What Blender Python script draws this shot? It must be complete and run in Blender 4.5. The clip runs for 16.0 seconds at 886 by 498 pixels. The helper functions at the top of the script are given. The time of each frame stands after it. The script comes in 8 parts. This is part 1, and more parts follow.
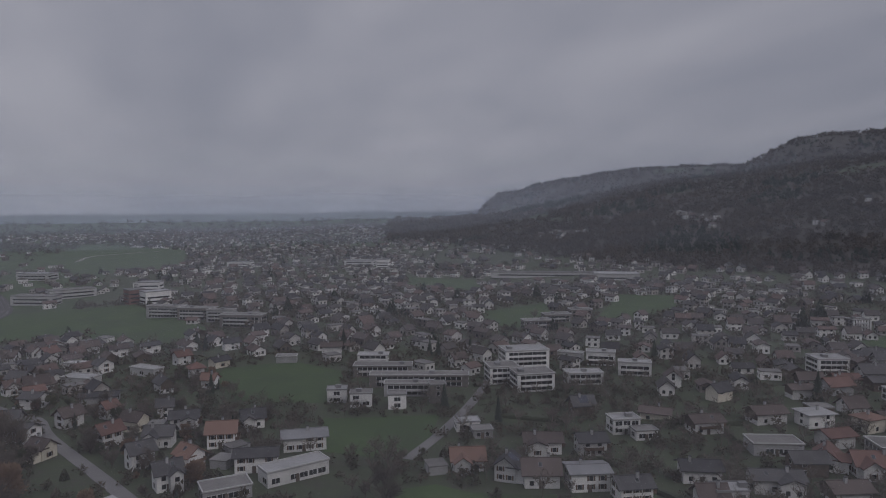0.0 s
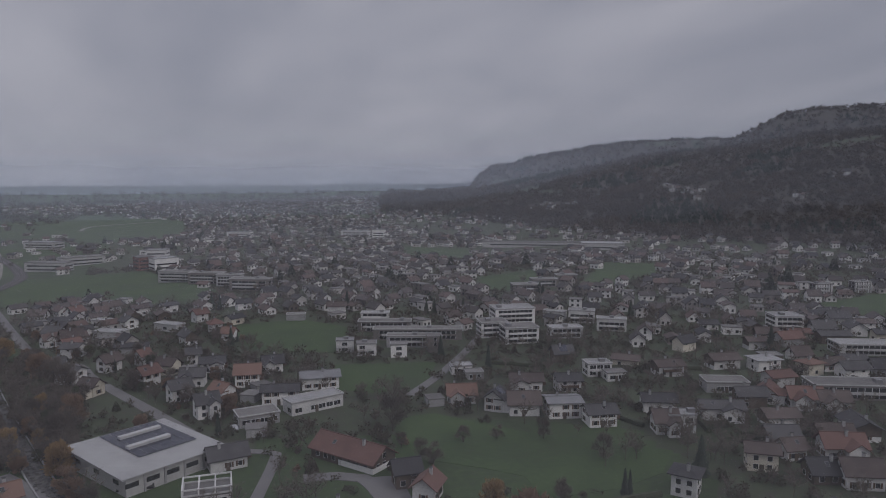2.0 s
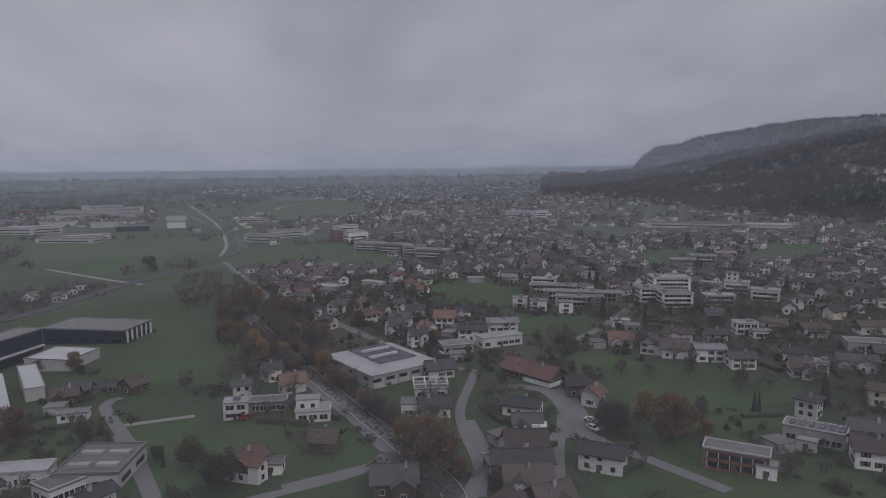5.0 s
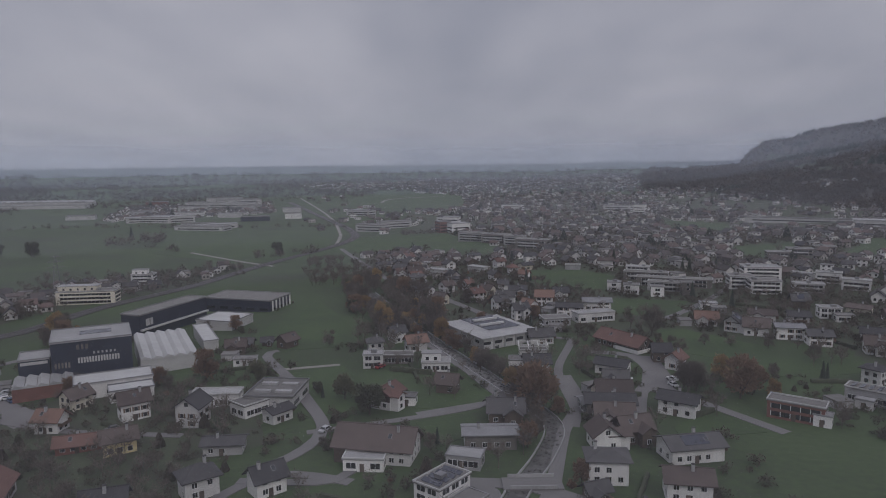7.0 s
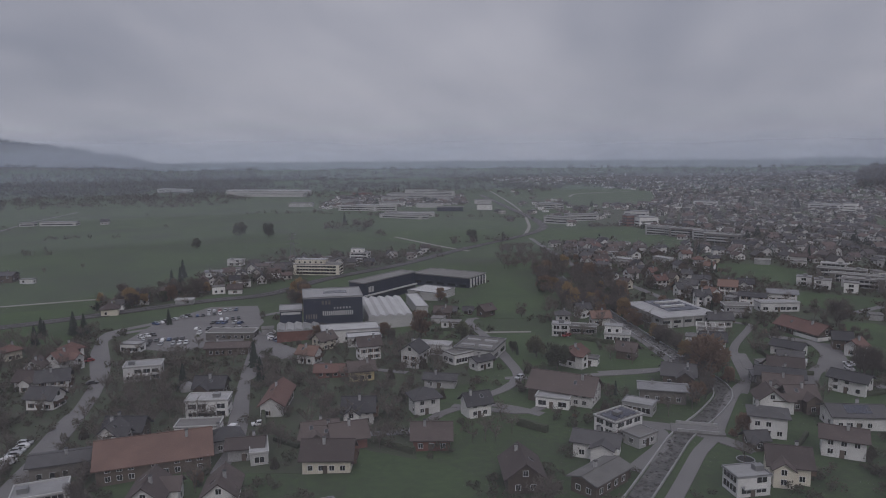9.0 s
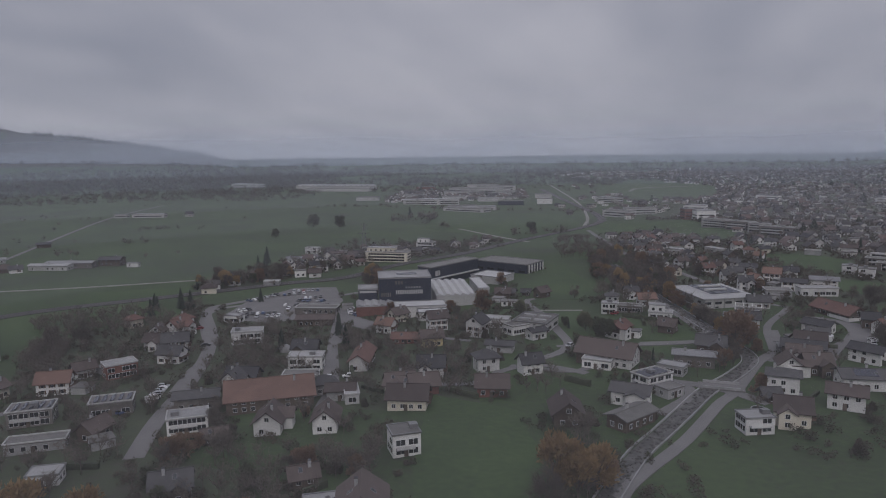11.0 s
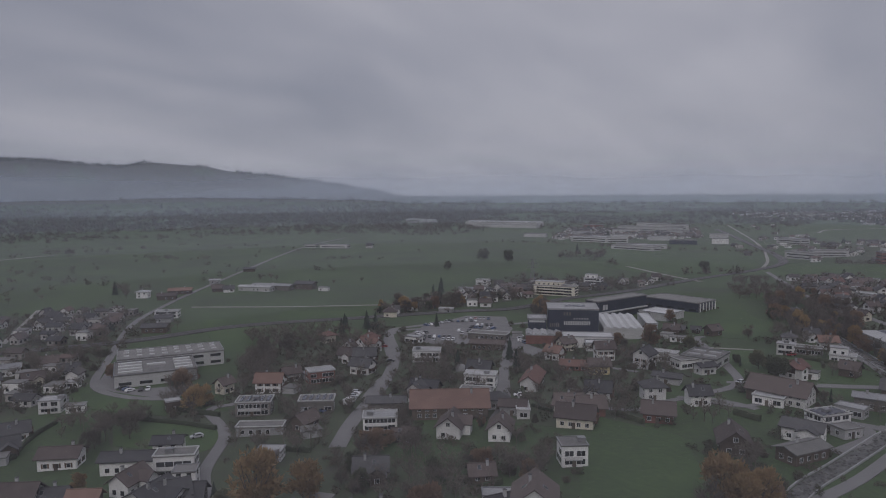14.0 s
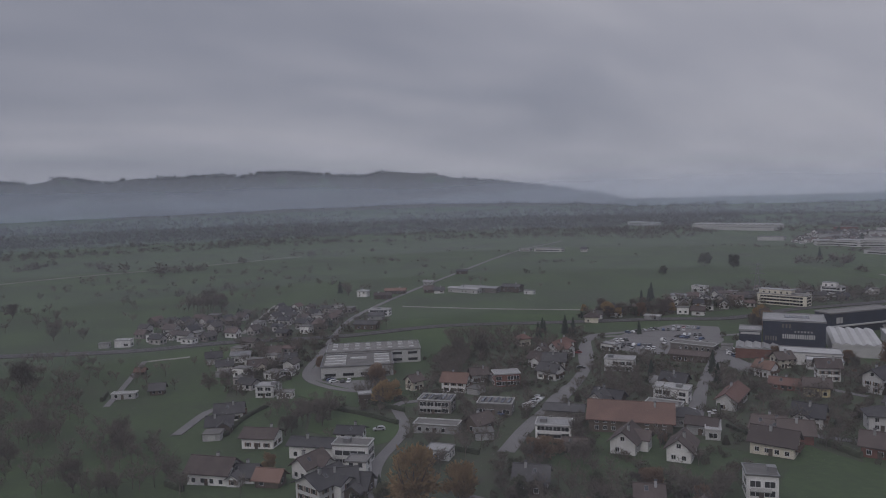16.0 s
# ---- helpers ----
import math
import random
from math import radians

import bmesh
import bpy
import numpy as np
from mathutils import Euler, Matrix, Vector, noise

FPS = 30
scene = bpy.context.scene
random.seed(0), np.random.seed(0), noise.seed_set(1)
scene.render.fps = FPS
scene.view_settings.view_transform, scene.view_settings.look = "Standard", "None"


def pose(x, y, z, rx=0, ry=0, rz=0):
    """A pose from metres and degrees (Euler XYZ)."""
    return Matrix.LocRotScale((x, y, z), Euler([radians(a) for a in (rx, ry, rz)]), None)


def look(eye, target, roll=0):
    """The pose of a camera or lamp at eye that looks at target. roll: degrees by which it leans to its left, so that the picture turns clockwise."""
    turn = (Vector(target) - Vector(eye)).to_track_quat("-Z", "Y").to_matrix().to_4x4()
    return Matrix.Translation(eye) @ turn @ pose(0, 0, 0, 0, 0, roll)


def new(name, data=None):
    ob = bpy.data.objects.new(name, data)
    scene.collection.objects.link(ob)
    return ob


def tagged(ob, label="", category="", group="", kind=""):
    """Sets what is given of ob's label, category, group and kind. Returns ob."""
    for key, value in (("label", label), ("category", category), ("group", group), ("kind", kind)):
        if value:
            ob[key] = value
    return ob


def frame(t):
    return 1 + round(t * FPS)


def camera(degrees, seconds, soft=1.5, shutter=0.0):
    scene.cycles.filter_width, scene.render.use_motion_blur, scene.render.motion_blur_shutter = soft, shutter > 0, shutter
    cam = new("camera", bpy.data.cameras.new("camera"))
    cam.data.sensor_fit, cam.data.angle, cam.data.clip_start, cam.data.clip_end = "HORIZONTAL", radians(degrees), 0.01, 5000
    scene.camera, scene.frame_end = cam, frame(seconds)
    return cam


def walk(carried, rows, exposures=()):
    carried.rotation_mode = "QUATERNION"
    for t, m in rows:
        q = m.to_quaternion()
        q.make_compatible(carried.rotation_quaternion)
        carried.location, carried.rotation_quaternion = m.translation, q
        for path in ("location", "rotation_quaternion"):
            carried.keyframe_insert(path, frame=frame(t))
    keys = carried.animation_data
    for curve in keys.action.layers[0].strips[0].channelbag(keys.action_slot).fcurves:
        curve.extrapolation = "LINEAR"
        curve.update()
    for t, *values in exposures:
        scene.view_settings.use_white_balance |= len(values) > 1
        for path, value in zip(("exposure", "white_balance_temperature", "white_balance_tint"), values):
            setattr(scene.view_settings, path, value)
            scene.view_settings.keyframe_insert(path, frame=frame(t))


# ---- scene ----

# ---- camera and path ----
cam = camera(64.5, 16.0, soft=1.0)
PATH = [
    (0, (30.26, 130.966, 77.05), (30.807, 132.886, 76.928), -0.2),
    (0.5, (28.324, 125.085, 75.743), (28.873, 127.003, 75.607), 0.0),
    (1, (25.515, 117.777, 75.859), (26.069, 119.692, 75.7), -0.0),
    (1.5, (22.865, 109.668, 76.013), (23.424, 111.58, 75.834), -0.0),
    (2, (19.446, 100.061, 76.334), (20.012, 101.968, 76.135), 0.0),
    (2.5, (16.333, 91.196, 76.22), (16.907, 93.1, 76.009), 0.1),
    (3, (13.441, 82.295, 76.132), (14.022, 84.195, 75.909), 0.0),
    (3.5, (10.308, 73.848, 75.894), (10.899, 75.744, 75.664), 0.1),
    (4, (7.391, 63.985, 76.239), (7.936, 65.895, 76.0), -0.0),
    (4.2, (5.905, 60.538, 75.900), (6.344, 62.475, 75.664), -0.1),
    (4.5, (3.676, 55.368, 75.391), (3.96, 57.333, 75.155), -0.3),
    (4.7, (2.905, 51.655, 75.613), (3.078, 53.633, 75.374), -0.3),
    (5, (1.748, 46.085, 75.946), (1.873, 48.066, 75.701), -0.4),
    (5.2, (1.213, 41.873, 75.956), (1.237, 43.858, 75.714), -0.4),
    (7.3, (-4.402, -2.354, 76.063), (-4.628, -0.384, 75.802), -0.6),
    (7.5, (-4.937, -6.566, 76.073), (-5.289, -4.614, 75.812), -0.6),
    (8, (-3.746, -15.933, 75.679), (-4.249, -14.014, 75.418), -0.6),
    (8.5, (-1.767, -26.177, 75.641), (-2.398, -24.298, 75.38), -0.6),
    (9, (0.927, -35.746, 75.551), (0.271, -33.875, 75.285), -0.4),
    (11.3, (15.673, -77.340, 76.255), (14.848, -75.539, 75.977), -0.7),
    (11.5, (16.955, -80.957, 76.316), (16.081, -79.18, 76.038), -0.7),
    (11.7, (19.035, -84.188, 76.114), (17.928, -82.544, 75.846), -0.9),
    (12, (22.156, -89.034, 75.811), (20.945, -87.464, 75.549), -1.2),
    (12.5, (24.317, -94.229, 75.848), (23.113, -92.648, 75.619), -1.0),
    (13, (24.909, -94.448, 75.978), (23.707, -92.863, 75.771), -0.9),
    (13.5, (23.97, -93.386, 75.944), (22.767, -91.8, 75.757), -0.6),
    (14, (21.833, -92.05, 75.685), (20.613, -90.474, 75.517), -0.4),
    (14.5, (23.208, -92.101, 75.78), (21.558, -90.98, 75.627), -0.8),
    (15, (24.026, -89.879, 75.337), (22.376, -88.758, 75.19), -1.3),
    (15.5, (26.491, -84.611, 74.696), (24.84, -83.492, 74.552), -1.5),
    (16, (30.241, -76.964, 74.619), (28.587, -75.85, 74.473), -1.6),
]
walk(cam, [(t, look(eye, target, roll)) for t, eye, target, roll in PATH], [(0.0, -0.2, 6420.0, 16.0), (3.5, 0.04, 6420.0, 16.0), (13.5, 0.04, 6420.0, 16.0), (14.5, -0.05, 6420.0, 16.0), (16.0, -0.05, 6420.0, 16.0)])

# light levels: sky brightness overhead, the veiled sun, translucent shells in place of haze as (distance, share,
# height)
ZENITH = 2.6
SUN_W = 0.75
# level sheet added to lift dark tones: share, fade start, fade end
DARK_LIFT = (0.08, 260, 720)
HAZE_SHELLS = [(400, 0.05, 400), (660, 0.055, 400), (980, 0.08, 300), (1600, 0.14, 270), (2500, 0.18, 340), (3600, 0.48, 240)]

# ---- sky, sun and light ----
world = bpy.data.worlds.new("overcast_sky")
scene.world = world
world.use_nodes = True
wt = world.node_tree
wt.nodes.clear()


def wnode(kind, **inputs):
    n = wt.nodes.new(kind)
    for k, v in inputs.items():
        n.inputs[k.replace("_", " ")].default_value = v
    return n


SUN_EL, SUN_AZ = 38.0, 150.0
sky = wnode("ShaderNodeTexSky")
sky.sky_type, sky.sun_disc = "NISHITA", False
sky.sun_elevation, sky.sun_rotation = radians(SUN_EL), radians(SUN_AZ)
coord = wnode("ShaderNodeTexCoord")
sep = wnode("ShaderNodeSeparateXYZ")
wt.links.new(coord.outputs["Generated"], sep.inputs[0])
# a cloud deck is seen in perspective: divide the direction by its height
lift = wnode("ShaderNodeMath"); lift.operation = "ADD"; lift.inputs[1].default_value = 0.16
wt.links.new(sep.outputs["Z"], lift.inputs[0])
top = wnode("ShaderNodeMath"); top.operation = "MAXIMUM"; top.inputs[1].default_value = 0.05
wt.links.new(lift.outputs[0], top.inputs[0])
deck = []
for axis in "XY":
    d = wnode("ShaderNodeMath"); d.operation = "DIVIDE"
    wt.links.new(sep.outputs[axis], d.inputs[0]); wt.links.new(top.outputs[0], d.inputs[1])
    deck.append(d)
plane = wnode("ShaderNodeCombineXYZ")
wt.links.new(deck[0].outputs[0], plane.inputs[0]); wt.links.new(deck[1].outputs[0], plane.inputs[1])
turn = wnode("ShaderNodeMapping")
turn.inputs["Rotation"].default_value = (0, 0, radians(28))
turn.inputs["Scale"].default_value = (0.75, 0.33, 1.0)
wt.links.new(plane.outputs[0], turn.inputs[0])
big = wnode("ShaderNodeTexNoise", Scale=0.8, Detail=5.0, Roughness=0.5, Distortion=0.6)
fine = wnode("ShaderNodeTexNoise", Scale=2.6, Detail=6.0, Roughness=0.55, Distortion=0.4)
for n in (big, fine):
    wt.links.new(turn.outputs[0], n.inputs["Vector"])
mixn = wnode("ShaderNodeMix"); mixn.data_type = "FLOAT"; mixn.inputs[0].default_value = 0.3
wt.links.new(big.outputs["Fac"], mixn.inputs[2]); wt.links.new(fine.outputs["Fac"], mixn.inputs[3])
ramp = wnode("ShaderNodeValToRGB")
ramp.color_ramp.elements[0].position, ramp.color_ramp.elements[0].color = 0.33, (0.224, 0.242, 0.286, 1)
ramp.color_ramp.elements[1].position, ramp.color_ramp.elements[1].color = 0.66, (0.404, 0.413, 0.447, 1)
wt.links.new(mixn.outputs[0], ramp.inputs[0])
# brighter towards the zenith, as under any overcast
zen = wnode("ShaderNodeMapRange")
zen.inputs["From Min"].default_value, zen.inputs["From Max"].default_value = 0.38, 1.0
zen.inputs["To Min"].default_value, zen.inputs["To Max"].default_value = 1.0, ZENITH
wt.links.new(sep.outputs["Z"], zen.inputs["Value"])
cloud = wnode("ShaderNodeVectorMath"); cloud.operation = "SCALE"
wt.links.new(ramp.outputs[0], cloud.inputs[0]); wt.links.new(zen.outputs[0], cloud.inputs["Scale"])
clear = wnode("ShaderNodeVectorMath"); clear.operation = "SCALE"; clear.inputs["Scale"].default_value = 0.06
wt.links.new(sky.outputs[0], clear.inputs[0])
both = wnode("ShaderNodeMix"); both.data_type = "RGBA"; both.inputs[0].default_value = 0.95
wt.links.new(clear.outputs[0], both.inputs[6]); wt.links.new(cloud.outputs[0], both.inputs[7])
back = wnode("ShaderNodeBackground", Strength=1.0)
wt.links.new(both.outputs[2], back.inputs["Color"])
wout = wnode("ShaderNodeOutputWorld")
wt.links.new(back.outputs[0], wout.inputs[0])

sun = new("sun", bpy.data.lights.new("sun", "SUN"))
sun.data.energy, sun.data.angle, sun.data.color = SUN_W, radians(25), (1.0, 0.97, 0.93)
sun.matrix_basis = pose(0, 0, 300, 90 - SUN_EL, 0, 180 - SUN_AZ)

# ---- materials ----


def material(name, tones, scale=1.0, rough=0.85, metal=0.0, bump=0.0, grain=6.0, spread=0.5, by_object=0.0, by_island=0.0, stain=0.25, spec=0.3, leaf=0.0):
    """Two or three tones mixed by a coarse and a fine noise in world metres, with a little change from object to object."""
    m = bpy.data.materials.new(name)
    m.use_nodes = True
    t = m.node_tree
    p = t.nodes["Principled BSDF"]
    p.inputs["Roughness"].default_value, p.inputs["Metallic"].default_value = rough, metal
    p.inputs["Specular IOR Level"].default_value = spec
    geo = t.nodes.new("ShaderNodeNewGeometry")
    coarse = t.nodes.new("ShaderNodeTexNoise")
    coarse.inputs["Scale"].default_value, coarse.inputs["Detail"].default_value = 1.0 / scale, 4.0
    small = t.nodes.new("ShaderNodeTexNoise")
    small.inputs["Scale"].default_value, small.inputs["Detail"].default_value = grain / scale, 3.0
    for n in (coarse, small):
        t.links.new(geo.outputs["Position"], n.inputs["Vector"])
    mx = t.nodes.new("ShaderNodeMix"); mx.data_type = "FLOAT"; mx.inputs[0].default_value = 0.4
    t.links.new(coarse.outputs["Fac"], mx.inputs[2]); t.links.new(small.outputs["Fac"], mx.inputs[3])
    fac = mx.outputs[0]
    if by_object or by_island:
        if by_object:
            rnd = t.nodes.new("ShaderNodeObjectInfo").outputs["Random"]
        else:
            rnd = geo.outputs["Random Per Island"]
        amount = by_object or by_island
        shift = t.nodes.new("ShaderNodeMath"); shift.operation = "MULTIPLY_ADD"
        shift.inputs[1].default_value, shift.inputs[2].default_value = amount, -amount / 2
        t.links.new(rnd, shift.inputs[0])
        add = t.nodes.new("ShaderNodeMath"); add.operation = "ADD"
        t.links.new(fac, add.inputs[0]); t.links.new(shift.outputs[0], add.inputs[1])
        fac = add.outputs[0]
    r = t.nodes.new("ShaderNodeValToRGB")
    lo, hi = 0.5 - spread / 2, 0.5 + spread / 2
    els = r.color_ramp.elements
    els[0].position, els[1].position = lo, hi
    els[0].color, els[1].color = (*tones[0], 1), (*tones[-1], 1)
    for i, c in enumerate(tones[1:-1]):
        e = els.new(lo + (hi - lo) * (i + 1) / (len(tones) - 1))
        e.color = (*c, 1)
    t.links.new(fac, r.inputs[0])
    t.links.new(r.outputs[0], p.inputs["Base Color"])
    if bump:
        b = t.nodes.new("ShaderNodeBump")
        b.inputs["Strength"].default_value, b.inputs["Distance"].default_value = 0.6, bump
        t.links.new(small.outputs["Fac"], b.inputs["Height"])
        t.links.new(b.outputs[0], p.inputs["Normal"])
    if leaf:
        thin = t.nodes.new("ShaderNodeBsdfTranslucent")
        t.links.new(r.outputs[0], thin.inputs["Color"])
        both = t.nodes.new("ShaderNodeMixShader"); both.inputs[0].default_value = leaf
        t.links.new(p.outputs[0], both.inputs[1]); t.links.new(thin.outputs[0], both.inputs[2])
        t.links.new(both.outputs[0], t.nodes["Material Output"].inputs["Surface"])
    return m


MEADOW = material("meadow_grass", [(.036, .046, .022), (.034, .058, .022), (.044, .074, .026), (.056, .088, .032)], scale=24, grain=14, bump=.1, spread=.42)
GRASS = material("valley_grass", [(.039, .043, .027), (.034, .052, .023), (.043, .070, .026), (.052, .079, .033)], scale=60, grain=30, bump=.15, spread=.4)
FOREST = material("forest_floor", [(.034, .031, .025), (.050, .043, .035), (.046, .044, .033)], scale=50, grain=20, bump=.4)
GARDEN = material("garden_soil_and_lawn", [(.050, .046, .037), (.044, .056, .031), (.056, .069, .037)], scale=9, grain=6, bump=.1, spread=.36)
ASPHALT = material("worn_asphalt", [(.112, .109, .108), (.145, .141, .139), (.175, .17, .166)], scale=9, grain=30, bump=.01, spread=.6)
GRAVEL = material("pale_gravel", [(.16, .15, .135), (.22, .21, .19), (.27, .26, .24)], scale=4, grain=20, bump=.02)
STREAM = material("stream_bed_stones", [(.036, .037, .036), (.070, .069, .066), (.14, .135, .128)], scale=3, grain=3, bump=.2, rough=.6)
RAIL = material("rail_ballast", [(.042, .040, .039), (.060, .057, .054), (.082, .078, .074)], scale=6, grain=30, bump=.03)
WALLS = {
    "white": material("white_render", [(.42, .415, .405), (.56, .555, .545), (.68, .67, .65)], scale=5, grain=8, bump=.004, by_object=.5),
    "cream": material("cream_render", [(.44, .41, .34), (.56, .52, .43), (.62, .58, .49)], scale=5, grain=8, bump=.004, by_object=.35),
    "yellow": material("yellow_render", [(.44, .36, .19), (.54, .45, .25), (.60, .51, .30)], scale=5, grain=8, bump=.004),
    "grey": material("grey_render", [(.20, .20, .20), (.28, .28, .28), (.34, .34, .335)], scale=5, grain=8, bump=.004, by_object=.3),
    "wood": material("dark_timber", [(.050, .040, .033), (.080, .064, .052), (.12, .096, .078)], scale=1.6, grain=9, bump=.02, by_object=.4),
    "greywood": material("silvered_timber", [(.09, .085, .08), (.14, .13, .12), (.19, .18, .165)], scale=1.6, grain=9, bump=.02, by_object=.3),
    "brick": material("red_brick", [(.10, .050, .042), (.15, .072, .058), (.20, .10, .08)], scale=2, grain=12, bump=.01),
    "blue": material("dark_blue_cladding", [(.012, .017, .030), (.018, .025, .042), (.026, .034, .054)], scale=9, grain=4, rough=.35, spec=.5),
    "panel": material("pale_wall_panels", [(.30, .30, .295), (.38, .38, .37), (.44, .44, .43)], scale=6, grain=8, bump=.003),
}
ROOFS = {
    "brown": material("brown_roof_tiles", [(.054, .043, .040), (.076, .060, .055), (.100, .080, .073)], scale=3, grain=10, bump=.05, by_object=.5),
    "dark": material("dark_grey_roof_tiles", [(.038, .038, .041), (.056, .055, .057), (.080, .078, .079)], scale=3, grain=10, bump=.05, by_object=.5),
    "red": material("red_roof_tiles", [(.095, .054, .046), (.125, .071, .059), (.15, .088, .074)], scale=3, grain=10, bump=.05, by_object=.4),
    "orange": material("weathered_orange_roof_tiles", [(.12, .074, .060), (.16, .098, .077), (.19, .12, .096)], scale=4, grain=10, bump=.05, by_object=.3),
    "pale": material("pale_membrane_roof", [(.20, .20, .20), (.27, .27, .27), (.34, .34, .335)], scale=7, grain=6, bump=.01, by_object=.3),
    "bright": material("white_sheet_roof", [(.32, .32, .32), (.40, .40, .395), (.47, .47, .46)], scale=6, grain=5, rough=.6),
    "gravel": material("gravelled_flat_roof", [(.10, .098, .094), (.145, .14, .134), (.19, .185, .178)], scale=4, grain=25, bump=.02, by_object=.4),
    "metal": material("grey_sheet_metal_roof", [(.14, .145, .15), (.20, .20, .205), (.26, .26, .26)], scale=6, grain=5, rough=.5, metal=.4, by_object=.3),
}
GLASS = material("dark_window_glass", [(.010, .012, .015), (.016, .019, .022), (.030, .034, .038)], scale=2, rough=.12, spec=.6, by_object=.6)
SOLAR = material("solar_glass", [(.012, .015, .028), (.020, .024, .040), (.030, .035, .052)], scale=2, rough=.2, spec=.6)
FRAME = material("white_painted_frame", [(.52, .52, .51), (.66, .66, .65), (.72, .72, .71)], scale=1)
BALCONY = material("brown_stained_boards", [(.055, .036, .025), (.09, .06, .042), (.13, .09, .065)], scale=.6, by_object=.4)
BARK = material("grey_brown_bark", [(.06, .052, .045), (.09, .078, .066), (.12, .105, .09)], scale=.6, bump=.03)
TWIG = material("bare_twigs", [(.090, .080, .069), (.122, .107, .091), (.158, .138, .117)], scale=9, grain=3, by_object=.5, leaf=.35)
RUST = material("rust_brown_leaves", [(.160, .108, .077), (.21, .144, .101), (.255, .180, .126)], scale=2.5, grain=3, by_object=.4, leaf=.45)
GOLD = material("ochre_autumn_leaves", [(.21, .145, .080), (.29, .20, .105), (.35, .25, .13)], scale=2.5, grain=3, by_object=.4, leaf=.45)
NEEDLE = material("dark_spruce_needles", [(.022, .032, .024), (.032, .045, .033), (.046, .060, .043)], scale=2, by_object=.4, leaf=.2)
LEAF = material("dull_green_leaves", [(.070, .078, .053), (.10, .108, .070), (.135, .138, .088)], scale=2.5, grain=3, by_object=.6, leaf=.45)
HEDGE = material("dark_hedge_leaves", [(.026, .034, .020), (.040, .050, .029), (.056, .064, .038)], scale=.8, grain=4, bump=.12, by_object=.4)
WOODS = material("mixed_late_autumn_woods", [(.060, .061, .050), (.088, .078, .065), (.11, .092, .076), (.13, .105, .083)], scale=90, grain=9, by_island=.1, spread=.5, leaf=.35)
HILLWOOD = material("hillside_autumn_woods", [(.040, .040, .032), (.060, .052, .042), (.082, .066, .052), (.112, .084, .062)], scale=70, grain=8, by_island=.10, spread=.5, leaf=.35)
SHRUB = material("garden_shrubs", [(.050, .062, .038), (.078, .078, .056), (.108, .094, .074), (.14, .112, .084)], scale=12, grain=5, by_island=.12, spread=.5, leaf=.45)
FARWALL = material("far_house_walls", [(.10, .085, .075), (.34, .32, .30), (.50, .49, .47), (.58, .57, .55), (.68, .67, .65)], scale=40, by_island=.8, spread=.7)
FARROOF = material("far_house_roofs", [(.036, .036, .039), (.056, .053, .052), (.074, .063, .060), (.105, .074, .066)], scale=40, by_island=.7, spread=.6)
PAINT = [material(f"car_paint_{n}", [tuple(c * .8 for c in col), col], scale=2, rough=.3, spec=.6) for n, col in
         (("silver", (.36, .37, .38)), ("white", (.66, .66, .66)), ("black", (.02, .02, .022)), ("red", (.25, .03, .03)), ("blue", (.04, .07, .15)))]
RUBBER = material("black_rubber", [(.014, .014, .014), (.02, .02, .02)], scale=1)
STEEL = material("galvanised_steel", [(.13, .13, .135), (.18, .18, .185), (.23, .23, .235)], scale=2, rough=.5, metal=.6)
SNOWFENCE = material("faded_red_plastic", [(.2, .06, .05), (.27, .09, .07)], scale=1)


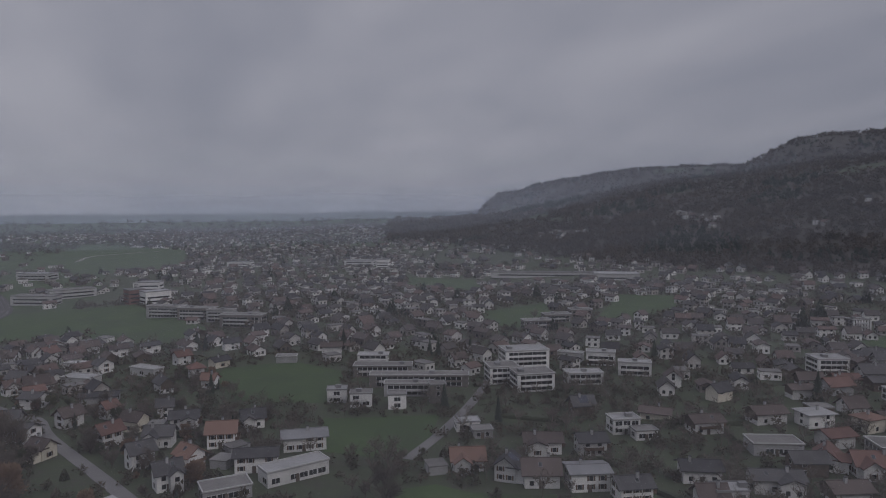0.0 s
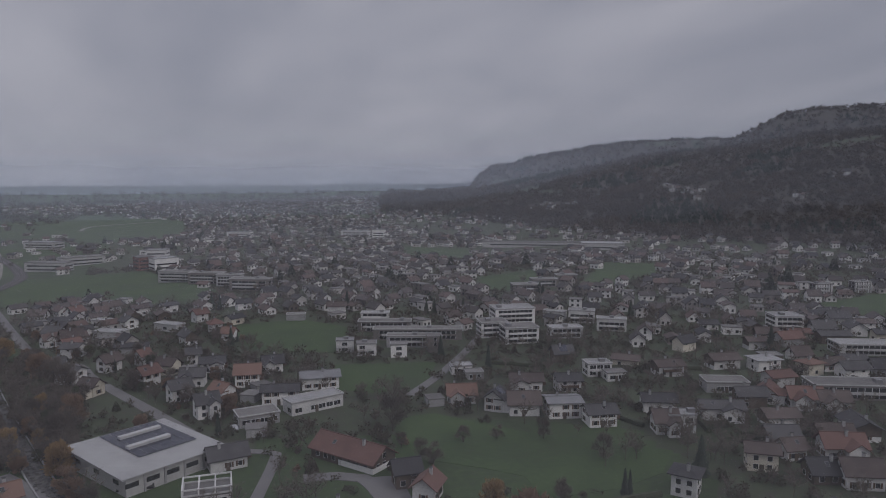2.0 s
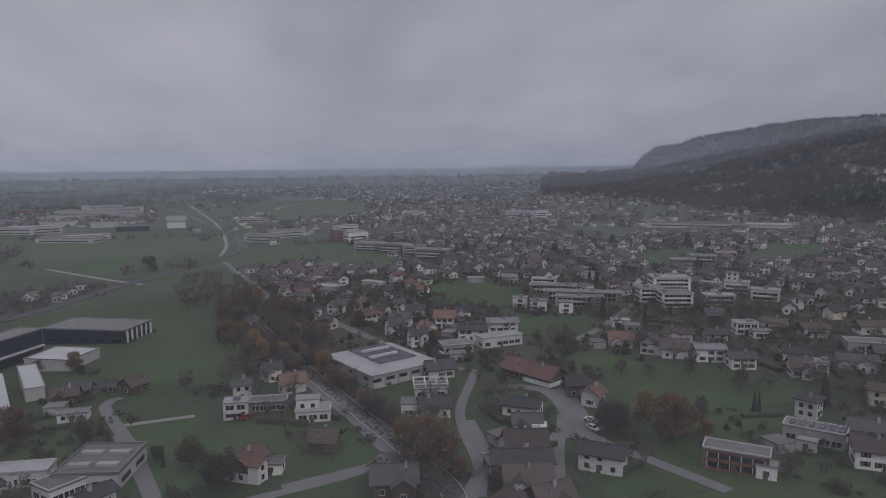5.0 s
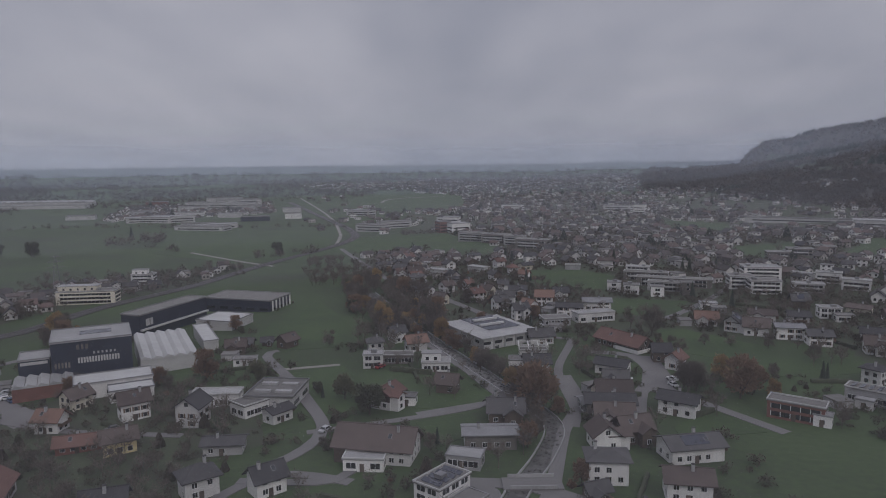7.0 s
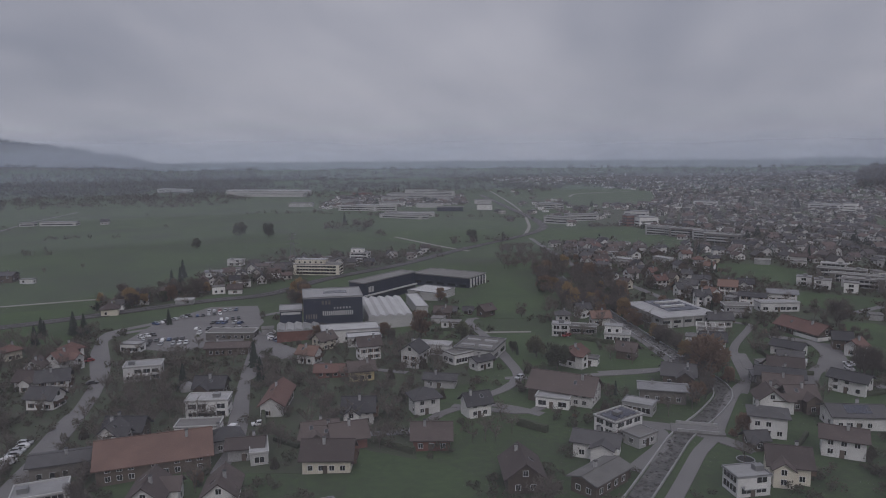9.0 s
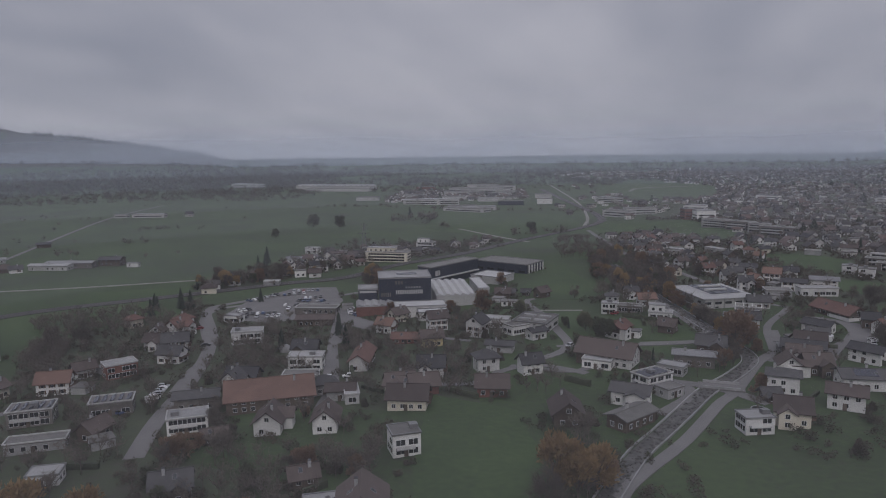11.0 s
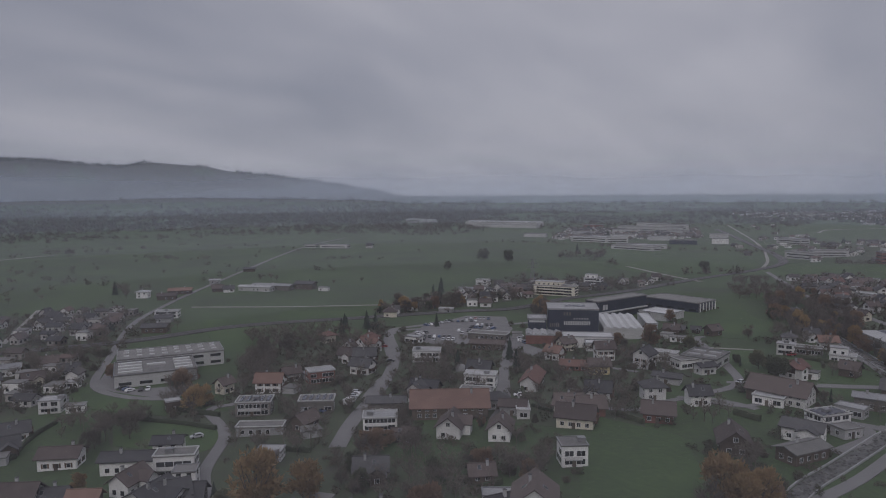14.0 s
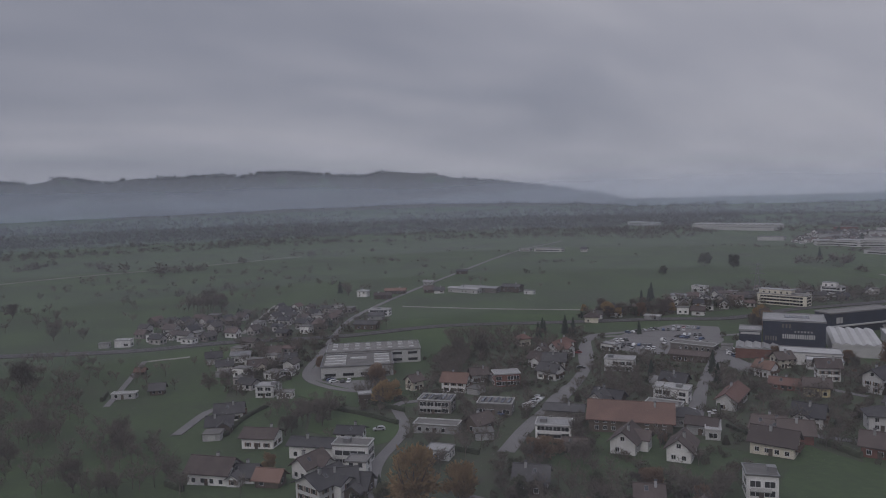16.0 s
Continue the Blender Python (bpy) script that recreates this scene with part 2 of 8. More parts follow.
def veil_material(name, amount, top, colour=(.80, .80, .92)):
    """Translucent veil in place of real haze: mostly clear, the rest scatters the sky's light; it thins out upwards."""
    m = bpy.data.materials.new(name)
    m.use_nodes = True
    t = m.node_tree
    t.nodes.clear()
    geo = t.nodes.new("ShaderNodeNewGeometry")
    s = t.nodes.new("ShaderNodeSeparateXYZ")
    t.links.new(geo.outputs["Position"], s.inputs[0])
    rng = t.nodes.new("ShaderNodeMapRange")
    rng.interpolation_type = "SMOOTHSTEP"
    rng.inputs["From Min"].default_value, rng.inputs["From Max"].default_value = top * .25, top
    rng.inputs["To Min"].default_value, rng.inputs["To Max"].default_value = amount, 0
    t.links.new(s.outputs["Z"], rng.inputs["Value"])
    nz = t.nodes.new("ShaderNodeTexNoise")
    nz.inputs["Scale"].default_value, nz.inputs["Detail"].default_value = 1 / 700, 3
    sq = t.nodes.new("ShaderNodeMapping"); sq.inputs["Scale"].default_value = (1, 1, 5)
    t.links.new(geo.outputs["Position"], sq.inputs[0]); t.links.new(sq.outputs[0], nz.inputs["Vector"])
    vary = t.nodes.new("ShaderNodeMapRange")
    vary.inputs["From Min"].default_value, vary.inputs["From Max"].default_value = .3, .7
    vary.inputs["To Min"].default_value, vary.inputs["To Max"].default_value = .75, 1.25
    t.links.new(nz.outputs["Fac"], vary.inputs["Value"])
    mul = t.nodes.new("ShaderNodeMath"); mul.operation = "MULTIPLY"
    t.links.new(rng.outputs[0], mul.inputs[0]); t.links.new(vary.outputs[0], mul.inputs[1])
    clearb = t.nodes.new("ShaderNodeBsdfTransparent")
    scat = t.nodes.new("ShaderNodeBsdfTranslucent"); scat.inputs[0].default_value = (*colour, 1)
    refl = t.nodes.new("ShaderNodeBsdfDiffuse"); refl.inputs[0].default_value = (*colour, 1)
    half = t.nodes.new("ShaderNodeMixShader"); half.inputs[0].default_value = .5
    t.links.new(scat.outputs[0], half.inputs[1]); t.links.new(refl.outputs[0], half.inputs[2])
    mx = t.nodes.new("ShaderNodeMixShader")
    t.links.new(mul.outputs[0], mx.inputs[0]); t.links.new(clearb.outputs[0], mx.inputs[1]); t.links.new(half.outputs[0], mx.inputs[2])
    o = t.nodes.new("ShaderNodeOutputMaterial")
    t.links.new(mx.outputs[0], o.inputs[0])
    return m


# ---- helpers for meshes ----


def mesh(name, verts, faces, mats, slots=None, smooth=False):
    me = bpy.data.meshes.new(name)
    me.from_pydata(verts, [], faces)
    for m in mats if isinstance(mats, (list, tuple)) else [mats]:
        me.materials.append(m)
    if slots is not None:
        me.polygons.foreach_set("material_index", np.array(slots, dtype=np.int32))
    if smooth:
        me.polygons.foreach_set("use_smooth", np.ones(len(me.polygons), dtype=bool))
    me.update()
    return me


class Shape:
    """Collects boxes, slabs and prisms as plain vertices and faces, each with a material slot."""

    def __init__(self):
        self.v, self.f, self.s = [], [], []

    def add(self, verts, faces, slot=0):
        k = len(self.v)
        self.v += [tuple(v) for v in verts]
        self.f += [tuple(k + i for i in f) for f in faces]
        self.s += [slot] * len(faces)
        return self

    def box(self, x0, y0, z0, x1, y1, z1, slot=0):
        v = [(x, y, z) for z in (z0, z1) for x, y in ((x0, y0), (x1, y0), (x1, y1), (x0, y1))]
        return self.add(v, [(3, 2, 1, 0), (4, 5, 6, 7), (0, 1, 5, 4), (1, 2, 6, 5), (2, 3, 7, 6), (3, 0, 4, 7)], slot)

    def prism(self, outline, h0, h1, slot=0):
        """An outline in plan, raised from h0 to h1."""
        n = len(outline)
        v = [(x, y, h0) for x, y in outline] + [(x, y, h1) for x, y in outline]
        f = [tuple(range(n - 1, -1, -1)), tuple(range(n, 2 * n))] + [(i, (i + 1) % n, n + (i + 1) % n, n + i) for i in range(n)]
        return self.add(v, f, slot)

    def tube(self, a, b, r0, r1, sides=6, slot=0):
        a, b = Vector(a), Vector(b)
        d = (b - a).normalized()
        u = d.orthogonal().normalized()
        w = d.cross(u)
        ring = [(math.cos(2 * math.pi * i / sides), math.sin(2 * math.pi * i / sides)) for i in range(sides)]
        v = [a + (u * c + w * s) * r0 for c, s in ring] + [b + (u * c + w * s) * r1 for c, s in ring]
        f = [(i, (i + 1) % sides, sides + (i + 1) % sides, sides + i) for i in range(sides)]
        f += [tuple(range(sides - 1, -1, -1)), tuple(range(sides, 2 * sides))]
        return self.add(v, f, slot)

    def mesh(self, name, mats, smooth=False):
        return mesh(name, self.v, self.f, mats, self.s, smooth)


def part(name, data, parent, label="", at=None):
    ob = new(name, data)
    ob.parent = parent
    if at is not None:
        ob.matrix_basis = at
    return tagged(ob, label)


def thing(name, x, y, rot, label, category, group="", z=None, kind=""):
    ob = new(name)
    ob.matrix_basis = pose(x, y, land(x, y) if z is None else z, 0, 0, rot)
    return tagged(ob, label, category, group, kind)


# ---- the land ----


def smooth(a, b, x):
    q = min(max((x - a) / (b - a), 0.0), 1.0)
    return q * q * (3 - 2 * q)


def table(rows, x):
    if x <= rows[0][0]:
        return rows[0][1]
    for (a, p), (b, q) in zip(rows, rows[1:]):
        if x < b:
            return p + (q - p) * (x - a) / (b - a)
    return rows[-1][1]


# bearing in degrees from +y to the right, and the height of a crest over the eye in degrees
NEAR_HILL = [(9, -3.42), (12, -1.8), (15.4, -1.55), (20, -0.9), (24, 0.05), (28.6, 0.92), (32.9, 1.85), (37.5, 2.54), (41, 2.83), (44.7, 3.43), (48.8, 3.78), (60, 3.54), (80, 1.56), (105, 0.15), (125, -1.35)]
NEAR_FOOT = [(9, 1500), (12, 1330), (16, 1150), (20, 1000), (25, 900), (30, 830), (40, 790), (50, 740), (70, 640), (90, 640), (125, 900)]
CAPE_HILL = [(18.4, -2.22), (18.9, -0.52), (19.3, -0.02), (19.9, 0.53), (20.4, 0.98), (22, 1.12), (24.1, 1.76), (28.6, 2.47), (30.8, 2.74), (35, 2.91), (38.7, 2.93), (44, 2.8), (60, 1.23)]
BACK_HILL = [(37.5, 1.12), (38.7, 2.78), (40.6, 3.83), (42.1, 4.54), (44, 4.86), (46.5, 4.92), (48.8, 4.88), (60, 4.43), (80, 1.95), (110, 0.32), (130, -1.18)]
WEST_HILLS = [(-125, -0.36), (-105, 1.05), (-95, 1.7), (-88.1, 1.83), (-86, 1.71), (-84.2, 2.11), (-82, 1.79), (-80.9, 1.68), (-79.5, 2.07), (-77, 1.96), (-73, 2.2), (-71.7, 2.02), (-70, 2.31), (-67.4, 2.25), (-64.2, 1.98), (-62.5, 1.89), (-60.1, 2.19), (-56, 1.87), (-55.1, 1.6), (-51.4, 1.17), (-48.2, 0.71), (-46, 0.39), (-43.3, 0.05), (-40, -1.15)]


def bearing(x, y, cx, cy):
    return math.degrees(math.atan2(x - cx, y - cy)), math.hypot(x - cx, y - cy)


def plain(x, y):
    fall = -10 * smooth(20, 300, -.9 * x + .15 * y)
    far = -8 * smooth(450, 1050, y) * smooth(450, 250, x) if x < 450 else 0.0
    r = math.hypot(x, y - 60)
    return min(fall, far) + 40 * smooth(2800, 4900, r)


def hill(x, y):
    """The height of the hills over the plain."""
    out = 0.0
    th, r = bearing(x, y, 19, 100)
    if 8 < th < 130 and r > 480:
        rough = 14 * noise.noise((x / 260, y / 260, 3)) + 6 * noise.noise((x / 90, y / 90, 7))
        foot = table(NEAR_FOOT, th)
        crest = foot + 850 - 350 * smooth(20, 9, th)
        top = 76 + crest * math.tan(radians(table(NEAR_HILL, th))) - plain(x, y)
        if top > 0:
            s = smooth(foot - 130, crest + 250, r) * .55 + .45 * min(max((r - foot) / (crest - foot), 0), 1)
            out = max(out, s * top * (1 - .45 * smooth(crest, crest + 900, r)) + rough * smooth(foot, foot + 250, r) * .6)
        for rows, crest, width in ((CAPE_HILL, 3300, 900), (BACK_HILL, 2950, 1000)):
            top = 76 + crest * math.tan(radians(table(rows, th))) - plain(x, y)
            if top > 0 and rows[0][0] < th < rows[-1][0]:
                out = max(out, top * smooth(crest - width, crest, r) * (1 - .6 * smooth(crest, crest + 900, r)) + rough * .7 * smooth(crest - width, crest - width * .5, r))
    th, r = bearing(x, y, 24, -90)
    if -125 < th < -40 and r > 3400:
        top = 76 + 4300 * math.tan(radians(table(WEST_HILLS, th))) - plain(x, y)
        if top > 0:
            out = max(out, top * smooth(3500, 4300, r) * (1 - .3 * smooth(4300, 4900, r)))
    return out


def land(x, y):
    return plain(x, y) + hill(x, y)


def build_ground():
    radii = [0.0] + [6 * (4890 / 6) ** (i / 210) for i in range(211)]
    steps = 420
    verts, faces, slots = [(0, 80, land(0, 80))], [], []
    for r in radii[1:]:
        for k in range(steps):
            a = 2 * math.pi * k / steps
            x, y = r * math.sin(a), 80 + r * math.cos(a)
            verts.append((x, y, land(x, y)))
    for k in range(steps):
        faces.append((0, 1 + (k + 1) % steps, 1 + k)); slots.append(0)
    for i in range(len(radii) - 2):
        for k in range(steps):
            a, b = 1 + i * steps + k, 1 + i * steps + (k + 1) % steps
            faces.append((a, b, b + steps, a + steps))
            x, y, z = verts[a]
            up = hill(x, y) if radii[i] > 500 else 0
            town = radii[i] < 1500 and (x > -60 - .10 * (y - 300) and y > 300 or x > 130 and y > 160)
            clearing = up > 40 and noise.noise((x / 130, y / 130, 15.3)) > .40
            slots.append(1 if up > 9 and not clearing else 2 if clearing or town else 0)
    ob = new("ground", mesh("ground", verts, faces, [GRASS, FOREST, GARDEN], slots, True))
    tagged(ob, "green valley floor with meadows rising into wooded hills", "ground", kind="structure")


build_ground()


def sheet(name, outline, mat, height, label, category, kind="structure"):
    """A patch of ground with a rim of its own, draped on the land in small cells."""
    xs, ys = [p[0] for p in outline], [p[1] for p in outline]
    bm = bmesh.new()
    bm.faces.new([bm.verts.new((x, y, 0)) for x, y in outline])
    step = max(7.0, (max(xs) - min(xs)) / 40, (max(ys) - min(ys)) / 40)
    for axis, lo, hi in ((0, min(xs), max(xs)), (1, min(ys), max(ys))):
        v = lo + step
        while v < hi:
            co, no = [0, 0, 0], [0, 0, 0]
            co[axis], no[axis] = v, 1
            bmesh.ops.bisect_plane(bm, geom=bm.verts[:] + bm.edges[:] + bm.faces[:], plane_co=co, plane_no=no)
            v += step
    for v in bm.verts:
        v.co.z = land(v.co.x, v.co.y) + height
    bmesh.ops.recalc_face_normals(bm, faces=bm.faces)
    if bm.faces and sum(f.normal.z for f in bm.faces) < 0:
        bmesh.ops.reverse_faces(bm, faces=bm.faces)
    rim = [e for e in bm.edges if e.is_boundary]
    made = bmesh.ops.extrude_edge_only(bm, edges=rim)
    for v in (g for g in made["geom"] if isinstance(g, bmesh.types.BMVert)):
        v.co.z -= height + .3
    me = bpy.data.meshes.new(name)
    bm.to_mesh(me)
    bm.free()
    me.materials.append(mat)
    return tagged(new(name, me), label, category, kind=kind)


def smooth_line(points, step=6.0):
    """A curve through the points, cut into short steps."""
    pts = [Vector((*p, 0)) for p in points]
    pts = [2 * pts[0] - pts[1]] + pts + [2 * pts[-1] - pts[-2]]
    out = []
    for a, b, c, d in zip(pts, pts[1:], pts[2:], pts[3:]):
        n = max(2, int((c - b).length / step))
        for i in range(n):
            t = i / n
            out.append(.5 * (2 * b + (c - a) * t + (2 * a - 5 * b + 4 * c - d) * t * t + (3 * b - a - 3 * c + d) * t ** 3))
    return out + [pts[-2]]


ROADS = []


def strip(name, points, width, mat, height, label, category, step=6.0):
    line = smooth_line(points, step)
    ROADS.append((np.array([(p.x, p.y) for p in line]), width))
    verts, faces = [], []
    for i, p in enumerate(line):
        d = (line[min(i + 1, len(line) - 1)] - line[max(i - 1, 0)]).normalized()
        side = Vector((-d.y, d.x, 0)) * (width / 2)
        for q, low in ((p + side, 1), (p + side, 0), (p - side, 0), (p - side, 1)):
            verts.append((q.x, q.y, land(q.x, q.y) + height - low * (height + .3)))
    for i in range(len(line) - 1):
        for k in range(3):
            a = 4 * i + k
            faces.append((a, a + 1, a + 5, a + 4))
    ob = new(name, mesh(name, verts, faces, mat))
    return tagged(ob, label, category, kind="structure")


def road(*points, width=5.5, mat=None, label="grey asphalt village road between gardens"):
    return strip("road", points, width, mat or ASPHALT, .14 + .005 * len(ROADS), label, "road")


def lane(*points, width=2.6):
    return strip("path", points, width, GRAVEL, .12 + .005 * len(ROADS), "pale gravel path through the meadow", "path")


def meadow(*outline, label="short green meadow between the houses"):
    MEADOWS.append(np.array(outline))
    return sheet("meadow", outline, MEADOW, .05 + .005 * len(MEADOWS), label, "meadow")


MEADOWS = []


BOUNDS = {}


def inside(x, y, poly):
    if id(poly) not in BOUNDS:
        BOUNDS[id(poly)] = poly.min(0).tolist(), poly.max(0).tolist()
    lo, hi = BOUNDS[id(poly)]
    if x < lo[0] or y < lo[1] or x > hi[0] or y > hi[1]:
        return False
    a, b = poly, np.roll(poly, -1, 0)
    hit = ((a[:, 1] > y) != (b[:, 1] > y)) & (x < (b[:, 0] - a[:, 0]) * (y - a[:, 1]) / (b[:, 1] - a[:, 1] + 1e-9) + a[:, 0])
    return bool(hit.sum() % 2)


TAKEN = []
CELLS = {}
DONE = [0, 0]


def free(x, y, r):
    """No house or road within r metres."""
    for a, b, c in TAKEN[DONE[0]:]:
        CELLS.setdefault((int(a // 40), int(b // 40)), []).append((a, b, c))
    for line, w in ROADS[DONE[1]:]:
        dense = [(p[0] + (q[0] - p[0]) * k / 4, p[1] + (q[1] - p[1]) * k / 4) for p, q in zip(line, line[1:]) for k in range(4)]
        for a, b in dense:
            CELLS.setdefault((int(a // 40), int(b // 40)), []).append((float(a), float(b), w / 2))
    DONE[0], DONE[1] = len(TAKEN), len(ROADS)
    i, j = int(x // 40), int(y // 40)
    for k in (i - 1, i, i + 1):
        for m in (j - 1, j, j + 1):
            for a, b, c in CELLS.get((k, m), ()):
                if (x - a) ** 2 + (y - b) ** 2 < (r + c) ** 2:
                    return False
    return True


def lift_sheet(height, amount, near, far):
    """A level translucent sheet, added over the town to lift its dark tones, fading out towards the distance."""
    m = veil_material("dark_lift_veil", amount, 1000, (.82, .80, .86))
    t = m.node_tree
    geo = next(n for n in t.nodes if n.type == "NEW_GEOMETRY")
    part_way = next(n for n in t.nodes if n.type == "MAP_RANGE" and n.interpolation_type == "SMOOTHSTEP")
    flat = t.nodes.new("ShaderNodeVectorMath"); flat.operation = "DISTANCE"
    flat.inputs[1].default_value = (10, 20, height)
    t.links.new(geo.outputs["Position"], flat.inputs[0])
    t.links.new(flat.outputs["Value"], part_way.inputs["Value"])
    part_way.inputs["From Min"].default_value, part_way.inputs["From Max"].default_value = near, far
    n = 64
    ring = [(10 + far * math.cos(2 * math.pi * k / n), 20 + far * math.sin(2 * math.pi * k / n), height) for k in range(n)]
    ob = new("added_veil", mesh("added_veil", ring, [tuple(range(n))], m))
    tagged(ob, "translucent sheet added over the town to lift dark tones", "haze", kind="structure")


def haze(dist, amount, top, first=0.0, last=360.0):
    """A standing translucent shell in place of haze, at a distance round the valley, or along an arc of bearings."""
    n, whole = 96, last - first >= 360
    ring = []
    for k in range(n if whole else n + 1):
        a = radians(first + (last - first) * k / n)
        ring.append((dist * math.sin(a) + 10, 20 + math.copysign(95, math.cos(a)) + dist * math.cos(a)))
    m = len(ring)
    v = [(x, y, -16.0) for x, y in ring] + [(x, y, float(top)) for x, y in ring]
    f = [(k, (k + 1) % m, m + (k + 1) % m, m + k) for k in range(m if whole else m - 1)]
    ob = new("added_veil", mesh("added_veil", v, f, veil_material("haze_shell", amount, top, (.74, .84, 1.0) if dist > 1200 else (.79, .825, .92)), None, True))
    tagged(ob, "translucent pale blue shell in place of valley haze", "haze", kind="structure")


for row in HAZE_SHELLS:
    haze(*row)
lift_sheet(46.0, *DARK_LIFT)


# ---- houses ----
WINDOW = Shape()
for a in ((-.66, -.04, 0, -.58, .05, 1.4), (.58, -.04, 0, .66, .05, 1.4), (-.58, -.04, 0, .58, .05, .08), (-.58, -.04, 1.32, .58, .05, 1.4), (-.03, -.04, .08, .03, .045, 1.32)):
    WINDOW.box(*a)
WINDOW = WINDOW.mesh("window", FRAME)
PANE = Shape().box(-.58, -.03, .08, .58, .02, 1.32).mesh("pane", GLASS)
PLAINWINDOW = Shape().box(-.66, -.04, 0, .66, .04, 1.4, 0).box(-.60, 0, .06, .60, .055, 1.34, 1).mesh("plain_window", [FRAME, GLASS])
WIDEWINDOW = Shape().box(-1.25, -.04, 0, 1.25, .04, 1.6, 0).box(-1.18, 0, .07, 1.18, .055, 1.53, 1).box(-.04, .03, .07, .04, .07, 1.53, 0).mesh("wide_window", [FRAME, GLASS])
SHUTTERED = Shape().box(-.6, -.04, 0, .6, .04, 1.4, 0).box(-.54, 0, .06, .54, .055, 1.34, 1).box(-1.1, 0, 0, -.62, .07, 1.4, 2).box(.62, 0, 0, 1.1, .07, 1.4, 2).mesh("shuttered_window", [FRAME, GLASS, BALCONY])
ROOFWINDOW = Shape().box(-.5, -.7, -.1, .5, .7, .1, 0).box(-.42, -.62, .1, .42, .62, .13, 1).mesh("roof_window", [ROOFS["metal"], GLASS])
GARAGEDOOR = Shape().box(-1.3, -.03, 0, 1.3, .05, 2.1).mesh("garage_door", WALLS["panel"])
DOOR = Shape().box(-.55, -.03, 0, .55, .06, 2.1, 0).mesh("front_door", WALLS["wood"])
STACK = Shape().box(-.35, -.35, -1.2, .35, .35, 1.0, 0).box(-.42, -.42, 1.0, .42, .42, 1.12, 1).mesh("chimney", [WALLS["grey"], ROOFS["dark"]])
WALLNAMES = {"white": "white rendered", "cream": "cream rendered", "yellow": "yellow rendered", "grey": "grey rendered", "wood": "dark timber",
             "greywood": "silvered timber", "brick": "red brick", "blue": "dark blue clad", "panel": "pale panel-clad"}
ROOFNAMES = {"brown": "brown tiled", "dark": "dark grey tiled", "red": "red tiled", "orange": "weathered orange tiled", "pale": "pale flat", "bright": "white ribbed", "gravel": "gravelled flat", "metal": "grey sheet-metal"}


def windows(ob, side, span, base, storeys, detail, every=2.5, skip=0.0, rng=random, plain=None):
    """Rows of windows on a wall; side: the pose of the wall's foot centre, looking outwards along its own +y."""
    n = max(1, int(span / (every if detail else every * 1.5)))
    for s in range(storeys):
        for k in range(n):
            if rng.random() < skip:
                continue
            at = side @ pose((k - (n - 1) / 2) * span / n, 0, base + s * 2.3 + .8)
            if detail == 2:
                w = part("window", WINDOW, ob, at=at)
                part("pane", PANE, w)
            else:
                part("window", plain or PLAINWINDOW, ob, at=at)


